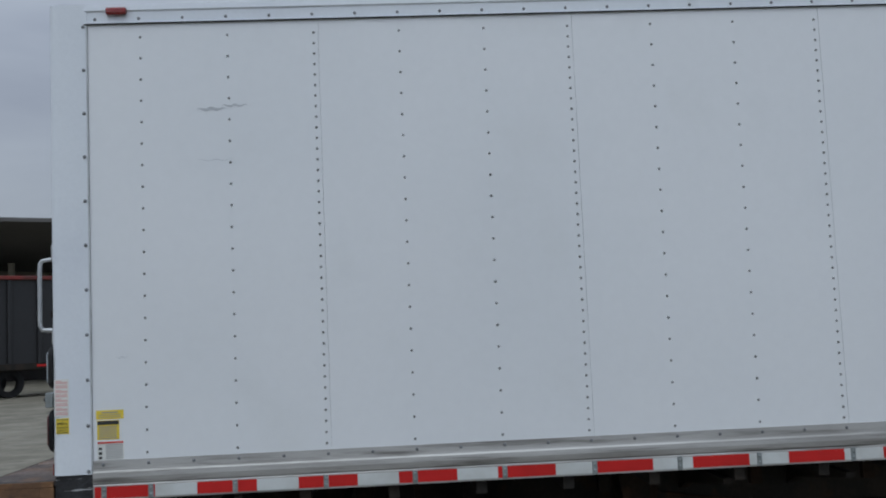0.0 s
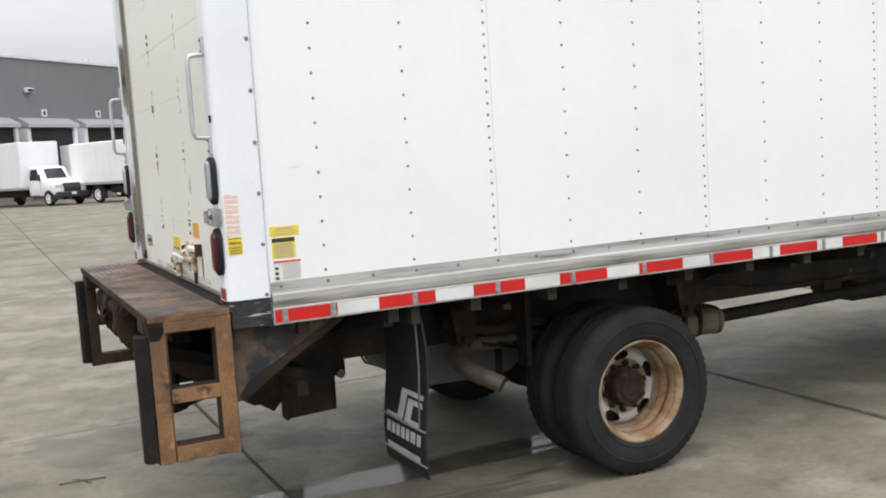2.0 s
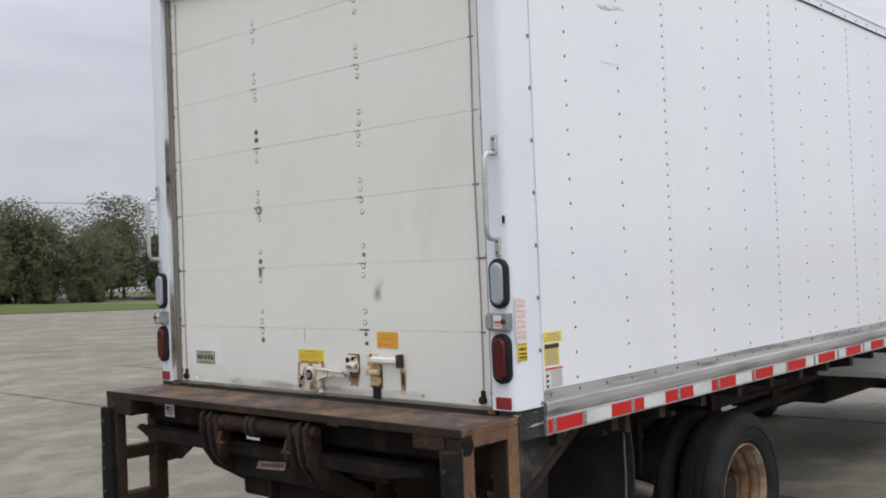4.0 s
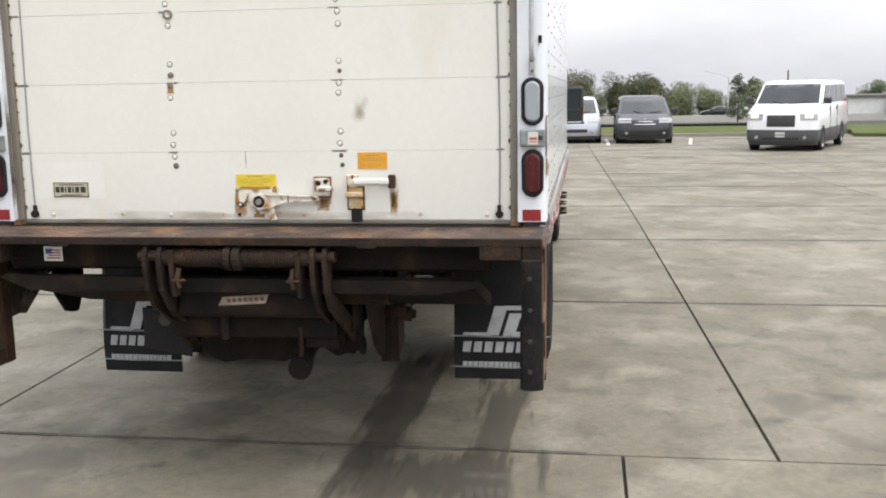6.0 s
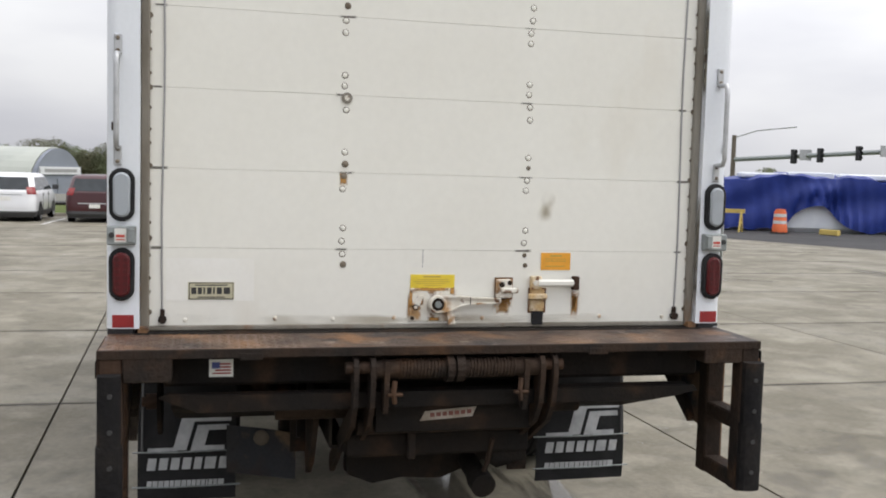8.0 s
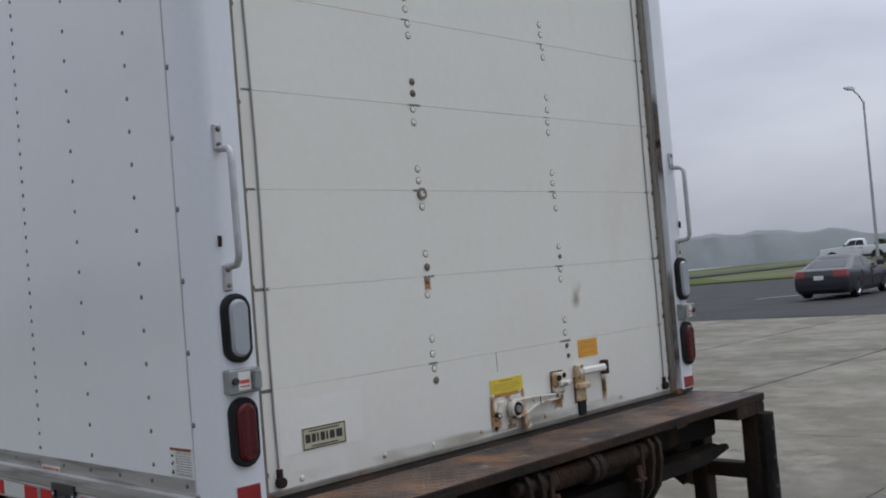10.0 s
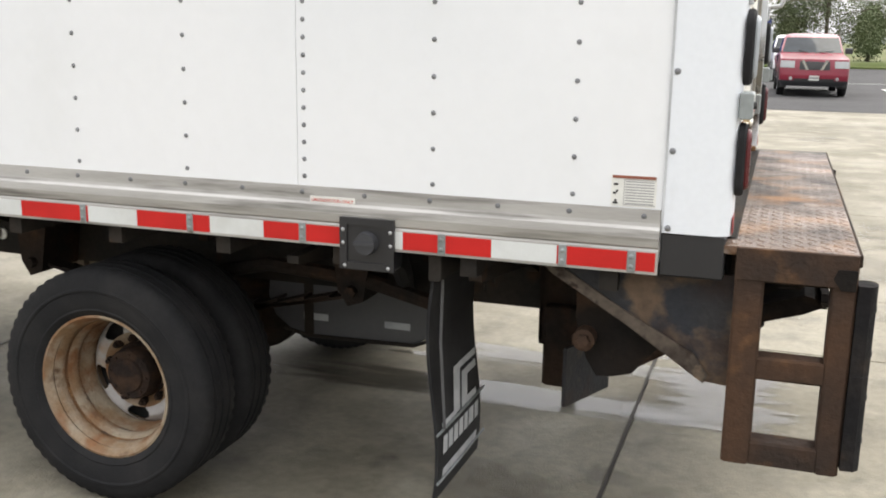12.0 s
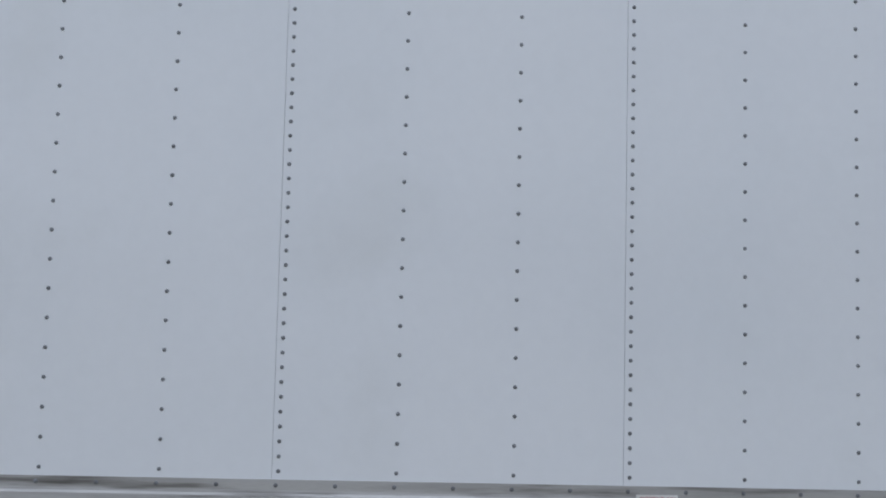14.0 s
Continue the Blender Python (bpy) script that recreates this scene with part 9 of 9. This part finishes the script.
far_wood("woodland", "hedge and trees beyond the lawn", [(-60, -95, -6, -92, 6, 9, 14), (-4, -96, 14, -98, 4, 6, 6)], 35, M_LEAF, 0.30)

# ---- hills with the haze put into their colour ----
hill = Shape()
rnd = random.Random(9)
vs, N = [], 90
for i in range(N + 1):
    a = radians(-110 + 70 * i / N)
    h = 9.5 + 3 * math.sin(i * 0.23) + 3 * math.sin(i * 0.11 + 1) + 1.2 * math.sin(i * 1.3) + rnd.uniform(-1.0, 1.0)
    c, q = math.cos(a), math.sin(a)
    vs += [(620 * c, 620 * q, -6), (640 * c, 640 * q, h * 0.8), (680 * c, 680 * q, h), (800 * c, 800 * q, h * 0.5), (900 * c, 900 * q, -6)]
hill.add(vs, [(i * 5 + j, (i + 1) * 5 + j, (i + 1) * 5 + j + 1, i * 5 + j + 1) for i in range(N) for j in range(4)])
tagged(new("backdrop", hill.mesh("backdrop", M_HAZE, True)), "low wooded hills on the horizon, tinted pale with haze", "hills", kind="structure")


# ---- concrete slabs, last ----
pavement = tagged(new("pavement"), "weathered concrete slab pavement with dark joints", "pavement", kind="structure")
GAP = 0.0075


def slab(x0, x1, ya, yb):
    """One slab; its long edges may run slightly askew, so each end has its own pair of sides."""
    g, d = GAP, 0.003
    top = [(x0 + g + d, ya[0] + g + d), (x1 - g - d, ya[1] + g + d), (x1 - g - d, yb[1] - g - d), (x0 + g + d, yb[0] - g - d)]
    low = [(x0 + g, ya[0] + g), (x1 - g, ya[1] + g), (x1 - g, yb[1] - g), (x0 + g, yb[0] - g)]
    s = Shape().loft([[(x, y, ground_z(x) - 0.08) for x, y in low], [(x, y, ground_z(x) - d) for x, y in low], [(x, y, ground_z(x)) for x, y in top]])
    part("slab", s, M_CONC, pavement)


skew = 0.026
xs_front = [0.40, 3.72, 7.02, 10.35, 13.7, 17.0, 20.3, 23.6, 27.0, 30.3, 33.6, 37.0]
ys_front = [-21.4, -17.8, -14.2, -10.2, -6.1, -2.27, 1.80, 5.80, 9.8, 13.8, 17.8, 22, 28, 36, 48, 62, 84]
for xa, xb in zip(xs_front, xs_front[1:]):
    for ya, yb in zip(ys_front, ys_front[1:]):
        k = lambda y, x: max(-21.4, y + skew * x) if y > -21.3 else y
        slab(xa, xb, (k(ya, xa), k(ya, xb)), (k(yb, xa), k(yb, xb)))
xs_rear = [-16.0, -9.4, -6.1, -2.82, 0.40]
ys_rear = [-21.4, -17.8, -14.2, -10.2, -6.3, -2.87, -1.56, 1.68, 5.90, 9.8, 13.8, 17.8, 22, 28, 36, 48, 62, 84]
for xa, xb in zip(xs_rear, xs_rear[1:]):
    for ya, yb in zip(ys_rear, ys_rear[1:]):
        slab(xa, xb, (ya, ya), (yb, yb))
far_lot = Shape().box(-90, -16.0, -21.4, 84, -0.08, -0.004).box(0.4, 37, 84, 120, -0.5, -0.42)
part("outer_pavement", far_lot, M_CONC, pavement)


# water run-off and stains on the slabs, each a thin patch just above the concrete
def patch(name, x0, x1, y0, y1, material, label, lift=0.003):
    s = Shape().add([(x0, y0, ground_z(x0) + lift), (x1, y0, ground_z(x1) + lift), (x1, y1, ground_z(x1) + lift), (x0, y1, ground_z(x0) + lift)], [(0, 1, 2, 3)])
    return part(name, s, material, pavement, label)


patch("wet_streak", -0.42, 2.45, -0.58, -0.22, M_WET, "wet run-off streak")
patch("wet_streak", -0.22, 1.9, -1.14, -0.76, M_WETF, "wet run-off streak", 0.0045)
patch("wet_streak", -0.34, 0.46, -1.32, -0.12, M_WETF, "ragged wet patch", 0.006)
patch("damp_patch", -1.2, 0.9, 0.35, 2.2, M_DAMP, "blotchy damp stain")
patch("damp_patch", -3.4, -1.0, -0.9, 1.4, M_DAMP, "blotchy damp stain")
patch("damp_patch", -3.6, 3.0, -6.2, -1.7, M_DAMP, "blotchy damp stain", 0.0036)
patch("damp_patch", -0.2, 1.7, 0.1, 1.0, M_DAMP, "blotchy damp stain", 0.0042)
rnd = random.Random(77)
for k in range(26):
    x, y, a, b = rnd.uniform(-9, 30), rnd.uniform(-18, 22), rnd.uniform(1.2, 3.5), rnd.uniform(0.8, 2.6)
    if abs(y) > 2.2 or x > 5:
        patch("oil_stain", x, x + a, y, y + b, M_SOOT, "faint grey oil stain", 0.004 + 0.0004 * k)
twig = tagged(new("twig_litter", Shape().tube([(-0.62, 0.56, 0.006), (-0.50, 0.54, 0.009), (-0.38, 0.53, 0.006)], 0.004, 5).tube([(-0.55, 0.60, 0.006), (-0.47, 0.53, 0.010)], 0.003, 5).tube([(-0.50, 0.54, 0.008), (-0.46, 0.47, 0.006)], 0.003, 5).mesh("twig_litter", M_BARK)), "small dark twig lying on the concrete", "twig")


def tar_line(a, b, wide, seed, lift=0.008):
    """A ragged line of dark sealant over a joint."""
    r_ = random.Random(seed)
    a, b = Vector((*a, lift)), Vector((*b, lift))
    d = b - a
    o = Vector((-d.y, d.x, 0)).normalized()
    n_ = max(8, int(d.length / 0.18))
    left = [tuple(a + d * (k / n_) + o * wide * r_.uniform(0.2, 0.6)) for k in range(n_ + 1)]
    right = [tuple(a + d * (k / n_) - o * wide * r_.uniform(0.2, 0.6)) for k in range(n_ + 1)]
    vs = left + right
    part("tar_seal", Shape().add(vs, [(k, k + 1, n_ + 2 + k, n_ + 1 + k) for k in range(n_)]), M_JOINT, pavement, "ragged dark joint sealant")


tar_line((-3.02, 7.0), (-3.50, 19.2), 0.085, 1)
tar_line((-3.9, 20.6), (-2.2, 21.6), 0.14, 2)
tar_line((-1.9, 21.2), (0.2, 21.9), 0.12, 3)
tar_line((0.40, -1.40), (0.40, 2.3), 0.016, 4)
tar_line((-9.0, 19.3), (0.4, 19.6), 0.05, 5)

for x in xs_front[1:] + xs_rear[:-1]:
    w_ = 0.05 + 0.003 * max(0.0, x)
    part("joint_stain", Shape().add([(x - w_, -21.0, ground_z(x - w_) + 0.0026), (x + w_, -21.0, ground_z(x + w_) + 0.0026), (x + w_, 14.0, ground_z(x + w_) + 0.0026), (x - w_, 14.0, ground_z(x - w_) + 0.0026)], [(0, 1, 2, 3)]), M_EDGE, pavement, "dark stain along a joint")
